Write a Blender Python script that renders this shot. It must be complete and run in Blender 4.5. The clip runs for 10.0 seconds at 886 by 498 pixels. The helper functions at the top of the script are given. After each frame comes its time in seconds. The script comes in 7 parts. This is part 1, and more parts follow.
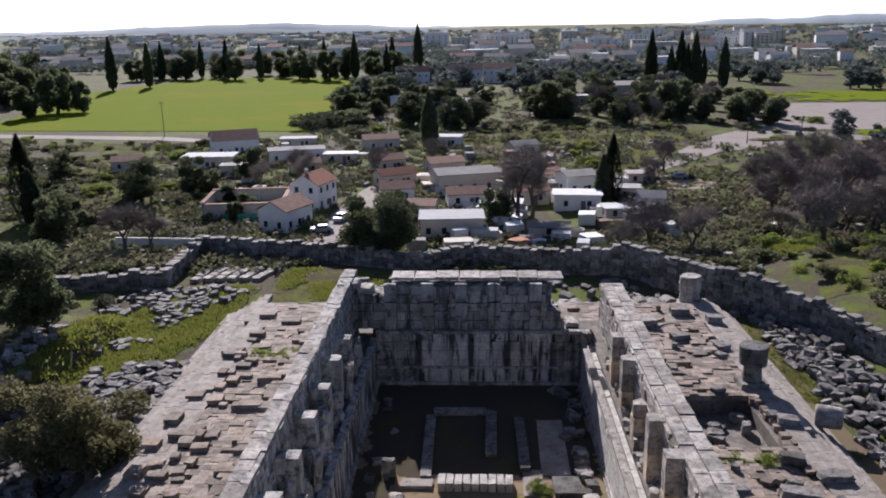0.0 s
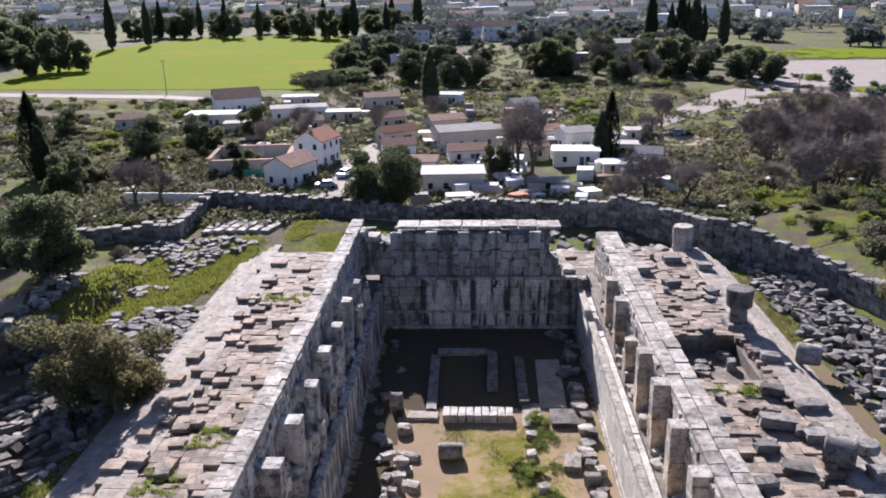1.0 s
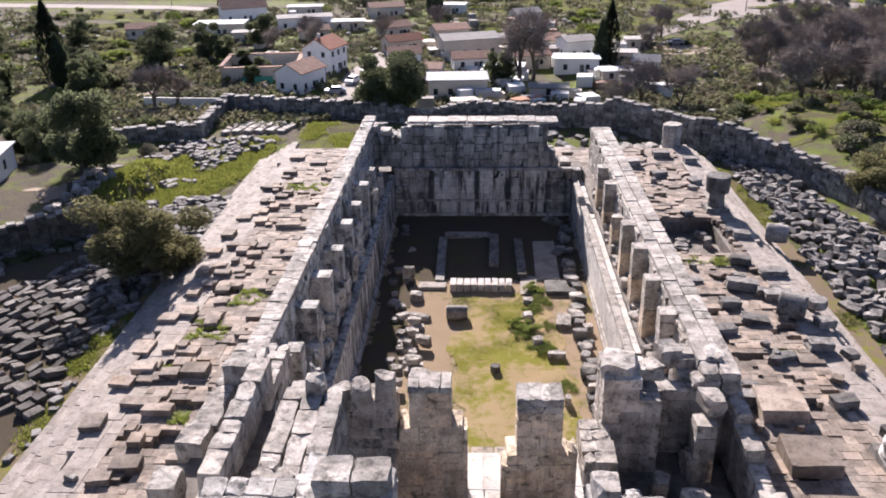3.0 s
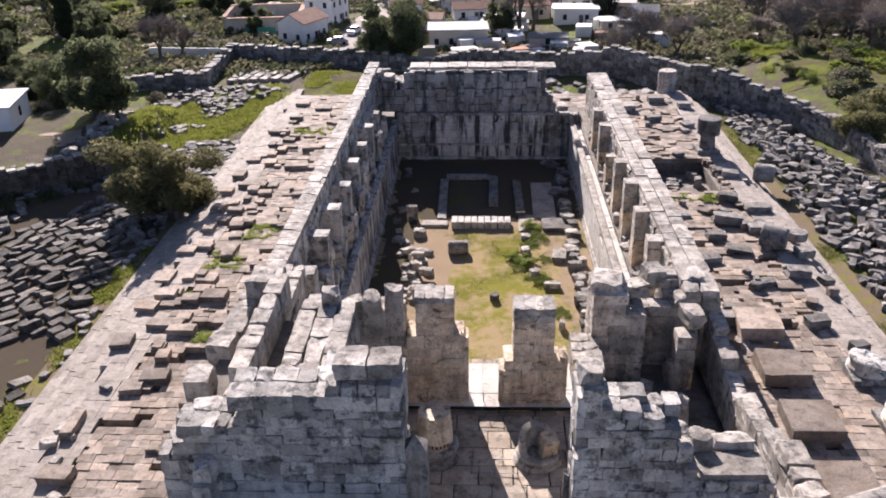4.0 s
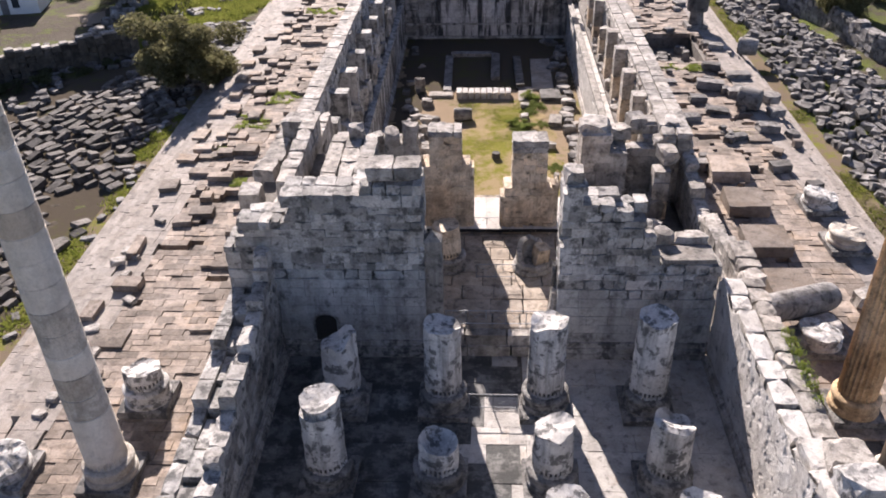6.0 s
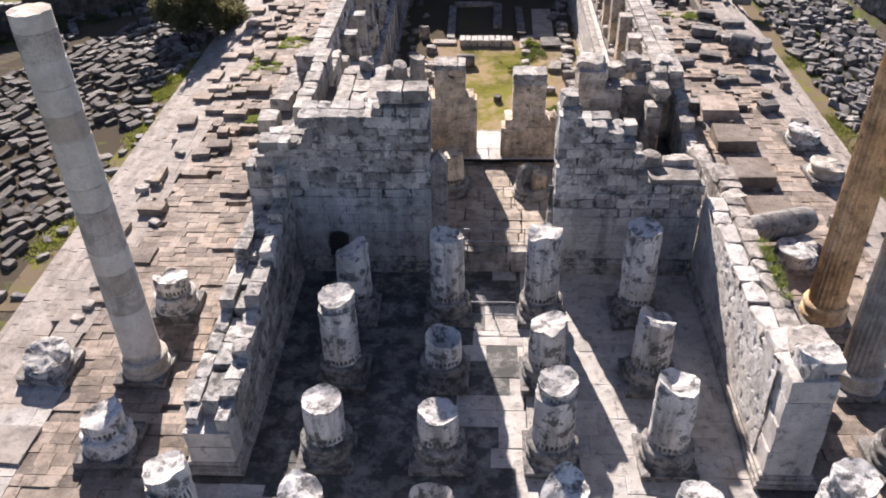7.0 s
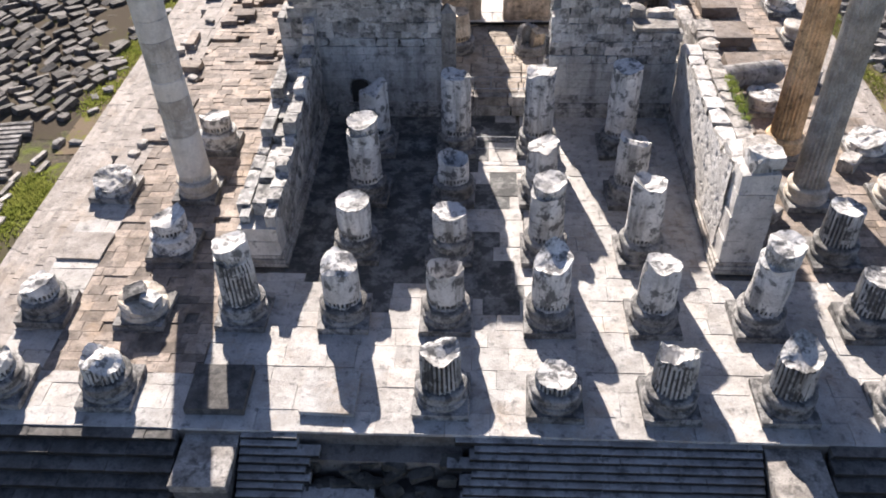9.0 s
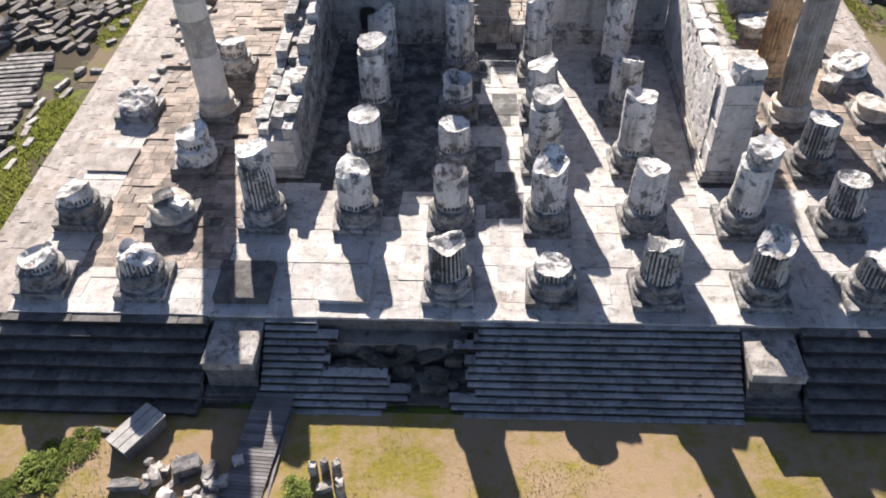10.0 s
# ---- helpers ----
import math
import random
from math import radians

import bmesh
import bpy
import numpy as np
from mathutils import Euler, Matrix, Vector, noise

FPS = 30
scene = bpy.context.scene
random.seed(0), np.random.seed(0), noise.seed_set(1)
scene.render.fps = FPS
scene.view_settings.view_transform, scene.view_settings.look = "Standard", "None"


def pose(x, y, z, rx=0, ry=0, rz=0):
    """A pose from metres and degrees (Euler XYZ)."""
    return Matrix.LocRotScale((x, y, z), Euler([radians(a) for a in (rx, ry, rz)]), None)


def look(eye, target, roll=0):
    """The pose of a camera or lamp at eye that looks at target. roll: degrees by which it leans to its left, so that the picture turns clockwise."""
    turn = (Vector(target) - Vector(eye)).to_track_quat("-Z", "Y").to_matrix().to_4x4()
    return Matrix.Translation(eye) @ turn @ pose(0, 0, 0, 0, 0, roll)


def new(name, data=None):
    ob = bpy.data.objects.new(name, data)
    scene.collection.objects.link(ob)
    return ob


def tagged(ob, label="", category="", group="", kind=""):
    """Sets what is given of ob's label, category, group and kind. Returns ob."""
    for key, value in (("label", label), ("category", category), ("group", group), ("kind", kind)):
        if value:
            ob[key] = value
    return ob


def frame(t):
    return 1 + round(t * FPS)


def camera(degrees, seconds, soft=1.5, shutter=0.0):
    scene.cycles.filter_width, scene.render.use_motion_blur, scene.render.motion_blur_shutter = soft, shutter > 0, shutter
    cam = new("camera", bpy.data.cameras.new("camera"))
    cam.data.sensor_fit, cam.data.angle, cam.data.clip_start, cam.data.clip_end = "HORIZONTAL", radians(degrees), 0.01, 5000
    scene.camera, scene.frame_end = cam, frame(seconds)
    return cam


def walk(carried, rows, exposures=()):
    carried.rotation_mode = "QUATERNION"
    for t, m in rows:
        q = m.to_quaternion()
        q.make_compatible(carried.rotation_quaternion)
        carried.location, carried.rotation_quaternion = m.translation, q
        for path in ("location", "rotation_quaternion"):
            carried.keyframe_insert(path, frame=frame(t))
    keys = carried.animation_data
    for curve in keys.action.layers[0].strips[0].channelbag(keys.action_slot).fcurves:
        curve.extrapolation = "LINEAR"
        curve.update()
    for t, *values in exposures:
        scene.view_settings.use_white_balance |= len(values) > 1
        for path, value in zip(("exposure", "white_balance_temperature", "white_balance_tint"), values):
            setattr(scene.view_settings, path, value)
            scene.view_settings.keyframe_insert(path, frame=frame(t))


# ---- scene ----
cam = camera(56.1, 10.0, soft=1.9)
PATH = [
    (0, (-0.133, 15.349, 31.269), (-0.222, 17.275, 30.737), -0.9),
    (0.5, (-0.342, 13.178, 31.323), (-0.429, 15.091, 30.746), -0.9),
    (1, (-0.368, 11.118, 31.325), (-0.456, 13.017, 30.702), -1.0),
    (1.5, (-0.406, 9.003, 31.284), (-0.495, 10.886, 30.616), -1.0),
    (2, (-0.477, 6.785, 31.259), (-0.567, 8.651, 30.545), -1.0),
    (3.5, (-0.555, -0.084, 31.189), (-0.647, 1.725, 30.339), -1.0),
    (4, (-0.522, -2.206, 31.156), (-0.614, -0.42, 30.259), -1.1),
    (4.5, (-0.517, -4.382, 31.162), (-0.611, -2.623, 30.215), -1.2),
    (5, (-0.537, -6.662, 31.159), (-0.631, -4.932, 30.161), -1.3),
    (5.5, (-0.639, -9.012, 31.163), (-0.732, -7.311, 30.115), -1.4),
    (7, (-0.726, -16.055, 30.902), (-0.82, -14.424, 29.748), -1.2),
    (7.5, (-0.757, -18.345, 30.902), (-0.852, -16.741, 29.712), -1.1),
    (8, (-0.757, -20.558, 31.024), (-0.853, -18.985, 29.792), -1.3),
    (8.5, (-0.796, -22.783, 31.102), (-0.891, -21.244, 29.829), -1.4),
    (9, (-0.795, -25.196, 31.045), (-0.891, -23.682, 29.741), -1.5),
    (9.5, (-0.857, -27.584, 31.004), (-0.951, -26.098, 29.668), -1.6),
    (10, (-0.944, -29.885, 31.06), (-1.037, -28.432, 29.689), -1.6),
]
EXPOSURES = [(0.0, 0.9, 5950, 19), (0.5, 1.26, 5950, 20), (1.0, 1.55, 5950, 20), (2.0, 1.7, 6080, 21), (3.5, 1.65, 6330, 21), (5.5, 1.62, 6420, 20), (7.5, 1.66, 6480, 18), (9.0, 1.82, 6400, 15), (10.0, 1.88, 6400, 14)]
walk(cam, [(t, look(eye, target, roll)) for t, eye, target, roll in PATH], EXPOSURES)

# ---- light: a low winter sun ahead of the camera, clear sky ----
SUN_EL, SUN_SIDE = 29.0, 14.5
to_sun = Vector((-math.sin(radians(SUN_SIDE)) * math.cos(radians(SUN_EL)), math.cos(radians(SUN_SIDE)) * math.cos(radians(SUN_EL)), math.sin(radians(SUN_EL))))
sun = new("sun", bpy.data.lights.new("sun", "SUN"))
sun.data.energy, sun.data.angle, sun.data.color = 4.3, radians(0.6), (1.0, 0.93, 0.83)
sun.matrix_world = look(to_sun * 100, (0, 0, 0))
world = bpy.data.worlds.new("sky")
scene.world = world
world.use_nodes = True
wn = world.node_tree.nodes
sky = wn.new("ShaderNodeTexSky")
sky.sky_type, sky.sun_disc = "NISHITA", False
sky.sun_elevation, sky.sun_rotation = radians(SUN_EL), radians(-SUN_SIDE)
sky.air_density, sky.dust_density, sky.ozone_density = 0.5, 0.35, 1.5
wn["Background"].inputs["Strength"].default_value = 0.062
tone = wn.new("ShaderNodeHueSaturation")
tone.inputs["Saturation"].default_value = 0.92
world.node_tree.links.new(sky.outputs[0], tone.inputs["Color"])
world.node_tree.links.new(tone.outputs[0], wn["Background"].inputs["Color"])


# ---- materials ----
def shader(name):
    m = bpy.data.materials.new(name)
    m.use_nodes = True
    return m, m.node_tree.nodes, m.node_tree.links, m.node_tree.nodes["Principled BSDF"]


def noise_at(n, l, source, scale, detail=5.0, rough=0.6):
    t = n.new("ShaderNodeTexNoise")
    t.inputs["Scale"].default_value, t.inputs["Detail"].default_value, t.inputs["Roughness"].default_value = scale, detail, rough
    l.new(source, t.inputs["Vector"])
    return t.outputs["Fac"]


def span(n, l, value, lo, hi, a=0.0, b=1.0):
    r = n.new("ShaderNodeMapRange")
    l.new(value, r.inputs["Value"])
    for k, v in zip(("From Min", "From Max", "To Min", "To Max"), (lo, hi, a, b)):
        r.inputs[k].default_value = v
    return r.outputs["Result"]


def blend(n, l, fac, a, b, how="MIX"):
    m = n.new("ShaderNodeMix")
    m.data_type, m.blend_type = "RGBA", how
    for socket, v in ((m.inputs[0], fac), (m.inputs[6], a), (m.inputs[7], b)):
        if isinstance(v, (int, float)):
            socket.default_value = v
        elif isinstance(v, tuple):
            socket.default_value = (*v, 1.0)
        else:
            l.new(v, socket)
    return m.outputs[2]


def chance(n, l):
    """A number of its own for each object and each loose piece."""
    a, b = n.new("ShaderNodeObjectInfo").outputs["Random"], n.new("ShaderNodeNewGeometry").outputs["Random Per Island"]
    s = n.new("ShaderNodeMath")
    s.operation = "ADD"
    l.new(a, s.inputs[0]), l.new(b, s.inputs[1])
    f = n.new("ShaderNodeMath")
    f.operation = "FRACT"
    l.new(s.outputs[0], f.inputs[0])
    return f.outputs[0]


def relief(n, l, bsdf, height, strength, distance):
    b = n.new("ShaderNodeBump")
    b.inputs["Strength"].default_value, b.inputs["Distance"].default_value = strength, distance
    l.new(height, b.inputs["Height"])
    l.new(b.outputs[0], bsdf.inputs["Normal"])


def weathered(name, light, tan, dark, stain=(0.52, 0.66), rough=0.85, scale=1.0, vary=0.35, bump=0.7, streak=0.0, worn=1.0, rust=0.0):
    """Weathered stone: two tones, dark lichenous stains, fine grain, a tint of its own for each block."""
    m, n, l, bsdf = shader(name)
    pos = n.new("ShaderNodeNewGeometry").outputs["Position"]
    big, mid, fine = noise_at(n, l, pos, 0.45 * scale, 3), noise_at(n, l, pos, 1.9 * scale, 7, 0.72), noise_at(n, l, pos, 11 * scale, 6, 0.7)
    col = blend(n, l, span(n, l, big, 0.38, 0.62), light, tan)
    ch = chance(n, l)
    col = blend(n, l, span(n, l, ch, 0.0, 1.0, 0.0, 0.55), col, tan)
    mild = blend(n, l, 1.0, col, (0.48, 0.46, 0.44), "MULTIPLY")
    patch = noise_at(n, l, pos, 0.85 * scale, 6, 0.68)
    col = blend(n, l, span(n, l, patch, 0.44, 0.60, 0.0, 0.75 * worn), col, mild)
    col = blend(n, l, span(n, l, mid, stain[0], stain[1], 0.0, 0.8), col, dark)
    col = blend(n, l, span(n, l, fine, 0.46, 0.72, 0.0, 0.55 * worn), col, dark)
    speck = noise_at(n, l, pos, 34 * scale, 3, 0.6)
    col = blend(n, l, span(n, l, speck, 0.5, 0.7, 0.0, 0.35), col, mild)
    if rust:
        col = blend(n, l, span(n, l, noise_at(n, l, pos, 0.33, 6, 0.7), 0.54, 0.66, 0.0, rust), col, (0.36, 0.235, 0.125))
    if streak:
        st = n.new("ShaderNodeVectorMath")
        st.operation = "MULTIPLY"
        st.inputs[1].default_value = (1.0, 1.0, 0.1)
        l.new(pos, st.inputs[0])
        col = blend(n, l, span(n, l, noise_at(n, l, st.outputs[0], 1.3, 5, 0.65), 0.53 - 0.07 * streak, 0.66 - 0.10 * streak, 0.0, streak), col, dark)
    shade = n.new("ShaderNodeHueSaturation")
    l.new(col, shade.inputs["Color"])
    l.new(span(n, l, ch, 0.0, 1.0, 1.0 - vary, 1.0 + vary * 0.6), shade.inputs["Value"])
    l.new(shade.outputs[0], bsdf.inputs["Base Color"])
    bsdf.inputs["Roughness"].default_value = rough
    bsdf.inputs["Specular IOR Level"].default_value = 0.3
    s = n.new("ShaderNodeMath")
    s.operation = "ADD"
    l.new(mid, s.inputs[0]), l.new(span(n, l, fine, 0, 1, 0, 0.5), s.inputs[1])
    relief(n, l, bsdf, s.outputs[0], bump, 0.12)
    return m


def mottled(name, a, b, c, scale=1.0, rough=0.9, bump=0.4, vary=0.3, thin=0.0):
    """Two tones and specks, for foliage, soil, plaster, roofs."""
    m, n, l, bsdf = shader(name)
    pos = n.new("ShaderNodeNewGeometry").outputs["Position"]
    big, fine = noise_at(n, l, pos, 0.6 * scale, 5), noise_at(n, l, pos, 7 * scale, 6, 0.7)
    col = blend(n, l, span(n, l, big, 0.38, 0.62), a, b)
    col = blend(n, l, span(n, l, fine, 0.5, 0.72, 0.0, 0.8), col, c)
    shade = n.new("ShaderNodeHueSaturation")
    l.new(col, shade.inputs["Color"])
    l.new(span(n, l, chance(n, l), 0, 1, 1 - vary, 1 + vary), shade.inputs["Value"])
    l.new(shade.outputs[0], bsdf.inputs["Base Color"])
    bsdf.inputs["Roughness"].default_value = rough
    bsdf.inputs["Specular IOR Level"].default_value = 0.2
    if bump:
        relief(n, l, bsdf, fine, bump, 0.1)
    if thin:
        t = n.new("ShaderNodeBsdfTranslucent")
        l.new(shade.outputs[0], t.inputs["Color"])
        mix = n.new("ShaderNodeMixShader")
        mix.inputs[0].default_value = thin
        l.new(bsdf.outputs[0], mix.inputs[1]), l.new(t.outputs[0], mix.inputs[2])
        l.new(mix.outputs[0], n["Material Output"].inputs["Surface"])
    return m


MARBLE = weathered("weathered_marble", (0.575, 0.54, 0.50), (0.445, 0.405, 0.36), (0.080, 0.074, 0.068), (0.515, 0.62), streak=0.4)
COLUMN = weathered("column_marble", (0.76, 0.74, 0.71), (0.62, 0.595, 0.56), (0.04, 0.04, 0.041), (0.52, 0.575), scale=0.75, vary=0.16, streak=0.5, worn=0.65)
BASESTONE = weathered("dark_base_marble", (0.38, 0.37, 0.355), (0.28, 0.265, 0.25), (0.04, 0.04, 0.04), (0.47, 0.57), vary=0.25)
WALLSTONE = weathered("wall_marble", (0.60, 0.59, 0.57), (0.47, 0.45, 0.42), (0.045, 0.045, 0.045), (0.50, 0.59), scale=0.7, vary=0.22, streak=0.5, worn=0.85)
BACKLOW = weathered("streaked_panel_marble", (0.74, 0.73, 0.71), (0.60, 0.58, 0.55), (0.04, 0.04, 0.04), (0.56, 0.66), scale=0.6, vary=0.2, streak=0.95)
BACKSTONE = weathered("streaked_wall_marble", (0.46, 0.455, 0.44), (0.36, 0.345, 0.325), (0.035, 0.035, 0.035), (0.52, 0.62), scale=0.6, vary=0.25, streak=0.7)
PAVING = weathered("paving_stone", (0.42, 0.355, 0.305), (0.325, 0.262, 0.212), (0.083, 0.072, 0.063), (0.53, 0.66), scale=0.9, vary=0.45, rust=0.25)
EDGESTONE = weathered("grey_edge_paving", (0.41, 0.37, 0.335), (0.32, 0.28, 0.245), (0.11, 0.10, 0.095), (0.53, 0.68), vary=0.2, worn=0.7, rust=0.15)
FRONTSTONE = weathered("front_wall_marble", (0.60, 0.585, 0.56), (0.45, 0.42, 0.385), (0.045, 0.045, 0.045), (0.51, 0.60), scale=0.8, vary=0.5, streak=0.2, worn=0.9)
SMOOTHSTONE = weathered("smooth_wall_marble", (0.56, 0.56, 0.55), (0.46, 0.45, 0.43), (0.06, 0.06, 0.06), (0.52, 0.66), scale=0.55, vary=0.12, streak=0.3, worn=0.7)
# dark blotchy stains, deepened to carry the pronaos shade as well
STAINSHADE = weathered("stained_shaded_floor", (0.30, 0.295, 0.285), (0.21, 0.205, 0.195), (0.035, 0.037, 0.036), (0.43, 0.54), scale=0.45, vary=0.25, worn=0.9)
ROWSTONE = weathered("dark_row_stone", (0.225, 0.205, 0.185), (0.15, 0.135, 0.12), (0.035, 0.033, 0.03), (0.50, 0.62), vary=0.6)
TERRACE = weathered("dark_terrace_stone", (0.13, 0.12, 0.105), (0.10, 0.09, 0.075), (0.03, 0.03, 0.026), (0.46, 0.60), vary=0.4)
PALE = weathered("pale_marble_paving", (0.575, 0.557, 0.535), (0.48, 0.45, 0.415), (0.100, 0.097, 0.095), (0.54, 0.67), vary=0.22, worn=0.6, rust=0.3)
HALLSTONE = weathered("tan_hall_floor", (0.53, 0.46, 0.385), (0.42, 0.345, 0.27), (0.10, 0.085, 0.07), (0.51, 0.66), vary=0.25, worn=0.8)
LEDGESTONE = weathered("white_ledge_marble", (0.66, 0.63, 0.60), (0.56, 0.52, 0.48), (0.16, 0.15, 0.14), (0.57, 0.72), vary=0.15, worn=0.4)
# for risers: shade on top of black lichens, held in the colour
BLACKRISER = weathered("lichen_shade_riser", (0.030, 0.030, 0.030), (0.024, 0.023, 0.022), (0.012, 0.012, 0.012))
STEPSTONE = weathered("step_stone", (0.20, 0.188, 0.175), (0.14, 0.13, 0.118), (0.037, 0.037, 0.039), (0.49, 0.64), vary=0.3)
STAIRSTONE = weathered("stair_stone", (0.45, 0.435, 0.415), (0.33, 0.315, 0.30), (0.07, 0.07, 0.07), (0.52, 0.64), vary=0.25, worn=0.7)
RUBBLE = weathered("rubble_stone", (0.36, 0.345, 0.33), (0.25, 0.235, 0.22), (0.042, 0.039, 0.037), (0.50, 0.62), vary=0.55)
GOLDEN = weathered("golden_marble", (0.74, 0.56, 0.36), (0.60, 0.41, 0.235), (0.10, 0.075, 0.05), (0.53, 0.66), streak=0.45)
TANBLOCK = weathered("tan_limestone", (0.86, 0.74, 0.59), (0.70, 0.54, 0.38), (0.08, 0.07, 0.06), (0.53, 0.64), vary=0.22, streak=0.35)
WHITEFACE = weathered("flaked_white_marble", (0.70, 0.675, 0.645), (0.58, 0.545, 0.505), (0.12, 0.115, 0.11), (0.55, 0.64), vary=0.08, worn=0.6, streak=0.15, bump=1.0)
COREDARK = weathered("wall_core", (0.22, 0.2, 0.18), (0.17, 0.15, 0.13), (0.05, 0.045, 0.045))
SHAFTGREY = weathered("grey_column_marble", (0.70, 0.65, 0.575), (0.60, 0.52, 0.425), (0.149, 0.133, 0.116), (0.56, 0.78), vary=0.15, streak=0.25)
SHAFTPALE = weathered("pale_drum_marble", (0.80, 0.745, 0.66), (0.70, 0.62, 0.52), (0.22, 0.20, 0.175), (0.58, 0.80), vary=0.1, streak=0.15, worn=0.5)
SHAFTTAN = weathered("tan_drum_marble", (0.66, 0.58, 0.49), (0.56, 0.47, 0.37), (0.17, 0.15, 0.13), (0.56, 0.78), vary=0.1, streak=0.2, worn=0.6)
OLIVE = mottled("olive_leaves", (0.15, 0.145, 0.07), (0.185, 0.172, 0.092), (0.09, 0.095, 0.055), thin=0.5)
DARKLEAF = mottled("dark_evergreen_leaves", (0.105, 0.12, 0.06), (0.13, 0.145, 0.085), (0.07, 0.085, 0.045), thin=0.6)
CYPRESS = mottled("cypress_leaves", (0.055, 0.07, 0.04), (0.07, 0.085, 0.05), (0.038, 0.048, 0.028), thin=0.45)
# far leaves are paler and bluer: distance haze mixed into the colour
FARLEAF = mottled("hazed_tree_leaves", (0.11, 0.13, 0.115), (0.14, 0.16, 0.145), (0.085, 0.10, 0.095), 0.2, thin=0.4)
SCRUB = mottled("scrub_leaves", (0.185, 0.165, 0.115), (0.13, 0.15, 0.065), (0.12, 0.10, 0.08), 0.3, vary=0.4, thin=0.35)
TWIG = mottled("bare_twigs", (0.27, 0.225, 0.195), (0.22, 0.185, 0.155), (0.14, 0.115, 0.10), 2)
BARK = mottled("bark", (0.12, 0.10, 0.08), (0.09, 0.07, 0.055), (0.04, 0.035, 0.03), 3)
GRASSBLADE = mottled("grass_blades", (0.165, 0.19, 0.04), (0.21, 0.22, 0.055), (0.09, 0.11, 0.028), 1.0, vary=0.4, thin=0.45)
WEED = mottled("weeds", (0.19, 0.24, 0.055), (0.23, 0.27, 0.07), (0.11, 0.13, 0.035), 1.0, thin=0.45)
WHITEWALL = mottled("white_plaster", (0.78, 0.77, 0.75), (0.7, 0.69, 0.66), (0.5, 0.49, 0.46), 0.8, 0.8, 0.1, 0.05)
CREAMWALL = mottled("cream_plaster", (0.62, 0.56, 0.47), (0.55, 0.5, 0.42), (0.35, 0.31, 0.27), 0.8, 0.85, 0.1, 0.1)
REDTILE = mottled("red_roof_tiles", (0.288, 0.120, 0.072), (0.240, 0.096, 0.060), (0.136, 0.064, 0.044), 1.5)
OLDTILE = mottled("faded_roof_tiles", (0.336, 0.216, 0.160), (0.288, 0.160, 0.120), (0.160, 0.104, 0.080), 1.5)
GREYROOF = mottled("grey_roof", (0.336, 0.320, 0.304), (0.272, 0.256, 0.240), (0.160, 0.152, 0.144), 0.8)
WHITEROOF = mottled("white_roof", (0.600, 0.600, 0.600), (0.520, 0.520, 0.528), (0.360, 0.360, 0.360), 0.8)
ROADMAT = mottled("pale_road", (0.27, 0.235, 0.21), (0.23, 0.20, 0.18), (0.17, 0.15, 0.135), 0.4, 0.9, 0.1, 0.02)
DIRT = mottled("dirt_path", (0.320, 0.256, 0.192), (0.264, 0.208, 0.152), (0.176, 0.136, 0.096), 0.6, 0.95, 0.3, 0.02)
PLANKS = mottled("old_planks", (0.17, 0.16, 0.155), (0.13, 0.12, 0.115), (0.07, 0.065, 0.06), 2, 0.8)
PALEWOOD = mottled("pale_planks", (0.40, 0.38, 0.355), (0.31, 0.295, 0.275), (0.17, 0.16, 0.14), 2, 0.8)
STEEL = mottled("grey_steel", (0.32, 0.33, 0.34), (0.25, 0.26, 0.27), (0.15, 0.15, 0.15), 3, 0.5, 0.0)
DARKGLASS = mottled("dark_window", (0.03, 0.035, 0.04), (0.04, 0.045, 0.05), (0.02, 0.02, 0.025), 1, 0.25, 0.0)
CARPAINT = mottled("white_car_paint", (0.75, 0.75, 0.76), (0.72, 0.72, 0.74), (0.6, 0.6, 0.62), 1, 0.3, 0.0, 0.02)
SILVERPAINT = mottled("grey_car_paint", (0.3, 0.31, 0.33), (0.28, 0.29, 0.31), (0.2, 0.2, 0.22), 1, 0.3, 0.0, 0.02)
TYRE = mottled("tyre_rubber", (0.02, 0.02, 0.02), (0.025, 0.025, 0.025), (0.015, 0.015, 0.015), 3)
TARP = mottled("blue_white_tarp", (0.7, 0.72, 0.75), (0.25, 0.42, 0.55), (0.5, 0.5, 0.5), 1.2)
CLAY = mottled("red_clay_bricks", (0.4, 0.2, 0.12), (0.35, 0.17, 0.1), (0.2, 0.1, 0.07), 2)
TEAL = mottled("green_fence_sheet", (0.05, 0.22, 0.17), (0.06, 0.25, 0.2), (0.04, 0.15, 0.12), 1)


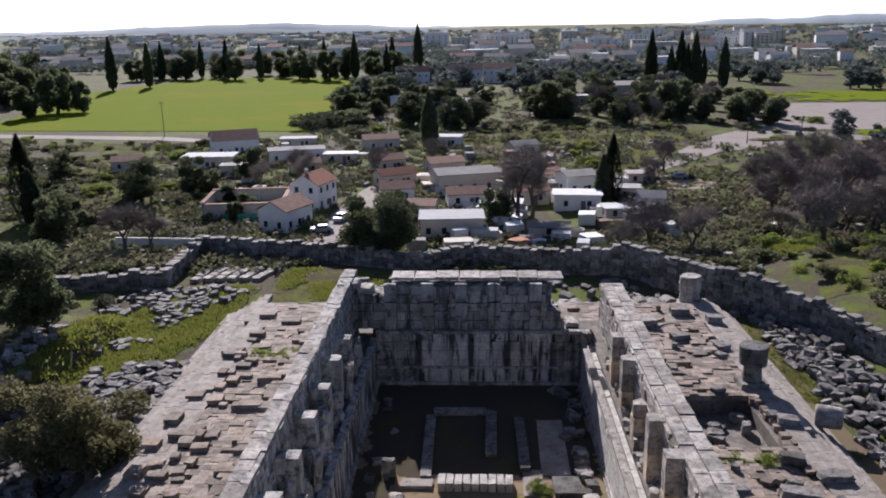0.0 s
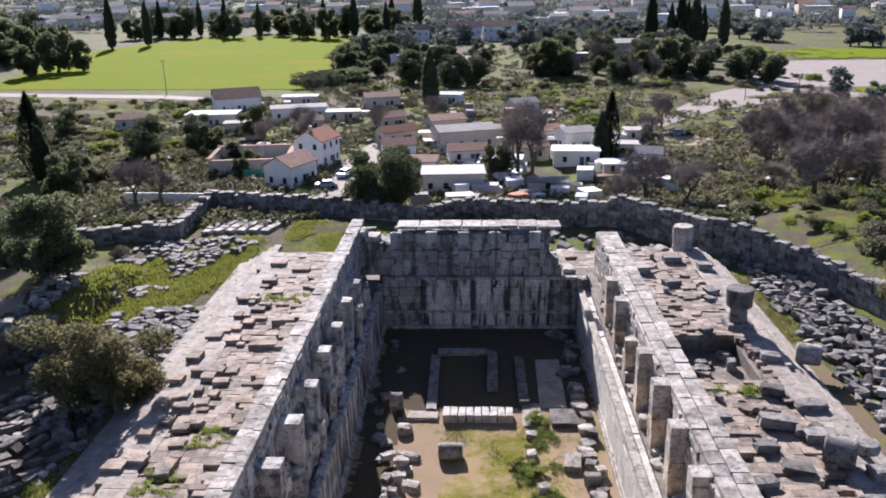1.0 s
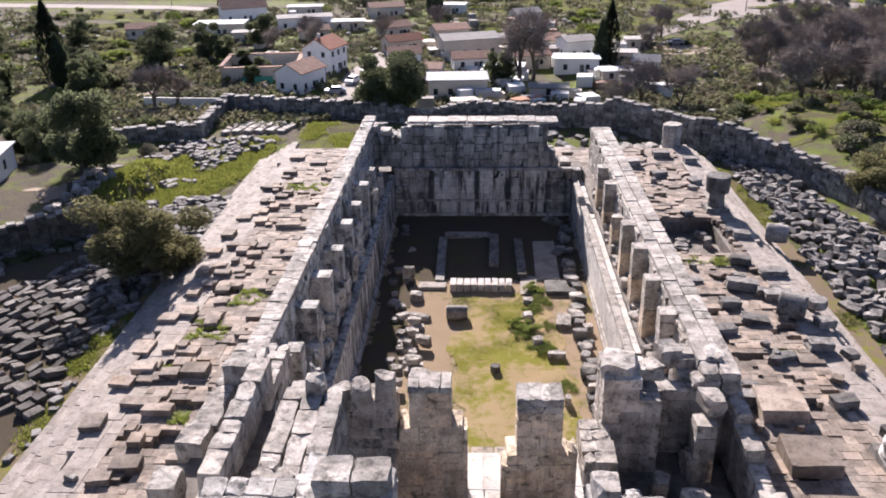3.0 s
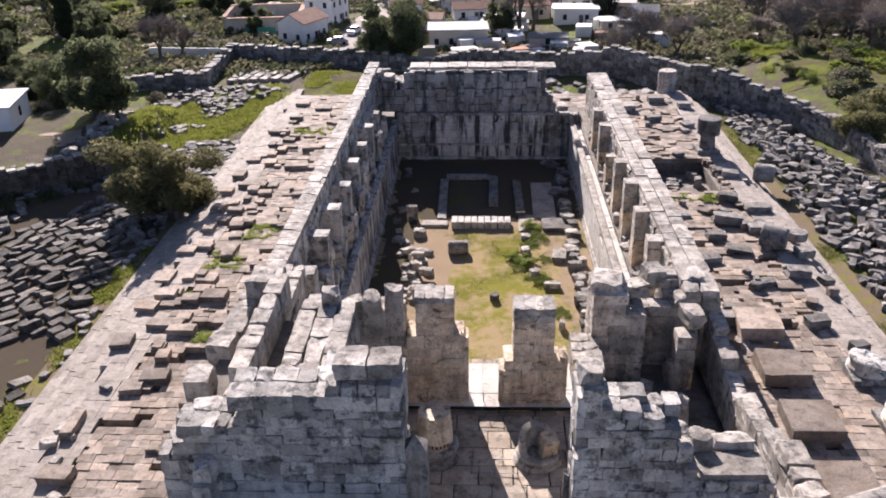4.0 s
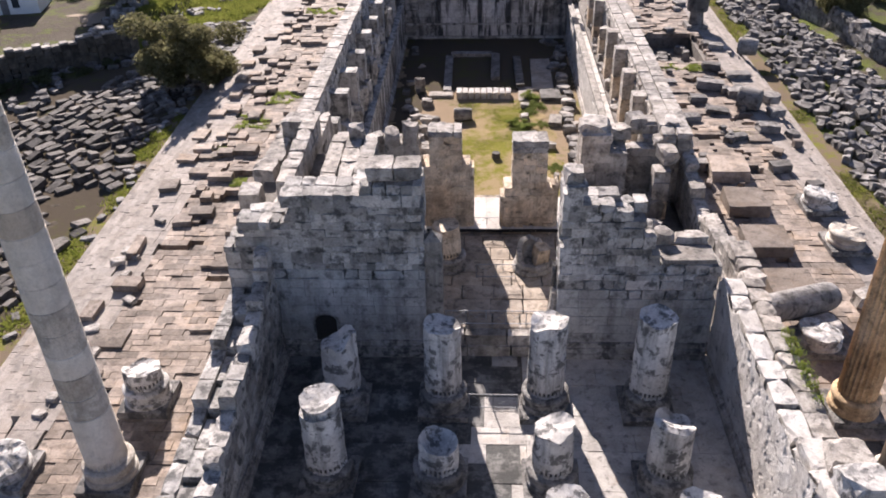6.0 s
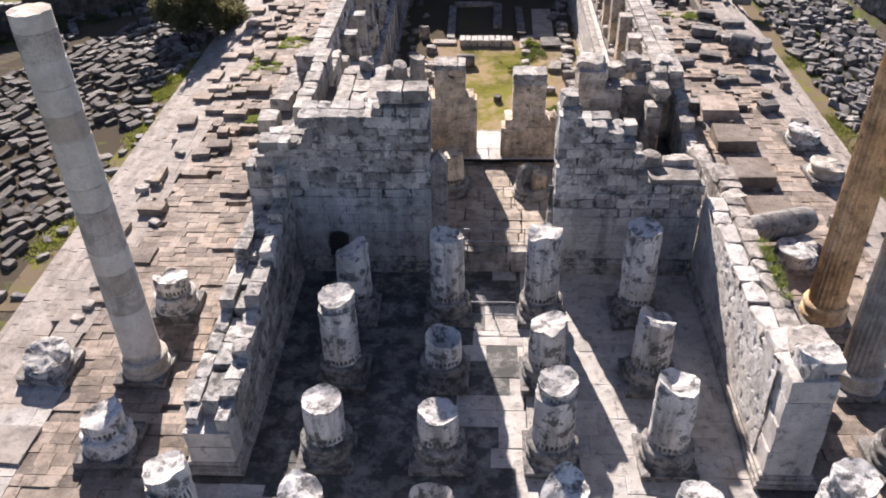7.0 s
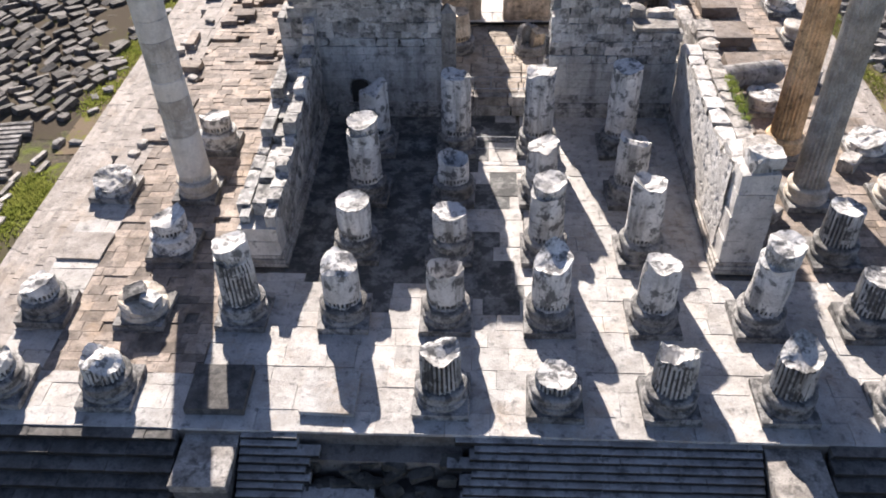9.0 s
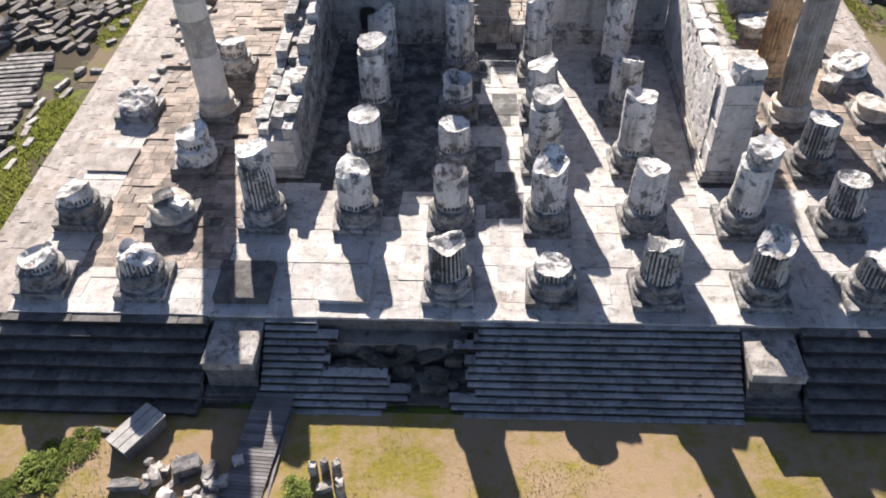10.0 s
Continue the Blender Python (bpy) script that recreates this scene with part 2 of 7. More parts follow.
def ground_material():
    m, n, l, bsdf = shader("ground_earth_and_grass")
    pos = n.new("ShaderNodeNewGeometry").outputs["Position"]
    big, mid, fine = noise_at(n, l, pos, 0.05, 4, 0.6), noise_at(n, l, pos, 0.35, 6, 0.7), noise_at(n, l, pos, 3.5, 7, 0.75)
    grass = blend(n, l, span(n, l, mid, 0.35, 0.65), (0.075, 0.11, 0.016), (0.12, 0.14, 0.03))
    soil = blend(n, l, span(n, l, fine, 0.35, 0.65), (0.125, 0.10, 0.075), (0.06, 0.052, 0.04))
    s = n.new("ShaderNodeMath")
    s.operation = "ADD"
    l.new(span(n, l, big, 0.3, 0.7, 0, 0.6), s.inputs[0]), l.new(span(n, l, mid, 0.3, 0.7, 0, 0.55), s.inputs[1])
    col = blend(n, l, span(n, l, s.outputs[0], 0.50, 0.72), soil, grass)
    col = blend(n, l, span(n, l, fine, 0.55, 0.75, 0, 0.6), col, (0.06, 0.06, 0.035))
    l.new(col, bsdf.inputs["Base Color"])
    bsdf.inputs["Roughness"].default_value, bsdf.inputs["Specular IOR Level"].default_value = 0.95, 0.1
    relief(n, l, bsdf, fine, 0.8, 0.25)
    return m


def lawn_material(name, a, b, soil, lo, hi, scale):
    m, n, l, bsdf = shader(name)
    pos = n.new("ShaderNodeNewGeometry").outputs["Position"]
    big, mid, fine = noise_at(n, l, pos, 0.22 * scale, 5, 0.65), noise_at(n, l, pos, 1.2 * scale, 6, 0.7), noise_at(n, l, pos, 9 * scale, 6, 0.75)
    s = n.new("ShaderNodeMath")
    s.operation = "ADD"
    l.new(span(n, l, big, 0.3, 0.7, 0, 0.6), s.inputs[0]), l.new(span(n, l, mid, 0.3, 0.7, 0, 0.45), s.inputs[1])
    col = blend(n, l, span(n, l, fine, 0.35, 0.65), a, b)
    col = blend(n, l, span(n, l, s.outputs[0], lo, hi), soil, col)
    l.new(col, bsdf.inputs["Base Color"])
    bsdf.inputs["Roughness"].default_value, bsdf.inputs["Specular IOR Level"].default_value = 0.98, 0.02
    relief(n, l, bsdf, fine, 0.6, 0.08)
    return m


GROUND = ground_material()
COURTEARTH = lawn_material("court_earth", (0.133, 0.133, 0.050), (0.166, 0.149, 0.066), (0.257, 0.195, 0.133), 0.6, 0.85, 0.7)
COURTGRASS = lawn_material("court_grass", (0.207, 0.183, 0.042), (0.124, 0.133, 0.025), (0.282, 0.216, 0.124), 0.42, 0.68, 1.0)
FRONTGRASS = lawn_material("dry_grass_and_sand", (0.216, 0.166, 0.042), (0.133, 0.124, 0.025), (0.241, 0.174, 0.108), 0.40, 0.66, 0.6)
FIELD = lawn_material("young_crop_field", (0.145, 0.180, 0.008), (0.115, 0.160, 0.007), (0.185, 0.175, 0.012), 0.2, 0.5, 0.08)
STRIPEARTH = lawn_material("brown_earth_with_grass", (0.14, 0.145, 0.03), (0.18, 0.175, 0.05), (0.165, 0.128, 0.09), 0.52, 0.74, 1.6)
LUSH = lawn_material("lush_grass", (0.075, 0.10, 0.018), (0.165, 0.175, 0.04), (0.085, 0.075, 0.048), 0.42, 0.66, 1.2)
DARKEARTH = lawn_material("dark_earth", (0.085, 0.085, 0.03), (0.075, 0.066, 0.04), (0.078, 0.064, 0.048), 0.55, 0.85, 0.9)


# ---- helpers for building ----
rng = random.Random(7)


def R(a, b):
    return rng.uniform(a, b)


def smooth(a, b, v):
    v = min(1.0, max(0.0, (v - a) / (b - a)))
    return v * v * (3 - 2 * v)


def mesh_of(name, verts, faces, material, soft=False):
    me = bpy.data.meshes.new(name)
    me.from_pydata([tuple(v) for v in verts], [], faces)
    me.materials.append(material)
    if soft:
        me.shade_smooth()
    return me


def link(name, mesh, parent=None, m=None, label=""):
    ob = new(name, mesh)
    if parent is not None:
        ob.parent = parent
    if m is not None:
        ob.matrix_basis = m
    if label:
        ob["label"] = label
    return ob


def thing(name, m, label, category, group="", kind=""):
    return tagged(link(name, None, None, m), label, category, group, kind)


def unit_block(seed, chip=0.05):
    """A worn block in a unit box that stands on z = 0: chamfered top, uneven corners."""
    r = random.Random(seed)
    c = [(-0.5, -0.5), (0.5, -0.5), (0.5, 0.5), (-0.5, 0.5)]
    j = [(r.uniform(-chip, 0.01), r.uniform(-chip, 0.01), r.uniform(-chip * 1.6, 0)) for _ in range(4)]
    verts = [(x * (1 - r.uniform(0, chip)), y * (1 - r.uniform(0, chip)), 0) for x, y in c]
    edge = 0.015 if chip < 0.03 else 0.03 if chip < 0.1 else 0.09
    verts += [(x * (1 + 2 * a[0] * 0.5), y * (1 + 2 * a[1] * 0.5), 1 - edge * 1.8 + a[2] * 0.6) for (x, y), a in zip(c, j)]
    verts += [(x * (1 - edge + a[0]), y * (1 - edge + a[1]), 1 + a[2]) for (x, y), a in zip(c, j)]
    verts.append((r.uniform(-0.2, 0.2), r.uniform(-0.2, 0.2), 1 + r.uniform(-chip, chip)))
    faces = [(3, 2, 1, 0)]
    for k in range(4):
        q = (k + 1) % 4
        faces += [(k, q, q + 4, k + 4), (k + 4, q + 4, q + 8, k + 8), (k + 8, q + 8, 12)]
    return verts, faces




def rock(seed, cells=2, pull=0.22, rough=0.16):
    """A rounded, uneven lump that fills a unit box standing on z = 0."""
    r = random.Random(seed)
    index, verts, faces = {}, [], []
    shift = r.uniform(0, 50)

    def at(i, j, k):
        if (i, j, k) not in index:
            v = Vector((2 * i / cells - 1, 2 * j / cells - 1, 2 * k / cells - 1))
            out = v.length
            v *= 1 - pull * max(0, out - 1) / 0.75
            v += rough * Vector((noise.noise(v * 0.9 + Vector((shift, 0, 0))), noise.noise(v * 0.9 + Vector((0, shift, 0))), noise.noise(v * 0.9 + Vector((0, 0, shift)))))
            index[i, j, k] = len(verts)
            verts.append((v.x * 0.52, v.y * 0.52, max(0.0, v.z * 0.52 + 0.5)))
        return index[i, j, k]

    for a in range(cells):
        for b in range(cells):
            for e in (0, cells):
                for f in ([(a, b, e), (a + 1, b, e), (a + 1, b + 1, e), (a, b + 1, e)], [(a, e, b), (a, e, b + 1), (a + 1, e, b + 1), (a + 1, e, b)], [(e, a, b), (e, a + 1, b), (e, a + 1, b + 1), (e, a, b + 1)]):
                    g = [at(*c) for c in f]
                    faces.append(tuple(g if e else g[::-1]))
    return verts, faces


def chunk(seed, cut, share, rough=0.0):
    """An angular broken block in a unit box that stands on z = 0: corners knocked off, faces out of true."""
    r = random.Random(seed)
    bm = bmesh.new()
    for x in (-0.5, 0.5):
        for y in (-0.5, 0.5):
            for z in (0.0, 1.0):
                odd = share if z else share * 0.4
                jit = [r.uniform(0, cut * 0.28) for _ in range(3)]
                p = [x * (1 - 2 * jit[0]), y * (1 - 2 * jit[1]), z - jit[2] if z else z]
                if r.random() < odd:
                    for k in range(3):
                        q = list(p)
                        d = r.uniform(0.25, 1.0) * cut
                        q[k] += (-d if q[k] > (0.5 if k == 2 else 0) else d)
                        bm.verts.new(q)
                else:
                    bm.verts.new(p)
    out = bmesh.ops.convex_hull(bm, input=list(bm.verts))
    bmesh.ops.delete(bm, geom=[g for g in out["geom_interior"] if isinstance(g, bmesh.types.BMVert)], context="VERTS")
    bmesh.ops.dissolve_limit(bm, angle_limit=0.09, verts=list(bm.verts), edges=list(bm.edges))
    if rough:
        bmesh.ops.triangulate(bm, faces=list(bm.faces))
        bmesh.ops.subdivide_edges(bm, edges=[e for e in bm.edges if e.calc_length() > 0.3], cuts=1, use_grid_fill=True)
        bmesh.ops.triangulate(bm, faces=list(bm.faces))
        for w in bm.verts:
            if w.co.z > 0.02:
                q = w.co * 2.3
                w.co += rough * Vector((noise.noise(q + Vector((seed, 0, 0))), noise.noise(q + Vector((0, seed, 0))), noise.noise(q + Vector((0, 0, seed)))))
    bm.verts.index_update()
    v, f = [tuple(w.co) for w in bm.verts], [tuple(w.index for w in g.verts) for g in bm.faces]
    bm.free()
    return v, f


UNITS = [unit_block(k, 0.05) for k in range(4)] + [chunk(20 + k, 0.13, 0.45, 0.05) for k in range(12)]
NOSED = [([(x, y * (0.8 if y < 0 and z < 0.5 else 1.0), z) for x, y, z in v[:4]] + [(x, y * (0.8 if y < 0 else 1.0), 0.46) for x, y, z in v[:4]] + [(x, y, 0.46) for x, y, z in v[:4]] + v[4:], None) for v, _ in (unit_block(70 + k, 0.015) for k in range(6))]
NOSED = [(v, [(3, 2, 1, 0)] + [(a + k, a + (k + 1) % 4, b + (k + 1) % 4, b + k) for a, b in ((0, 4), (4, 8), (8, 12), (12, 16)) for k in range(4)] + [(16 + k, 16 + (k + 1) % 4, 20) for k in range(4)]) for v, _ in NOSED]
CRISP = [unit_block(30 + k, 0.012) for k in range(6)]
ERODED = [chunk(200 + k, 0.16, 0.55, 0.11) for k in range(16)]
ROUGH = [chunk(50 + k, 0.42, 0.75, 0.12) for k in range(14)] + [rock(80 + k, 3, 0.10, 0.24) for k in range(3)]
BLOCKMESH = {}


def shapes(rough, crisp):
    return NOSED if crisp == 2 else ERODED if rough == 2 else ROUGH if rough else CRISP if crisp else UNITS


def block_mesh(material, rough=False, crisp=False):
    key = (material.name, rough, crisp)
    if key not in BLOCKMESH:
        BLOCKMESH[key] = [mesh_of("block", v, f, material) for v, f in shapes(rough, crisp)]
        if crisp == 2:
            # riser and nosing faces go black, the steps' shade included
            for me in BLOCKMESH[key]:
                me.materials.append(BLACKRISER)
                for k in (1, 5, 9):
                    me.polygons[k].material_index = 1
    return rng.choice(BLOCKMESH[key])


def box_pose(x, y, z, sx, sy, sz, rz=0.0, rx=0.0, ry=0.0):
    return pose(x, y, z, rx, ry, rz) @ Matrix.Diagonal((sx, sy, sz, 1))


def block(name, parent, material, x, y, z, sx, sy, sz, rz=0.0, rx=0.0, ry=0.0, rough=False, crisp=False):
    return link(name, block_mesh(material, rough, crisp), parent, box_pose(x, y, z, sx, sy, sz, rz, rx, ry))


class Soup:
    """Many blocks joined into one mesh."""

    def __init__(self):
        self.v, self.f, self.n = [], [], 0

    def add(self, verts, faces, m):
        a = np.array(verts, dtype=float)
        mm = np.array(m)
        self.v.append(a @ mm[:3, :3].T + mm[:3, 3])
        self.f += [tuple(i + self.n for i in f) for f in faces]
        self.n += len(a)

    def block(self, x, y, z, sx, sy, sz, rz=0.0, rx=0.0, ry=0.0, rough=False, crisp=False):
        v, f = rng.choice(shapes(rough, crisp))
        self.add(v, f, box_pose(x, y, z, sx, sy, sz, rz, rx, ry))

    def mesh(self, name, material):
        return mesh_of(name, np.concatenate(self.v), self.f, material)

    def put(self, name, material, parent):
        if self.n:
            tagged(link(name, self.mesh(name, material), parent), kind="stuff")


def gz(x, y):
    """Height of the ground."""
    z = -2.7
    z += 2.7 * smooth(-40.8, -43.0, x) * smooth(82.0, 83.6, y - (x + 41.8) * 0.73) * (1 - smooth(98, 110, y))
    z += 2.2 * smooth(38, 46, x) * smooth(60, 100, y) * (1 - smooth(125, 170, y))
    z -= 3.3 * smooth(124, 156, y)
    near = smooth(28.5, 33, abs(x)) if -4 < y < 108 else smooth(-6.5, -10.0, y) if y < 0 else 1.0
    near *= 1 - smooth(140, 260, math.hypot(x, y - 40))
    z += near * 0.35 * noise.noise((x * 0.11, y * 0.11, 3.0)) + near * 0.12 * noise.noise((x * 0.5, y * 0.5, 9.0))
    if abs(x) < 28.0 and -5.0 < y < 105:
        z = min(z, -5.6)
    return z


def box_mesh(name, material, x0, x1, y0, y1, z0, z1):
    v = [(x, y, z) for z in (z0, z1) for x, y in ((x0, y0), (x1, y0), (x1, y1), (x0, y1))]
    return mesh_of(name, v, [(3, 2, 1, 0), (4, 5, 6, 7), (0, 1, 5, 4), (1, 2, 6, 5), (2, 3, 7, 6), (3, 0, 4, 7)], material)


# ---- ground: one sheet to the horizon ----
def ticks(lo, hi, step, far):
    t = list(np.arange(lo, hi + 0.01, step))
    d, a = step, hi
    while a < far:
        d *= 1.22
        a += d
        t.append(min(a, far))
    d, a = step, lo
    while a > -far:
        d *= 1.22
        a -= d
        t.insert(0, max(a, -far))
    return t


def build_ground():
    xs, ys = ticks(-66, 60, 1.0, 4700), ticks(-26, 172, 1.0, 4700)
    verts = [(x, y, gz(x, y)) for y in ys for x in xs]
    w = len(xs)
    faces = [(j * w + i, j * w + i + 1, (j + 1) * w + i + 1, (j + 1) * w + i) for j in range(len(ys) - 1) for i in range(w - 1)]
    tagged(link("ground", mesh_of("ground", verts, faces, GROUND, True)), "rough earth ground with patchy winter grass and stones", "ground", kind="structure")


build_ground()


def drape(name, material, outline, lift, label, category, kind="structure", ragged=None):
    """A patch laid over the ground between two long sides; ragged drops bits of it towards its edges."""
    left, right = outline
    long_ = sum((Vector(b) - Vector(a)).length for a, b in zip(left, left[1:]))
    rows = int(min(150, max(16, long_ / 1.2)))
    wide = max((Vector(b) - Vector(a)).length for a, b in zip(left, right))
    cols = int(min(110, max(8, wide / (0.5 if wide < 4 else 1.2))))
    ragged = (0.32 if category == "grass" else 0.0) if ragged is None else float(ragged)
    verts, edge = [], []
    for i in range(rows + 1):
        t = i / rows * (len(left) - 1)
        k = min(int(t), len(left) - 2)
        a = Vector(left[k]).lerp(Vector(left[k + 1]), t - k)
        b = Vector(right[k]).lerp(Vector(right[k + 1]), t - k)
        for j in range(cols + 1):
            p = a.lerp(b, j / cols)
            verts.append((p.x, p.y, gz(p.x, p.y) + lift))
            edge.append(min(min(j, cols - j) / cols * 3.0, min(i, rows - i) / rows * 5.0, 1.0))
    w = cols + 1
    faces = []
    for i in range(rows):
        for j in range(cols):
            n = i * w + j
            x, y, _ = verts[n]
            if not ragged or edge[n] + 0.9 * noise.noise((x * 0.22, y * 0.22, 2.5)) + 0.4 * noise.noise((x * 0.9, y * 0.9, 7.5)) > ragged:
                faces.append((n, n + 1, n + w + 1, n + w))
    return tagged(link(name, mesh_of(name, verts, faces, material, True)), label, category, kind=kind)
import functools

S = 5.3  # column spacing


def cx(i):
    return (i - 4.5) * S


# ---- the temple's platform ----
# foundation body below the paving, round the sunken court
platform = tagged(link("pavement", box_mesh("pavement_bed", COREDARK, -25.3, 25.3, -2.1, 25.4, -5.6, -0.16)), "stone bed of the temple platform", "pavement", kind="structure")
for k, (x0, x1, y0, y1) in enumerate(((-25.3, -11.0, 25.4, 106.0), (11.0, 25.3, 25.4, 72.6), (11.0, 25.3, 81.2, 106.0), (11.0, 15.4, 72.6, 81.2), (22.6, 25.3, 72.6, 81.2), (-11.0, 11.0, 93.4, 106.0))):
    link("bed", box_mesh("bed", COREDARK, x0, x1, y0, y1, -5.6, -0.48), platform)


link("bed", box_mesh("bed", COREDARK, 15.4, 22.6, 72.6, 81.2, -5.6, -1.7), platform)


PITS = [(-21.2, -19.2, 46.5, 48.3), (-20.8, -18.9, 42.8, 44.4), (-22.6, -21.0, 57.2, 58.8), (-23.0, -21.4, 63.0, 64.6), (-22.9, -21.2, 52.0, 53.4), (-21.8, -20.4, 36.0, 37.2), (-22.6, -21.2, 71.5, 72.8), (-22.4, -20.9, 79.0, 80.2), (-21.6, -20.2, 88.0, 89.0), (20.2, 21.8, 47.8, 49.0), (17.4, 19.0, 53.4, 54.6), (21.5, 22.9, 58.0, 59.4), (16.6, 18.4, 60.5, 61.6), (19.8, 21.6, 66.8, 68.0), (18.0, 19.6, 87.0, 88.2), (20.5, 22.0, 95.0, 96.2)]


def lift_left(x, y):
    """The side paving has lost parts of its upper layer: what is left of it stands a slab higher."""
    if y < 27:
        return 0.0
    if x > -18.9:
        return 0.3 if any(a < y < a + 4.9 for a in (34.0, 41.2, 48.6, 55.8, 64.2, 71.0, 78.2, 85.0, 92.4)) else 0.0
    return 0.0


def lift_right(x, y):
    if y < 46 or x > 23.6:
        return 0.0
    k = noise.noise((x * 0.26, y * 0.17, 9.1))
    return 0.3 if k > 0.4 else 0.16 if k > 0.14 else -0.1 if k < -0.28 else 0.0


def pave(x0, x1, y0, y1, material, sx, sy, near, soup, gap=0.012, holes=0.0, lift=None):
    """Courses of slabs; those with y below near are slabs of their own."""
    y = y0
    while y < y1 - 0.2:
        d = min(R(*sy), y1 - y)
        x = x0 - R(0, 0.8)
        while x < x1 - 0.1:
            w = R(*sx)
            a, b = max(x, x0), min(x + w, x1)
            x += w
            if b - a < 0.25 or R(0, 1) < holes or any(p < (a + b) / 2 < q and c < y + d / 2 < e for p, q, c, e in PITS) or (b > 15.6 and a < 22.4 and y + d > 72.8 and y < 81.0):
                continue
            top = (R(-0.03, 0.02) if material is PAVING else R(-0.03, 0.015)) - (R(0.03, 0.09) if material is PAVING and R(0, 1) < 0.12 else 0)
            if lift:
                top += lift((a + b) / 2, y + d / 2)
            deep = 0.5 if material in (PAVING, EDGESTONE) else 0.2
            args = ((a + b) / 2, y + d / 2, -deep, b - a - gap, d - gap, deep + top, R(-0.4, 0.4), R(-0.5, 0.5), R(-0.5, 0.5), False, True)
            mid = (a + b) / 2
            if y < near:
                block("slab", platform, material, *args)
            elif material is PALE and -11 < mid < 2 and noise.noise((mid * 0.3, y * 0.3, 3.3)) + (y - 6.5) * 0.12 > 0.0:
                stainshade_soup.block(*args)
            elif material is STAINSHADE and noise.noise((mid * 0.4, y * 0.3, 5.3)) + (mid + 0.8) * 0.22 > 0.15:
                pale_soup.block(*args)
            else:
                soup.block(*args)
        y += d


tan_soup, pale_soup, edge_soup, stainshade_soup = Soup(), Soup(), Soup(), Soup()
pave(-14.6, 25.2, -2.1, 8.6, PALE, (1.4, 2.3), (1.1, 1.5), 3.2, pale_soup)
pave(-25.2, -14.6, -2.1, 1.2, PALE, (1.4, 2.3), (1.1, 1.5), 3.2, pale_soup)
pave(-25.2, -22.6, 1.2, 17.0, PALE, (1.2, 2.4), (1.2, 1.9), -9, pale_soup)
pave(-25.2, -23.2, 17.0, 105.6, EDGESTONE, (1.6, 2.0), (1.4, 2.2), -9, edge_soup)
pave(-22.6, -14.6, 1.2, 17.0, PAVING, (0.6, 1.4), (0.5, 0.8), 4.0, tan_soup, holes=0.01)
pave(-23.2, -14.6, 17.0, 25.4, PAVING, (0.6, 1.4), (0.5, 0.8), 4.0, tan_soup, holes=0.01)
# left pronaos floor: stained slabs with the walls' shade in their colour
pave(-11.9, 1.6, 8.6, 25.4, STAINSHADE, (1.3, 2.2), (1.0, 1.4), -9, stainshade_soup)
pave(1.6, 11.9, 8.6, 25.4, PALE, (1.3, 2.2), (1.0, 1.4), -9, pale_soup)
pave(14.6, 25.2, 8.6, 25.4, PAVING, (0.9, 1.7), (0.6, 1.0), -9, tan_soup, holes=0.02)
pave(-23.2, -14.6, 25.4, 105.6, PAVING, (0.5, 1.5), (0.42, 0.8), -9, tan_soup, holes=0.03, lift=lift_left)
pave(14.6, 23.6, 25.4, 105.6, PAVING, (0.5, 1.5), (0.42, 0.8), -9, tan_soup, holes=0.025, lift=lift_right)
pave(23.6, 25.2, 25.4, 105.6, EDGESTONE, (1.5, 1.7), (1.2, 2.0), -9, edge_soup)
pave(-14.6, 14.6, 97.0, 105.6, PAVING, (0.9, 1.9), (0.6, 1.1), -9, tan_soup, holes=0.05)
tan_soup.put("tan_slabs", PAVING, platform)
pale_soup.put("pale_slabs", PALE, platform)
edge_soup.put("edge_slabs", EDGESTONE, platform)
stainshade_soup.put("damp_slabs", STAINSHADE, platform)

# ---- seven great steps round the platform, finer stairs in the middle of the front ----
crepis = tagged(link("crepis_steps", box_mesh("steps_bed", COREDARK, -28.6, 27.6, -5.4, -2.1, -5.6, -2.5)), "great worn marble steps round the temple platform", "steps", kind="structure")
side = Soup()
for s in range(7):
    top, rise = -0.386 * s - 0.06, 0.46
    front = -2.2 - 0.63 * s
    deep = 0.8
    for x0, x1 in ((-25.4 - 0.76 * s, -14.75), (14.75, 25.4 + 0.55 * s)):
        x = x0
        while x < x1 - 0.1:
            w = min(R(1.3, 2.2), x1 - x)
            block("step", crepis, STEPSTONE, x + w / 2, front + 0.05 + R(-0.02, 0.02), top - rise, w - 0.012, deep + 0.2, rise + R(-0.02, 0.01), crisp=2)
            x += w
    for sx in (-1, 1):
        y = -2.2
        while y < 107:
            w = R(1.4, 2.4)
            if s > 0 or R(0, 1) > 0.1:
                put = side.block if y > 24 else functools.partial(block, "step", crepis, EDGESTONE)
                put(sx * (25.2 + (0.55 if sx > 0 else 0.76) * s + 0.15), y + w / 2, top - 0.6, 0.9, w - 0.012, 0.6 + R(-0.03, 0.02), R(-0.4, 0.4), 0, R(-1, 1), crisp=True)
            y += w
side.put("side_steps", EDGESTONE, crepis)

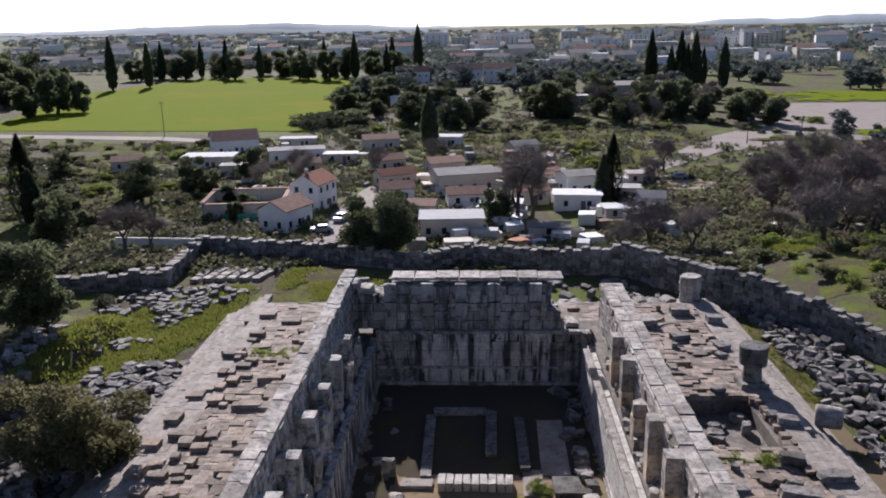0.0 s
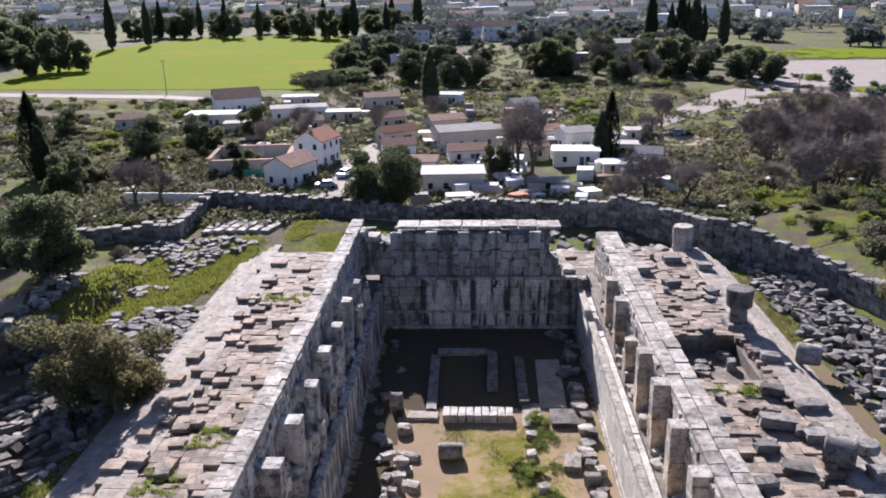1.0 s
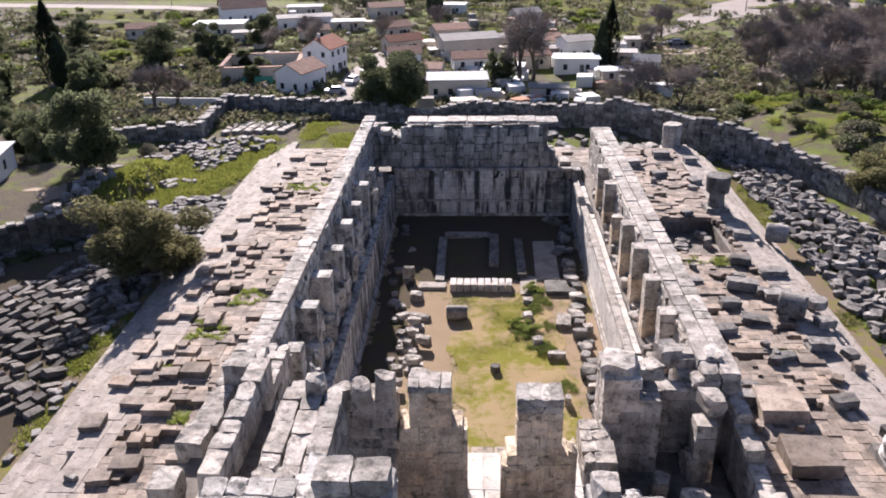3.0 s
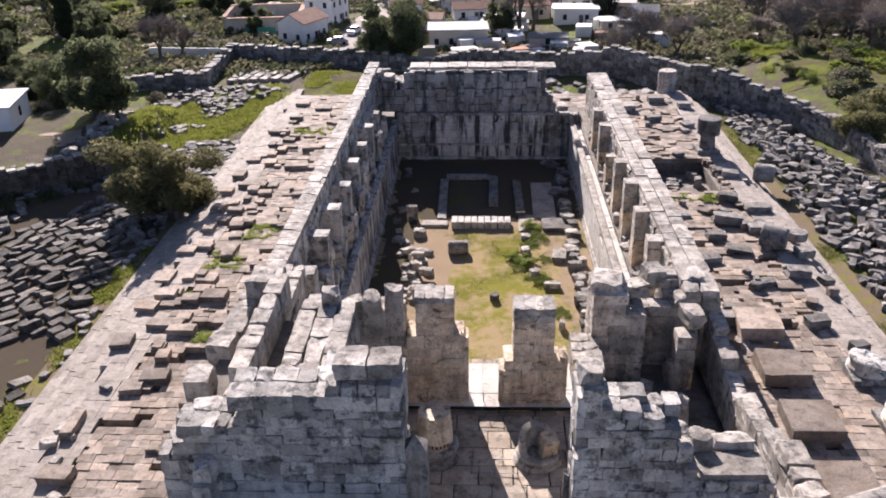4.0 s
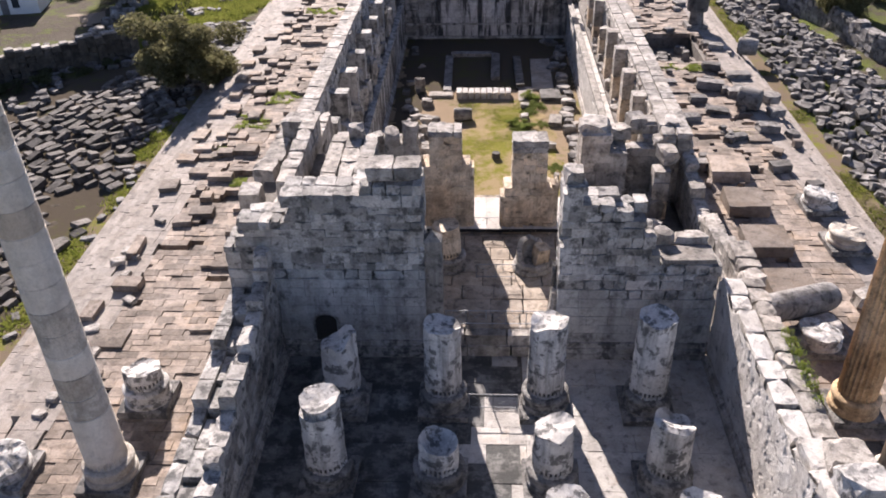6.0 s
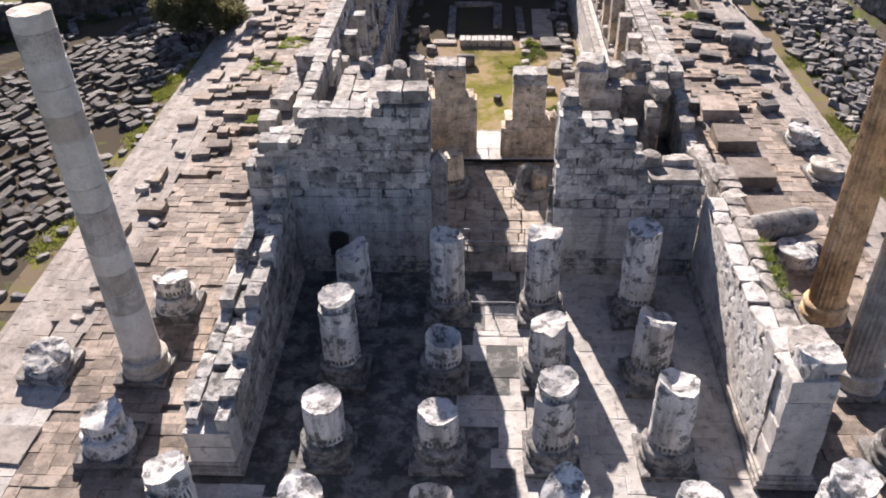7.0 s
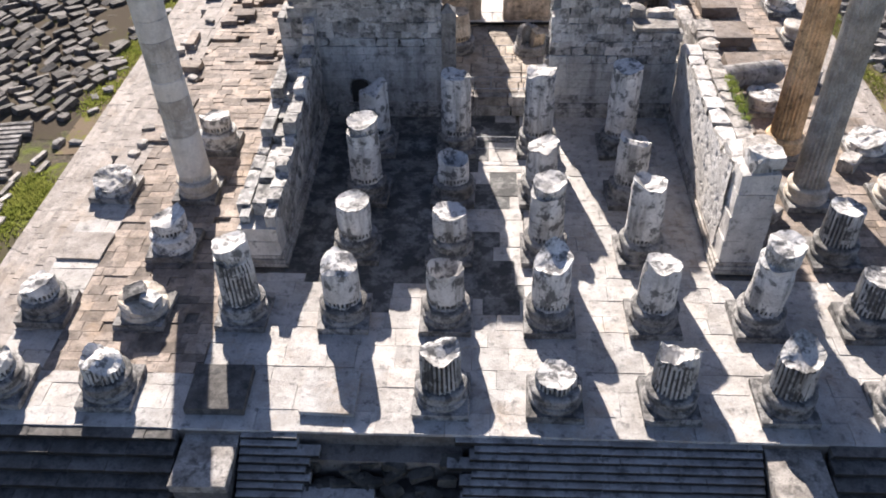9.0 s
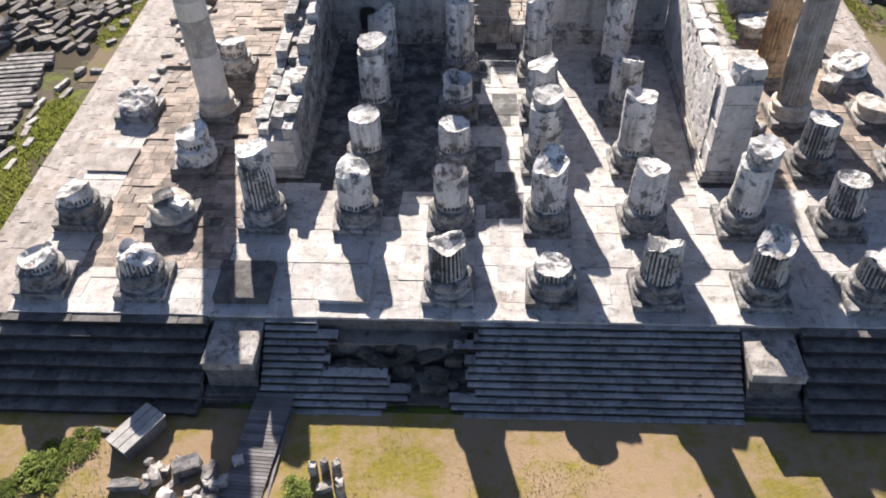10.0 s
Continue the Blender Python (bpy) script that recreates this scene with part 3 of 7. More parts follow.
stair = tagged(link("front_stairs", box_mesh("stairs_bed", COREDARK, -11.8, 11.8, -4.2, -2.1, -5.6, -2.2)), "broad flight of dark worn marble stairs", "stairs", kind="structure")
for s in range(13):
    top, front, deep = -0.206 * s - 0.16, -2.2 - 0.313 * s, 0.6
    x = -11.8
    while x < 11.8 - 0.05:
        w = min(R(1.1, 2.2), 11.8 - x)
        mid = x + w / 2
        gone = -9.6 + 0.25 * s < mid < -1.6 and s < 7 or -4.8 < mid < -1.7 and s >= 7
        if not gone:
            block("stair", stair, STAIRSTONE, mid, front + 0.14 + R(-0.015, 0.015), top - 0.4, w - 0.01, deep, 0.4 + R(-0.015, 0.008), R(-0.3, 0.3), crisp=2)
        x += w
# broken gap in the stairs: the hole's shade is in the dark rubble colour
broken = Soup()
for k in range(70):
    x = R(-9.6, -1.7)
    d = R(0, 1)
    broken.block(x, -2.5 - 2.9 * d, -1.2 - 1.9 * d + R(-0.2, 0.2), R(0.4, 1.3), R(0.3, 0.8), R(0.3, 0.6), R(-40, 40), R(-12, 12), R(-12, 12), True)
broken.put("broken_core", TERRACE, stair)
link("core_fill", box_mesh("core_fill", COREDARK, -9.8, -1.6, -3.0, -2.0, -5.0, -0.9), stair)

for sx, label in ((-1, "large stone parapet block beside the front stairs, cracked top"), (1, "large stone parapet block beside the front stairs, smooth top")):
    par = thing("stair_parapet", pose(sx * 13.2, 0, 0), label, "parapet", "stair parapets")
    block("top_block", par, MARBLE, 0, -3.45, -0.95, 2.62, 2.9, 0.57, R(-0.3, 0.3))
    for z, h in ((-1.6, 0.65), (-2.25, 0.65)):
        block("course", par, STEPSTONE, 0, -3.42, z, 2.55, 2.8, h - 0.01)
    for z, d, h in ((-2.7, 3.3, 0.44), (-3.1, 3.6, 0.42)):
        block("foot", par, STEPSTONE, 0, -2.0 - d / 2, z, 2.95, d, h)


# ---- walls laid in courses ----
def courses(wall, face, x0, x1, y0, y1, z0, top, lengths, heights, material, soup, depth=0.9, axis="x", parts=True, skip=0.0, rag=0.07, jut=0.03, style=0, crisp=False):
    """Courses of blocks along x (or y) between two planes; top(u) is the ruined height along it. The face on the side given is built of
    blocks of its own; the rest behind it is joined."""
    z = z0
    lo, hi, a0, a1 = (x0, x1, y0, y1) if axis == "x" else (y0, y1, x0, x1)
    layers = max(1, round((a1 - a0) / depth))
    while z < 14:
        hgt = R(*heights)
        alive = False
        for k in range(layers):
            t0, t1 = a0 + (a1 - a0) * k / layers, a0 + (a1 - a0) * (k + 1) / layers
            outer = k == 0 if face < 0 else k == layers - 1
            u = lo - R(0, 0.6)
            while u < hi - 0.05:
                w = R(*lengths)
                p, q = max(u, lo), min(u + w, hi)
                u += w
                if q - p < 0.2:
                    continue
                mid = (p + q) / 2
                limit = top(mid)
                if z + hgt * 0.6 > limit or R(0, 1) < skip:
                    continue
                alive = True
                tall = hgt + (0.025 if style == 2 else -0.012)
                slack = -0.04 if style == 2 else 0.015
                shove = R(-jut, jut)
                turn = R(-33.0, 33.0) * jut
                worn = R(0, 1) < (rag if z + hgt * 1.8 < limit else max(rag, 0.5))
                if axis == "x":
                    args = (mid, (t0 + t1) / 2 + shove, z, q - p - slack, t1 - t0, tall, turn, 0, 0, True if worn else style, crisp and not worn)
                else:
                    args = ((t0 + t1) / 2 + shove, mid, z, t1 - t0, q - p - slack, tall, turn, 0, 0, True if worn else style, crisp and not worn)
                if parts and outer:
                    block("block", wall, material, *args)
                else:
                    soup.block(*args)
        if not alive:
            break
        z += hgt


def profile(points):
    def top(u):
        for (a, za), (b, zb) in zip(points, points[1:]):
            if a <= u <= b:
                return za + (zb - za) * (u - a) / (b - a)
        return points[0][1] if u < points[0][0] else points[-1][1]
    return top


def stepped(points):
    def top(u):
        z = points[0][1]
        for a, za in points:
            if u >= a:
                z = za
        return z
    return top


# front wall of the pronaos, with the great doorway between its two halves
front_left = tagged(link("wall_front_left", box_mesh("core", COREDARK, -13.4, -4.0, 25.8, 27.4, 0, 6.5)), "high ruined front wall of grey marble blocks", "wall", kind="structure")
soup = Soup()
courses(front_left, -1, -14.5, -3.75, 25.5, 27.7, 0.95, lambda u: 5.75, (0.7, 1.9), (0.6, 0.6), SMOOTHSTONE, soup, rag=0.01, jut=0.008, crisp=True)
courses(front_left, -1, -14.5, -3.75, 25.5, 27.7, 5.75, stepped([(-14.6, 7.4), (-13.4, 9.0), (-10.7, 10.6), (-6.7, 11.1)]), (0.35, 1.3), (0.35, 0.7), FRONTSTONE, soup, rag=0.16, jut=0.06, style=2)
for x, w in ((-5.9, 1.4), (-4.5, 1.3)):
    block("coping", front_left, MARBLE, x, 26.4, 11.1, w, 1.5, 0.75, R(-2, 2), rough=True)
soup.put("back_blocks", FRONTSTONE, front_left)
front_right = tagged(link("wall_front_right", box_mesh("core", COREDARK, 4.0, 11.8, 25.8, 27.2, 0, 5.2)), "ruined front wall of grey marble blocks, stepping down", "wall", kind="structure")
soup = Soup()
courses(front_right, -1, 3.45, 12.0, 25.5, 27.5, 0.95, lambda u: 4.55, (0.7, 1.9), (0.6, 0.6), SMOOTHSTONE, soup, rag=0.01, jut=0.008, crisp=True)
courses(front_right, -1, 3.45, 12.0, 25.5, 27.5, 4.55, stepped([(3.4, 11.0), (4.5, 9.9), (6.3, 9.4), (7.7, 8.0), (8.5, 6.0)]), (0.35, 1.3), (0.35, 0.7), FRONTSTONE, soup, rag=0.16, jut=0.06, style=2)
block("coping", front_right, MARBLE, 3.95, 26.3, 10.9, 1.0, 1.4, 0.7, 3, rough=True)
block("coping", front_right, MARBLE, 10.3, 26.4, 6.0, 3.0, 1.5, 0.45, 1)
block("coping", front_right, MARBLE, 9.2, 27.6, 6.1, 1.1, 1.0, 1.0, 12, rough=True)
block("coping", front_right, MARBLE, 10.7, 27.8, 6.2, 1.9, 0.9, 0.6, -4, rough=True)
soup.put("back_blocks", FRONTSTONE, front_right)
# moulded foot of the front wall, and the raised threshold
for wall, x0, x1 in ((front_left, -11.9, -3.75), (front_right, 3.45, 11.9)):
    for z, h, out in ((0.0, 0.35, 0.42), (0.35, 0.3, 0.3), (0.65, 0.3, 0.16)):
        link("foot_moulding", box_mesh("foot_moulding", WALLSTONE, x0, x1, 25.5 - out, 25.6, z + 0.003, z + h), wall)
threshold = tagged(link("threshold", box_mesh("threshold_bed", COREDARK, -3.72, 3.42, 25.9, 40.2, 0, 1.15)), "raised marble threshold and floor of the two-columned hall", "floor", kind="structure")
for z, y in ((0.0, 25.25), (0.72, 25.4)):
    x = -3.7
    while x < 3.3:
        w = min(R(1.6, 2.6), 3.42 - x)
        block("riser", threshold, MARBLE, x + w / 2, y + 0.5, z, w - 0.02, 1.0, 0.72)
        x += w
for y in np.arange(26.0, 40.2, 1.42):
    x = -3.7 if y < 27.8 else -7.2
    end = 3.42 if y < 27.8 else 6.8
    while x < end - 0.1:
        w = min(R(1.1, 2.2), end - x)
        block("floor_slab", threshold, HALLSTONE, x + w / 2, y + 0.7, 1.15, w - 0.02, 1.4, 0.3 + R(-0.02, 0.02))
        x += w
jamb = thing("door_jamb", pose(-3.3, 26.1, 0), "tall cracked marble slab of the doorway, upright", "door jamb", "door jambs")
block("slab", jamb, MARBLE, 0, 0, 1.4, 1.0, 0.8, 6.3, 0, 0, 0)
jamb = thing("door_jamb", pose(3.35, 26.3, 0), "broken marble slab of the doorway, upright", "door jamb", "door jambs")
block("slab", jamb, MARBLE, 0, 0, 1.4, 0.7, 0.9, 3.0, 0, 0, 2, rough=True)
block("slab", jamb, MARBLE, 0.15, 0.6, 1.4, 0.6, 0.8, 4.4, 0, 0, 0, rough=True)
# small dark doorway to the passage: a recessed stone frame, a flat face coloured as its inner shade
passage = thing("passage_door", pose(-9.45, 25.46, 0.0), "low arched passage door in the front wall, dark inside", "door")
arch = [(-0.6, 0)] + [(-0.6 * math.cos(a), 1.35 + 0.4 * math.sin(a)) for a in np.linspace(0, math.pi, 9)] + [(0.6, 0)]
av = [(x, 0.02, z + 0.96) for x, z in arch] + [(x * 1.18, -0.07, 0.96 + z * 1.06) for x, z in arch]
an = len(arch)
link("opening", mesh_of("opening", [(x, 0.0, z) for x, _, z in av[:an]], [tuple(range(an))], mottled("shaft_dark", (0.03, 0.028, 0.026), (0.035, 0.032, 0.03), (0.02, 0.02, 0.02))), passage)
link("surround", mesh_of("surround", av, [(k, k + 1, an + k + 1, an + k) for k in range(an - 1)], WALLSTONE), passage)

# stair block behind the left half of the front wall
block_left = tagged(link("wall_stair_block_left", box_mesh("core", COREDARK, -13.9, -7.5, 27.6, 36.6, -0.1, 7.2)), "ruined stair block of pale marble with a narrow stair slot", "wall", kind="structure")
soup = Soup()
courses(block_left, -1, -14.5, -13.3, 27.7, 38.5, 0.0, profile([(27, 7.2), (32, 6.6), (38.5, 8.0)]), (0.9, 1.7), (0.6, 0.8), MARBLE, soup, axis="y", style=2)
courses(block_left, -1, -12.3, -11.3, 28.4, 38.5, 6.6, profile([(28, 8.2), (31, 9.4), (38.5, 9.0)]), (0.9, 2.0), (0.6, 0.9), MARBLE, soup, axis="y", style=2)
courses(block_left, 1, -10.2, -7.2, 27.7, 36.8, 6.9, profile([(27.6, 10.0), (29, 8.7), (36.8, 8.2)]), (0.9, 2.4), (0.5, 0.9), MARBLE, soup, axis="y", parts=False, rag=0.5, style=2)
courses(block_left, 1, -7.9, -7.2, 27.7, 36.8, 1.4, profile([(27.6, 9.6), (31, 8.6), (36.8, 8.2)]), (0.9, 1.7), (0.6, 0.8), WALLSTONE, soup, axis="y", style=2)
courses(block_left, -1, -7.4, -4.7, 36.4, 38.0, 1.4, profile([(-7.4, 8.2), (-5.5, 7.6), (-4.7, 7.9)]), (0.7, 1.3), (0.6, 0.9), MARBLE, soup, rag=0.6, style=2)
courses(block_left, -1, -14.4, -11.4, 38.5, 43.0, 0.0, profile([(-14.4, 7.6), (-11.2, 7.2)]), (0.9, 1.7), (0.6, 0.8), MARBLE, soup, parts=False, style=2)
courses(block_left, -1, -11.4, -4.6, 38.0, 41.5, -4.2, profile([(-11.4, 5.0), (-4.6, 4.0)]), (0.9, 1.7), (0.6, 0.8), MARBLE, soup, parts=False, style=2)
for x, y, h in ((-8.6, 36.6, 1.9), (-7.5, 37.0, 1.1), (-6.4, 36.6, 1.5), (-5.3, 36.9, 1.9), (-9.6, 37.3, 0.8)):
    block("upright", block_left, MARBLE, x, y, 7.4, 1.05, 1.2, h, R(-8, 8), 0, 0, rough=True)
for k, (x, y, z, h) in enumerate(((-14.0, 30.2, 7.0, 1.3), (-13.9, 33.6, 6.8, 1.2), (-13.7, 35.0, 7.0, 0.9), (-13.2, 39.2, 7.4, 1.2), (-13.0, 41.6, 7.2, 0.5))):
    block("upright", block_left, MARBLE, x, y, z, 1.3, 1.6, h, R(-6, 6), rough=True)
soup.put("stair_blocks", MARBLE, block_left)

# open stair well behind the right half
block_right = tagged(link("wall_stair_block_right", box_mesh("core", COREDARK, 7.2, 13.1, 27.5, 43.0, -0.1, 0.25)), "ruined stair well walls of stained marble", "wall", kind="structure")
soup = Soup()
courses(block_right, -1, 6.8, 7.6, 27.5, 36.5, 1.4, profile([(27.5, 6.5), (31, 4.0), (36, 3.0)]), (0.8, 1.5), (0.6, 0.8), WALLSTONE, soup, axis="y", style=2)
courses(block_right, -1, 6.2, 9.4, 41.0, 44.0, -4.2, stepped([(6, 6.2), (8.4, 5.2)]), (0.8, 1.5), (0.6, 0.8), MARBLE, soup, style=2)
courses(block_right, -1, 4.9, 6.6, 37.6, 41.5, -4.2, profile([(4.8, 3.0), (6.6, 4.0)]), (0.8, 1.5), (0.6, 0.8), MARBLE, soup, style=2)
courses(block_right, -1, 9.4, 13.2, 42.8, 44.0, 0.0, stepped([(9.4, 4.4), (11.2, 5.0), (12.4, 3.8)]), (0.8, 1.5), (0.6, 0.8), MARBLE, soup, style=2)
courses(block_right, -1, 11.0, 12.2, 44.0, 46.5, 0.0, profile([(44, 4.6), (46, 5.2)]), (0.9, 1.6), (0.6, 0.8), MARBLE, soup, axis="y", style=2)
courses(block_right, 1, 13.5, 14.5, 27.5, 46.5, 0.0, profile([(27.5, 5.2), (33, 3.6), (38, 3.0), (46, 5.2)]), (0.9, 1.8), (0.6, 0.8), MARBLE, soup, axis="y", style=2)
for x, y, z, sx, sy, sz in ((7.2, 42.4, 6.2, 2.0, 2.2, 0.8), (9.0, 43.4, 5.2, 1.6, 1.4, 0.9), (10.6, 45.8, 4.6, 1.3, 1.5, 1.2), (12.2, 41.5, 4.3, 1.2, 1.7, 1.0), (13.0, 45.0, 4.9, 1.1, 1.4, 1.0), (8.6, 31.4, 0.25, 1.5, 1.0, 1.0), (9.8, 33.5, 0.25, 1.4, 1.3, 1.2), (8.4, 35.5, 0.25, 1.2, 1.4, 0.9), (10.8, 37.5, 0.25, 1.6, 1.2, 1.4), (9.3, 39.2, 0.25, 1.0, 1.4, 1.2), (12.1, 34.5, 0.25, 1.2, 1.6, 0.9), (11.5, 40.5, 0.25, 1.3, 1.2, 1.8)):
    block("fallen_block", block_right, MARBLE, x, y, z, sx, sy, sz, R(-15, 15), rough=True)
soup.put("well_blocks", MARBLE, block_right)

# side walls of the pronaos, ending in antae
pron_left = tagged(link("wall_pronaos_left", box_mesh("core", COREDARK, -14.0, -12.5, 11.2, 25.4, 0, 2.6)), "broken side wall of the pronaos with jagged hollow top", "wall", kind="structure")
soup = Soup()
courses(pron_left, 1, -12.75, -11.95, 10.7, 25.5, 0.5, profile([(10.7, 3.4), (13, 3.7), (16, 4.4), (20, 5.1), (23, 5.9), (25.5, 7.6)]), (0.6, 1.7), (0.45, 0.8), FRONTSTONE, soup, axis="y", rag=0.15, jut=0.05, style=2)
courses(pron_left, -1, -14.5, -13.7, 10.7, 25.5, 0.5, profile([(10.7, 3.0), (13, 2.9), (18, 3.8), (25.5, 5.0)]), (1.0, 2.3), (0.6, 0.8), WALLSTONE, soup, axis="y")
for y, z, d, h in ((12.0, 2.6, 1.7, 0.45), (13.9, 2.6, 1.6, 0.7), (15.9, 2.6, 1.9, 0.5), (17.9, 2.6, 1.5, 0.9), (19.8, 2.6, 1.8, 1.1), (21.8, 2.6, 1.6, 1.5), (23.9, 2.6, 2.0, 2.1)):
    block("core_block", pron_left, WALLSTONE, -13.2, y, z, 1.0, d, h, R(-3, 3))
soup.put("far_blocks", MARBLE, pron_left)
pron_right = tagged(link("wall_pronaos_right", box_mesh("core", COREDARK, 12.5, 14.0, 11.2, 25.4, 0, 4.6)), "side wall of the pronaos, its face sunlit and flaked", "wall", kind="structure")
soup = Soup()
courses(pron_right, -1, 12.12, 14.2, 10.7, 25.5, 0.5, profile([(10.7, 6.6), (13, 5.7), (20, 5.6), (25.5, 5.8)]), (1.0, 2.2), (0.6, 0.9), WHITEFACE, soup, axis="y", rag=0.0, jut=0.01, style=2)
courses(pron_right, -1, 13.3, 14.55, 25.5, 30.0, 0.0, profile([(25.5, 5.9), (30, 5.0)]), (0.9, 1.9), (0.6, 0.8), MARBLE, soup, axis="y")
soup.put("far_blocks", MARBLE, pron_right)
for wall, sx, heights in ((pron_left, -1, (1.0, 0.9)), (pron_right, 1, (1.5, 1.6, 1.5, 1.3))):
    for z, h, out in ((0.0, 0.25, 0.3), (0.25, 0.2, 0.2), (0.45, 0.2, 0.08)):
        link("foot_moulding", box_mesh("foot_moulding", MARBLE, sx * 13.1 - 1.12 - out, sx * 13.1 + 1.12 + out, 9.35 - out, 10.9, z + 0.003, z + h), wall)
        a, b = (-11.97, -11.95 + out) if sx < 0 else (12.03 - out, 12.05)
        link("foot_moulding", box_mesh("foot_moulding", MARBLE, a, b, 10.9, 25.0, z + 0.003, z + h), wall)
    z = 0.65
    for h in heights:
        block("anta_block", wall, WHITEFACE, sx * 13.1, 10.05, z, 2.25 - 0.05 * z, 1.5, h - 0.012, R(-0.5, 0.5))
        z += h
# its inner face: one flaked skin, pitted where pieces have come away
skin_top = profile([(10.7, 6.5), (13, 5.75), (20, 5.65), (25.5, 5.8)])
nu, nv, sv, sf = 190, 76, [], []
for j in range(nv + 1):
    for i in range(nu + 1):
        y = 10.72 + 14.7 * i / nu
        z = 0.62 + (skin_top(y) - 0.9 - 0.4 * noise.noise((y * 0.8, 3.0, 1.0))) * j / nv
        big, small = noise.noise((y * 0.55, z * 0.55, 4.0)), noise.noise((y * 2.1, z * 2.6, 8.0)) + 0.5 * noise.noise((y * 5.0, z * 5.5, 2.0))
        sv.append((11.98 + 0.05 * big + (0.04 if small > 0.45 else 0.0) + (0.025 if big + 0.4 * small > 0.34 else 0.0) + 0.015 * small, y, z))
        if i and j:
            k = j * (nu + 1) + i
            sf.append((k - nu - 2, k - 1, k, k - nu - 1))
link("flaked_face", mesh_of("flaked_face", sv, sf, WHITEFACE), pron_right)
block("anta_top", pron_right, COLUMN, 13.3, 10.1, 6.5, 1.75, 1.6, 0.95, 8, rough=True)
block("anta_top", pron_right, MARBLE, 13.6, 12.0, 6.1, 1.7, 1.6, 0.7, -8, rough=True)
block("anta_top", pron_left, COLUMN, -12.35, 10.1, 2.55, 0.6, 1.3, 0.75, 0)
block("anta_top", pron_left, WALLSTONE, -13.85, 10.3, 2.55, 0.55, 1.1, 0.5, 2)
block("anta_top", pron_left, WALLSTONE, -13.1, 10.75, 2.55, 0.8, 0.5, 0.9, -2)

# ---- the sunken court ----
floor_v, n_side = [], 40
ys = np.linspace(38.0, 93.4, 90)
xs = np.linspace(-11.2, 11.2, n_side)
floor_v = [(x, y, -4.2 + 0.07 * noise.noise((x * 0.5, y * 0.5, 1.0))) for y in ys for x in xs]
tagged(link("floor", mesh_of("court_floor", floor_v, [(j * n_side + i, j * n_side + i + 1, (j + 1) * n_side + i + 1, (j + 1) * n_side + i) for j in range(89) for i in range(n_side - 1)], COURTEARTH, True)), "court floor of worn sandy earth", "floor", kind="structure")


gxs, gys = np.linspace(-4, 7.6, 60), np.linspace(46.5, 73.0, 120)
keepf = [(j * 60 + i, j * 60 + i + 1, (j + 1) * 60 + i + 1, (j + 1) * 60 + i) for j in range(119) for i in range(59) if ((gxs[i] - 1.8) / 5.2) ** 2 + ((gys[j] - 58) / 14.5) ** 4 + 0.55 * noise.noise((gxs[i] * 0.5, gys[j] * 0.5, 6.0)) < 0.8]
tagged(link("court_grass", mesh_of("court_grass", [(x, y, -4.19 + 0.02 + 0.07 * noise.noise((x * 0.5, y * 0.5, 1.0))) for y in gys for x in gxs], keepf, COURTGRASS, True)), "thin yellow-green grass in the sunlit court", "grass", kind="structure")


# darker floor where the court walls' shade lies, put into its colour
def shade_soil(x0, x1, y0, y1, seed, label):
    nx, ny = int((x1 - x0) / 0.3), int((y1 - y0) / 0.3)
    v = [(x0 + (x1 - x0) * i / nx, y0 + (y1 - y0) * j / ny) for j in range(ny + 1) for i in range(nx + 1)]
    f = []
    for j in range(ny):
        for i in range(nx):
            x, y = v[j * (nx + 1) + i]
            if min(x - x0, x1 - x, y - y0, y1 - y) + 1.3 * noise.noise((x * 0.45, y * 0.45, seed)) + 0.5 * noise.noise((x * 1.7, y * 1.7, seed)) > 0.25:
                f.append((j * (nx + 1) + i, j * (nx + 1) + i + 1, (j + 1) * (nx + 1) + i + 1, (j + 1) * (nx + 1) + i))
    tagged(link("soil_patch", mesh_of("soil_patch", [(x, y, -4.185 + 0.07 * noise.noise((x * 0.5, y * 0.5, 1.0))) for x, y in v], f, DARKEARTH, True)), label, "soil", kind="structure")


shade_soil(-10.4, 9.6, 74.6, 93.0, 3.0, "dark soil round the small inner shrine, shade in its colour")
shade_soil(-10.4, -7.0, 43.0, 76.0, 7.0, "dark soil along the high court wall, shade in its colour")


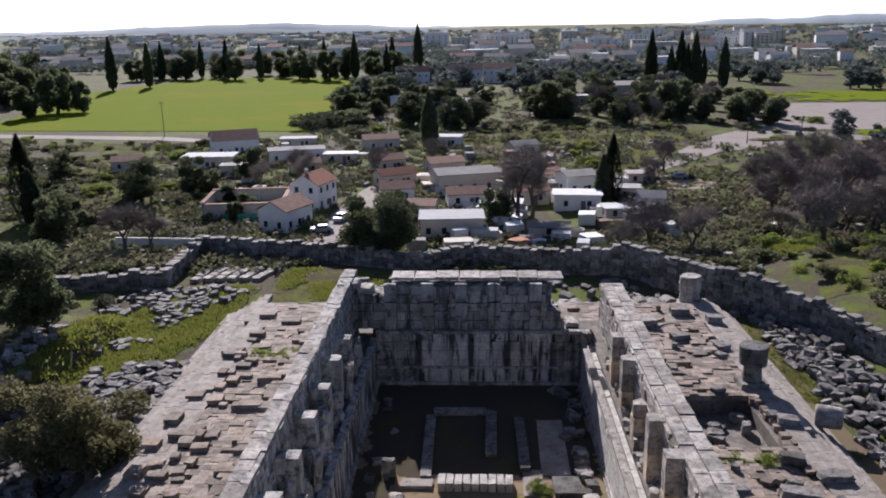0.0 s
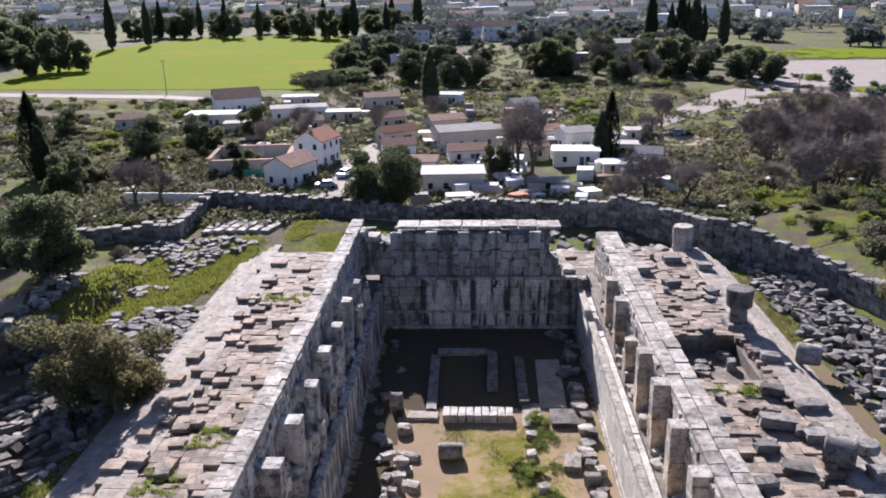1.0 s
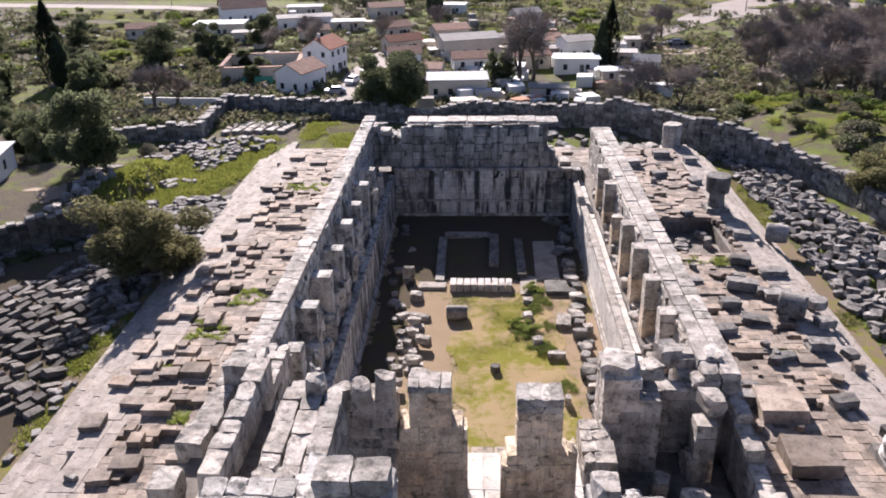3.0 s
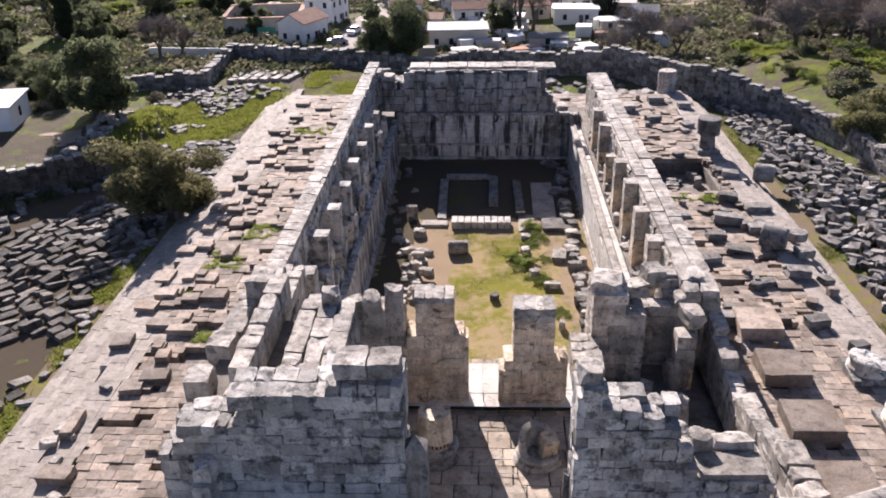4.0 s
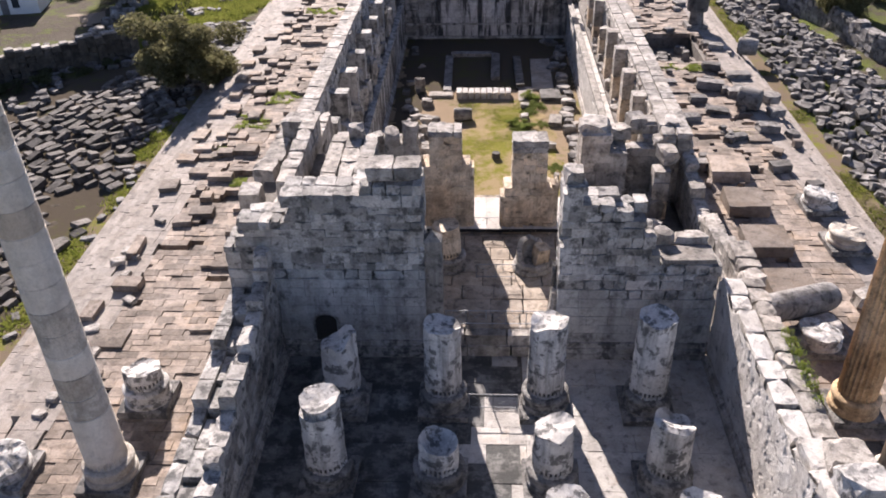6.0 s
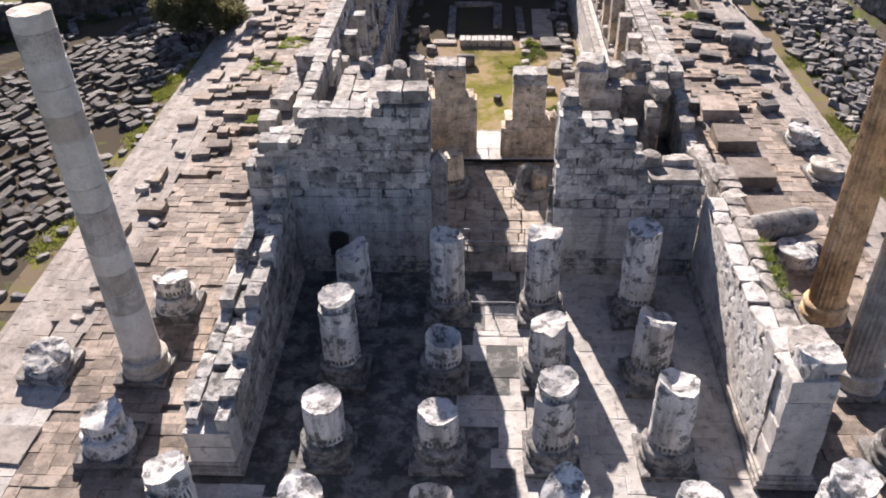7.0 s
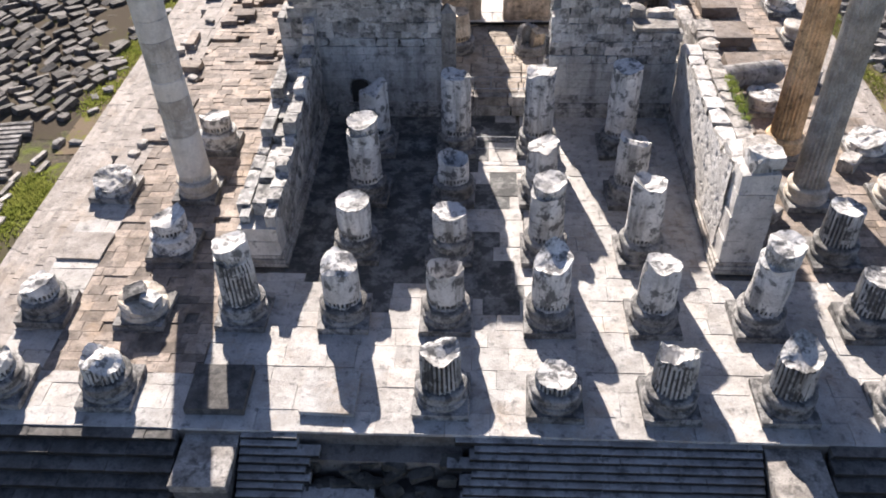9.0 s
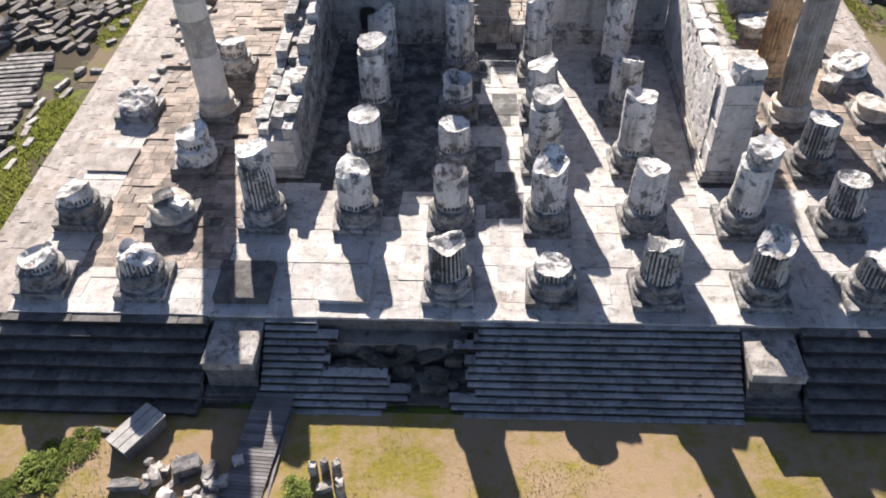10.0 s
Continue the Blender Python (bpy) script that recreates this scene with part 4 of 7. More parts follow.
def court_wall(name, sx, label, top, socle_top, material):
    x_in = 9.85 if sx > 0 else 10.6
    wall = tagged(link(name, box_mesh("core", COREDARK, min(sx * 11.0, sx * 14.1), max(sx * 11.0, sx * 14.1), 43.2, 96.5, -5.0, 0.4)), label, "wall", kind="structure")
    soup = Soup()
    lo, hi = sorted((sx * x_in, sx * 11.1))
    face_soup = Soup()
    courses(wall, 1, lo, hi, 41.5, 93.4, -4.3, lambda u: socle_top, (1.2, 2.2), (0.75, 0.95), material, face_soup, axis="y", parts=False, rag=0.0, jut=0.01, crisp=True)
    face_soup.put("socle_blocks", WHITEFACE if sx > 0 else BACKLOW, wall)
    lo, hi = sorted((sx * (12.1 if sx > 0 else 12.9), sx * 14.2))
    courses(wall, 1, lo, hi, 43.0, 97.0, 0.0, top, (0.8, 2.0), (0.5, 0.85), material, soup, axis="y", parts=False, rag=0.15, jut=0.06, style=2)
    for k in range(8, 17):
        y = k * S - 1.7
        z, h = socle_top, top(y) - socle_top + (R(-0.3, 0.2) if sx > 0 else R(-1.6, -0.8))
        if sx > 0 and k in (8, 14):
            h *= 0.72
        zz = z
        while zz < z + h - 0.3:
            d = min(R(0.9, 1.5), z + h - zz)
            block("pilaster_block", wall, material if sx < 0 or zz > 1.6 else TANBLOCK, sx * (11.75 if sx > 0 else 12.2), y + R(-0.03, 0.03), zz, 1.15 if sx > 0 else 1.5, 1.25, d - 0.012, R(-1, 1), rough=R(0, 1) < 0.12)
            zz += d
        for q in range(7):
            soup.block(sx * R(11.3, 12.2), y + R(0.9, 4.4), z, R(0.5, 1.1), R(0.4, 1.2), R(0.3, 0.9) if sx > 0 else R(0.6, 3.4), R(-30, 30), R(-8, 8), R(-8, 8), True)
    for z, out in ((-4.25, 0.3), (-4.0, 0.15)):
        a, b = sorted((sx * (x_in - out), sx * (x_in + 0.3)))
        link("foot_moulding", box_mesh("foot_moulding", material, a, b, 43.0, 93.0, z, z + 0.25), wall)
    a, b = sorted((sx * (x_in - 0.12), sx * (x_in + 0.5)))
    link("string_course", box_mesh("string_course", material, a, b, 43.0, 93.2, socle_top - 0.02, socle_top + 0.2), wall)
    y = 43.2
    while y < 96.5:
        d = R(0.9, 1.8)
        block("top_slab", wall, MARBLE, sx * (12.75 if sx > 0 else 13.25), y + d / 2, top(y) - 0.5, 0.95 if sx > 0 else 0.55, d - 0.02, 0.55 + R(-0.04, 0.06), R(-1.5, 1.5))
        block("top_slab", wall, MARBLE, sx * 13.8, y + d / 2 + 0.3, top(y) - 0.5, 1.05, d - 0.02, 0.55 + R(-0.06, 0.06), R(-1.5, 1.5))
        y += d
    soup.put("wall_blocks", material, wall)
    return wall


court_left = court_wall("wall_court_left", -1, "long court wall with worn pilasters, pale top", profile([(43, 6.6), (97, 6.2)]), 0.4, WALLSTONE)
court_right = court_wall("wall_court_right", 1, "long sunlit court wall with broken pilasters", profile([(43, 5.4), (60, 5.3), (97, 5.0)]), 0.3, MARBLE)
back = tagged(link("wall_court_back", box_mesh("core", COREDARK, -11.0, 11.0, 93.8, 96.3, -5.0, 1.2)), "high back wall of the court, black water stains", "wall", kind="structure")
soup = Soup()
courses(back, -1, -14.2, 12.2, 93.2, 96.8, 1.5, stepped([(-14.3, 5.6), (-12.0, 5.0), (-9.2, 6.4), (6.1, 3.0), (7.4, 1.6)]), (1.2, 2.4), (0.8, 1.0), BACKSTONE, soup)
courses(back, -1, -10.6, -6.4, 92.6, 93.8, -4.3, lambda u: 1.3, (1.3, 2.4), (0.93, 0.93), BACKSTONE, soup)
courses(back, -1, -6.4, 7.0, 92.6, 93.8, -4.3, lambda u: 1.3, (1.3, 2.4), (0.93, 0.93), BACKLOW, soup, rag=0.0, jut=0.01, crisp=True)
courses(back, -1, 7.0, 10.8, 92.6, 93.8, -4.3, lambda u: 1.3, (1.3, 2.4), (0.93, 0.93), BACKSTONE, soup)
for z, h, out in ((1.25, 0.3, 0.25), (-4.3, 0.4, 0.35), (-2.5, 0.25, 0.12)):
    link("string_course", box_mesh("string_course", WALLSTONE, -10.5, 9.7, 92.6 - out, 93.0, z, z + h), back)
for x in (-9.0, -5.3, -2.0, 1.2, 5.3):
    for z in (1.6, 3.0, 4.6):
        block("pilaster_block", back, BACKSTONE, x, 93.0, z, 1.2, 0.6, 1.4 if z < 4 else 1.75)
x = -9.0
while x < 5.6:
    w = R(1.2, 2.6)
    block("coping", back, MARBLE, x + w / 2, 95.0, 6.35, w - 0.03, 2.4, 0.3 + R(-0.05, 0.08), R(-1, 1))
    x += w
for x, z, h in ((-12.9, 5.4, 0.8), (-11.6, 5.0, 0.6), (-13.6, 5.2, 0.5), (7.2, 1.6, 0.8), (9.0, 1.5, 0.5)):
    block("coping", back, MARBLE, x, 94.6, z, 1.4, 2.0, h, R(-6, 6), rough=True)
soup.put("far_blocks", BACKSTONE, back)
link("socle_back", box_mesh("socle_back", COREDARK, -11.2, 12.4, 93.6, 96.6, -5.2, -0.2), back)
# landing wall towards the court, with the great stairs down
landing = tagged(link("court_stairs", box_mesh("stairs_bed", COREDARK, -4.6, 6.0, 39.6, 40.4, -5.0, 1.0)), "broad stone stairs down to the court", "stairs", kind="structure")
for s in range(20):
    link("stair", box_mesh("stair", PALE, -4.6, 6.0, 40.2 + 0.33 * s, 40.2 + 0.33 * (s + 1), -5.0, 1.15 - 0.27 * s), landing)
# raised white ledge between the piers
x = -5.2
while x < 4.8:
    w = min(R(1.5, 2.6), 4.85 - x)
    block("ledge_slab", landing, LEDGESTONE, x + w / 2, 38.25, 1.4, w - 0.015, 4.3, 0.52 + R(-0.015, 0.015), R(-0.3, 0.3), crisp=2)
    x += w

# two piers between hall and court
for x0, x1, lo, u0, u1, hi, label in ((-4.6, -1.45, 6.2, -4.1, -2.0, 9.1, "tall ruined pier of tan stone blocks between two openings"), (0.75, 4.05, 4.8, 1.25, 3.5, 8.3, "shorter ruined pier of tan stone blocks between two openings")):
    pier = thing("stone_pier", pose(0, 0, 0), label, "pier", "hall piers")
    z = 1.4
    while z < hi - 0.3:
        h = min(R(0.35, 0.85), hi - z)
        a, b = (x0, x1) if z < lo - 0.5 else (u0, u1)
        n = rng.choice((3, 4, 5)) if z < lo - 0.5 else rng.choice((2, 3, 4))
        cuts = [a] + sorted(a + (b - a) * (k + R(-0.15, 0.15)) / n for k in range(1, n)) + [b]
        for p, q in zip(cuts, cuts[1:]):
            block("block", pier, TANBLOCK if z < hi - 1.0 else MARBLE, (p + q) / 2, 37.1 + R(-0.06, 0.06), z, q - p + 0.03, 1.6, h + 0.02, R(-2, 2), rough=True if R(0, 1) < (0.06 if z < hi - 1.2 else 0.4) else 2)
        z += h
    for x, w, top_ in ((x0 - 0.02, 0.5, lo - 0.6), (x1 + 0.02, 0.45, lo + 0.3)):
        block("side_slab", pier, TANBLOCK, x, 37.0, 1.92, w, 1.2, top_ - 1.92, R(-2, 2), rough=2)


# ---- columns ----
def lathe(profile_pts, n, wobble=0.0, seed=0.0):
    v, f = [], []
    for k, (r, z) in enumerate(profile_pts):
        for i in range(n):
            a = 2 * math.pi * i / n
            rr = r * (1 + wobble * noise.noise((math.cos(a) * 1.5 + seed, math.sin(a) * 1.5, z * 1.2)))
            v.append((rr * math.cos(a), rr * math.sin(a), z))
    for k in range(len(profile_pts) - 1):
        for i in range(n):
            j = (i + 1) % n
            f.append((k * n + i, k * n + j, (k + 1) * n + j, (k + 1) * n + i))
    f.append(tuple(range(len(v) - n, len(v))))
    return v, f


def base_profile(z0):
    pts = [(1.28, z0)]
    for zc, r, d in ((0.16, 1.24, 0.15), (0.40, 1.14, 0.07), (0.56, 1.14, 0.07), (0.80, 1.2, 0.14)):
        for a in (-60, -20, 20, 60):
            pts.append((r - d * 0.5 + d * math.cos(radians(a)) * 0.7, z0 + zc + d * math.sin(radians(a))))
    pts.append((1.06, z0 + 0.98))
    return pts


BASE = base_profile(0.42)


def shaft_mesh(h, seed, fluted, jag, material, r0=0.98, r1=0.95, hollow=0.0, z0=1.38, tall=False):
    """A column shaft with its broken top: flutes all the way, or only their beginnings at the foot; worn flakes; drum joints."""
    flutes, per = 24, 4
    n = flutes * per
    joints = set()
    rings = [z0, z0 + 0.08, z0 + 0.3, z0 + 0.45, z0 + 0.55]
    z = z0 + 0.8
    while z < h:
        rings.append(z)
        if tall and len(rings) % 5 == 0:
            rings += [z + 0.02, z + 0.05, z + 0.07]
            joints |= {len(rings) - 3, len(rings) - 2}
        z += 0.35 if not tall else 0.6
        if not tall and len(rings) % 5 == 0:
            joints.add(len(rings))
    v, f = [], []
    tilt_a, tilt = seed * 2.1, jag * 0.35

    def top_at(x, y):
        return h + tilt * (x * math.cos(tilt_a) + y * math.sin(tilt_a)) + jag * 0.8 * noise.noise((x * 0.9 + seed, y * 0.9, seed * 3)) + 0.05 * noise.noise((x * 3, y * 3, seed))

    rings.append(None)
    for level, z in enumerate(rings):
        for i in range(n):
            a = 2 * math.pi * i / n
            c, s = math.cos(a), math.sin(a)
            lim = max(z0 + 0.5, top_at(c, s))
            zz = lim if z is None else min(z, lim)
            t = (zz - z0) / max(h - z0, 0.1)
            r = r0 + (r1 - r0) * t
            cut = abs(math.sin(math.pi * i / per)) ** 0.7
            keep = 1.0 if fluted else (1.0 if z0 + 0.07 < zz < z0 + 0.4 else 0.06)
            if level == len(rings) - 1 or t > 0.97:
                keep *= 0.35
            worn = max(0.0, noise.noise((c * 1.2 + seed * 5, s * 1.2, zz * 0.5 + seed)))
            r -= (0.13 if fluted else 0.17 if keep > 0.5 else 0.05) * cut * keep * (1 - min(1, worn * (0.7 if fluted else 1.4)))
            if not tall:
                r -= 0.09 * max(0, noise.noise((c * 2.2 + seed, s * 2.2, zz * 0.9 - seed)) + 0.15)
            r -= 0.16 * max(0, worn - 0.22) * (0 if tall else 1) + 0.02 * noise.noise((c * 6, s * 6, zz * 3 + seed))
            if not tall and t > 0.8:
                r -= 0.25 * (t - 0.8) * max(0, noise.noise((c * 2, s * 2, seed * 7)) + 0.3)
            if level in joints and z is not None:
                r -= 0.035
            v.append((r * c, r * s, zz))
    m = len(rings)
    dark_faces = []
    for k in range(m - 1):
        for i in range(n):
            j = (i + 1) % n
            # inner faces of the flutes and foot notches take a darker stone
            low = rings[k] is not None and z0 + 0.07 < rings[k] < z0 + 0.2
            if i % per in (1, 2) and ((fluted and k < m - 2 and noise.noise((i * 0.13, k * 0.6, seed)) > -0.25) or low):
                dark_faces.append(len(f))
            f.append((k * n + i, k * n + j, (k + 1) * n + j, (k + 1) * n + i))
    last = (m - 1) * n
    for q, frac in enumerate((0.7, 0.35)):
        start = len(v)
        for i in range(n):
            x, y, z = v[last + i]
            v.append((x * frac, y * frac, max(z0 + 0.3, top_at(x * frac, y * frac) - hollow * (1 - frac * 0.6))))
        prev = last if q == 0 else start - n
        for i in range(n):
            j = (i + 1) % n
            f.append((prev + i, prev + j, start + j, start + i))
    f.append(tuple(range(len(v) - n, len(v))))
    me = mesh_of("shaft", v, f, material)
    if tall and material is SHAFTGREY and not fluted:
        me.materials.append(SHAFTPALE)
        me.materials.append(SHAFTTAN)
        drum, tint = 0, random.Random(int(seed * 10))
        picks = [tint.choice((0, 1, 1, 2)) for _ in range(40)]
        for k in range(m - 1):
            drum += k in joints
            for i in range(n):
                me.polygons[k * n + i].material_index = picks[drum]
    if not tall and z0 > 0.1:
        me.materials.append(GROOVEDARK)
        for k in dark_faces:
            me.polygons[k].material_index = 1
    return me


GROOVEDARK = weathered("dark_flute_stone", (0.16, 0.155, 0.15), (0.12, 0.115, 0.11), (0.04, 0.04, 0.04))
bv, bf = lathe(BASE, 40, 0.03, 2.0)
BASES = {m.name: mesh_of("base", bv, bf, m, False) for m in (BASESTONE, GOLDEN, SHAFTGREY, COLUMN)}


def column(i, row, h, label, fluted=False, jag=0.3, material=COLUMN, lean=(0, 0), hollow=0.0, seed=None, cap=0.0):
    x, y = cx(i), row * S
    seed = (i * 1.37 + row * 2.71) if seed is None else seed
    col = thing("column", pose(x, y, 0, 0, 0, R(-1, 1)), label, "column", "temple columns")
    block("plinth", col, BASESTONE, 0, 0, 0.0, 2.72, 2.72, 0.43, R(-0.4, 0.4))
    link("base", BASES[material.name if material is not COLUMN or h < 1.6 else BASESTONE.name], col)
    if h > 1.6:
        tall = h > 12
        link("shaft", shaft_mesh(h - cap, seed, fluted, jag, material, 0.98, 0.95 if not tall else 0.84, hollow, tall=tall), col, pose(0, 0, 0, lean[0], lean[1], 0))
    if cap:
        link("broken_drum", shaft_mesh(cap, seed + 3, False, 0.25, material, 0.86, 0.93, 0.1, z0=0.0), col, pose(lean[1] * 0.1 + 0.08, 0.05, h - cap - 0.1, R(-4, 4), R(-4, 4), 40))
    return col


def broken_base(seed):
    """A base whose upper part has split away along a slanting break."""
    r = random.Random(seed)
    a, v = r.uniform(0, 6.28), []
    for x, y, z in bv:
        lim = 1.2 + 0.24 * (x * math.cos(a) + y * math.sin(a)) + 0.22 * noise.noise((x * 0.9 + seed, y * 0.9, seed)) + 0.1 * noise.noise((x * 3, y * 3, seed))
        v.append((x, y, max(0.43, min(z, lim))))
    n, m = 40, len(v)
    for q in (0.72, 0.42, 0.12):
        for x, y, z in v[m - n:m]:
            lim = 1.2 + 0.24 * q * (x * math.cos(a) + y * math.sin(a)) + 0.22 * noise.noise((x * q * 0.9 + seed, y * q * 0.9, seed)) + 0.12 * noise.noise((x * q * 3, y * q * 3, seed))
            v.append((x * q, y * q, max(0.43, min(1.42, lim))))
    f = list(bf[:-1]) + [(b + i, b + (i + 1) % n, b + n + (i + 1) % n, b + n + i) for b in range(m - n, m + 2 * n, n) for i in range(n)]
    f.append(tuple(range(len(v) - n, len(v))))
    return mesh_of("base", v, f, COLUMN if seed % 2 else SHAFTGREY)


plain, flut = "broken marble column with worn moulded base", "broken fluted marble column with moulded base"
COLUMNS = [
    (0, 0, 1.9, plain, 0, 0.7), (1, 0, 2.3, plain, 1, 0.8), (4, 0, 3.3, flut, 1, 0.7), (5, 0, 1.9, flut, 1, 0.2), (6, 0, 3.6, flut, 1, 1.5), (7, 0, 3.7, flut, 1, 0.7), (8, 0, 2.6, plain, 1, 0.6), (9, 0, 2.2, plain, 0, 0.6),
    (0, 1, 2.0, plain, 0, 0.8), (3, 1, 3.7, plain, 0, 0.7), (4, 1, 3.6, plain, 0, 0.5), (5, 1, 4.3, plain, 0, 0.7), (6, 1, 4.1, plain, 0, 0.35), (8, 1, 3.4, flut, 1, 0.15), (9, 1, 2.4, flut, 1, 0.4),
    (3, 2, 3.6, plain, 0, 0.15), (4, 2, 3.0, plain, 0, 0.15), (5, 2, 5.2, plain, 0, 0.3), (6, 2, 5.1, plain, 0, 0.5), (8, 2, 3.6, flut, 1, 0.15), (9, 2, 2.8, plain, 1, 0.5),
    (3, 3, 5.6, plain, 0, 0.3), (4, 3, 2.9, plain, 0, 0.4), (5, 3, 3.8, plain, 0, 0.5), (6, 3, 4.3, plain, 0, 0.9),
    (3, 4, 4.4, plain, 0, 0.8), (4, 4, 5.5, plain, 0, 0.5), (5, 4, 5.8, plain, 0, 0.4), (6, 4, 6.1, plain, 0, 0.3),
]
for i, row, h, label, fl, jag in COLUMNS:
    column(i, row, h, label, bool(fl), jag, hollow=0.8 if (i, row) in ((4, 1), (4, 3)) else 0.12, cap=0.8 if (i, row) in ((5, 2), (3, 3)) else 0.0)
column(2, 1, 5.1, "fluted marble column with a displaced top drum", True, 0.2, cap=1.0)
column(7, 1, 5.6, "leaning marble column with a broken top drum", False, 0.4, lean=(0, 2.0), cap=1.1)
column(1, 3, 19.8, "tall complete unfluted grey marble column", False, 0.0, SHAFTGREY, lean=(0, -1.3))
column(8, 3, 19.4, "tall complete fluted grey marble column", True, 0.0, SHAFTGREY)
column(8, 4, 19.4, "tall complete fluted golden marble column", True, 0.0, GOLDEN)
for i, row in ((0, 3), (9, 3), (8, 5), (9, 8), (9, 7), (9, 4)):
    for piece in column(i, row, 1.5, "low marble column base on its plinth, split on one side").children:
        if piece.name.startswith("base"):
            piece.data = broken_base(i * 3 + row)
for i, row, h in ((1, 1, 1.2), (1, 2, 2.3), (1, 4, 2.4)):
    c = column(i, row, 1.5, "shattered marble column base with a fallen drum piece")
    if row == 1:
        for piece in c.children:
            if piece.name.startswith("base"):
                piece.data = broken_base(12)
        block("drum_piece", c, BASESTONE, -0.3, 0.2, 0.9, 1.1, 0.9, 0.8, 25, 10, -8, rough=True)
        block("drum_piece", c, COLUMN, 0.5, -0.2, 0.9, 0.9, 0.8, 0.55, -20, -8, 10, rough=2)
        continue
    link("drum", shaft_mesh(h, i + row, False, 0.5, COLUMN, 1.0, 1.02, 0.1, z0=h - 0.9), c)
# bare plinths
for x, y, sx, sy, h, mat_ in ((cx(2), 0.05, 2.9, 2.75, 0.5, STEPSTONE), (cx(3), 0.05, 2.7, 2.6, 0.3, PALE), (cx(0), 2 * S, 2.6, 2.4, 0.14, EDGESTONE), (cx(8), 6 * S, 3.0, 3.0, 0.9, PAVING), (cx(8), 7 * S, 3.0, 3.0, 0.9, PAVING), (cx(8), 8 * S, 3.0, 3.0, 0.9, PAVING), (cx(8), 9 * S, 3.0, 2.9, 0.9, PAVING)):
    p = thing("column_plinth", pose(x, y, 0, 0, 0, R(-1.5, 1.5)), "bare square stone plinth without its column", "plinth", "bare plinths")
    block("slab", p, mat_, 0, 0, 0.0, sx, sy, h)
c = thing("column", pose(-2.9, 32.4, 1.45), "short broken tan column of the inner hall", "column", "hall columns")
link("base", BASES[BASESTONE.name], c, pose(0, 0, -0.42))
link("shaft", shaft_mesh(3.0, -3.0, False, 0.12, TANBLOCK, 0.96, 0.9, 0.1, z0=0.95), c)
c = thing("column", pose(2.5, 32.3, 1.45), "hollow broken column base with a stone piece inside", "column", "hall columns")
rv, rf = lathe([(1.25, 0.0), (1.3, 0.12), (1.22, 0.25), (1.12, 0.3), (1.16, 0.45), (1.08, 0.6), (0.8, 0.62), (0.72, 0.35)], 36, 0.05, 4.0)
link("base", mesh_of("base", rv, rf, MARBLE), c)
sv, sf = [], []
for k in range(25):
    t = radians(15 + 205 * k / 24)
    rim = 0.75 + 1.0 * math.sin(math.pi * min(1, k / 24 * 1.05)) ** 0.7 + 0.13 * noise.noise((k * 0.45, 2.0, 5.0))
    for rad, zz in ((1.05, 0.55), (1.0, rim), (0.66, rim - 0.12), (0.6, 0.4)):
        sv.append((rad * math.cos(t), rad * math.sin(t), zz))
    if k:
        i = 4 * k
        sf += [(i - 4 + q, i + q, i + (q + 1) % 4, i - 4 + (q + 1) % 4) for q in range(4)]
sf += [(0, 1, 2, 3), (99, 98, 97, 96)]
link("shell", mesh_of("shell", sv, sf, MARBLE), c)
block("stone_piece", c, TANBLOCK, 0.42, -0.1, 0.35, 0.85, 0.8, 1.35, 20, 8, 4, rough=2)
pedestal = thing("drum_pedestal", pose(23.6, 83.6, 0), "two dark column drums set on a low stone base", "column drum", "column drums")
block("plinth", pedestal, RUBBLE, 0, 0, 0.0, 2.4, 2.0, 0.45, 4)
for (lo_r, hi_r, za, zb, sd) in ((0.85, 0.75, 0.45, 1.9, 1.0), (1.15, 1.25, 1.9, 3.7, 2.0)):
    rv, rf = lathe([(lo_r * 0.9, za), (lo_r, za + 0.1), ((lo_r + hi_r) / 2, (za + zb) / 2), (hi_r, zb - 0.1), (hi_r * 0.93, zb), (0.3, zb + 0.02)], 26, 0.06, sd)
    link("drum", mesh_of("drum", rv, rf, RUBBLE), pedestal)


# ---- plants ----
def tube(v, f, a, b, ra, rb, n=6):
    d = (b - a).normalized()
    u = d.orthogonal().normalized()
    w = d.cross(u)
    s = len(v)
    for p, r in ((a, ra), (b, rb)):
        for k in range(n):
            t = 2 * math.pi * k / n
            v.append(p + (u * math.cos(t) + w * math.sin(t)) * r)
    for k in range(n):
        j = (k + 1) % n
        f.append((s + k, s + j, s + n + j, s + n + k))


def limbs(r, v, f, p, d, length, radius, depth, spread, tips, n=6):
    """A limb in two bent pieces, then its branches."""
    mid = p + d * length * 0.5 + Vector((r.uniform(-1, 1), r.uniform(-1, 1), r.uniform(-0.3, 0.6))) * length * 0.08
    end = mid + (d + Vector((r.uniform(-1, 1), r.uniform(-1, 1), r.uniform(-0.2, 0.5))) * 0.25).normalized() * length * 0.5
    tube(v, f, p, mid, radius, radius * 0.82, n)
    tube(v, f, mid, end, radius * 0.82, radius * 0.6, n)
    if depth == 0:
        tips.append(end)
        return
    for k in range(3 if depth > 1 else 4):
        a = 2 * math.pi * (k + r.random()) / 3
        side = Vector((math.cos(a), math.sin(a), 0))
        limbs(r, v, f, end if k else mid, (d * (1 - spread * 0.45) + side * spread + Vector((0, 0, 0.25))).normalized(), length * r.uniform(0.55, 0.8), radius * 0.55, depth - 1, spread, tips, max(3, n - 1))


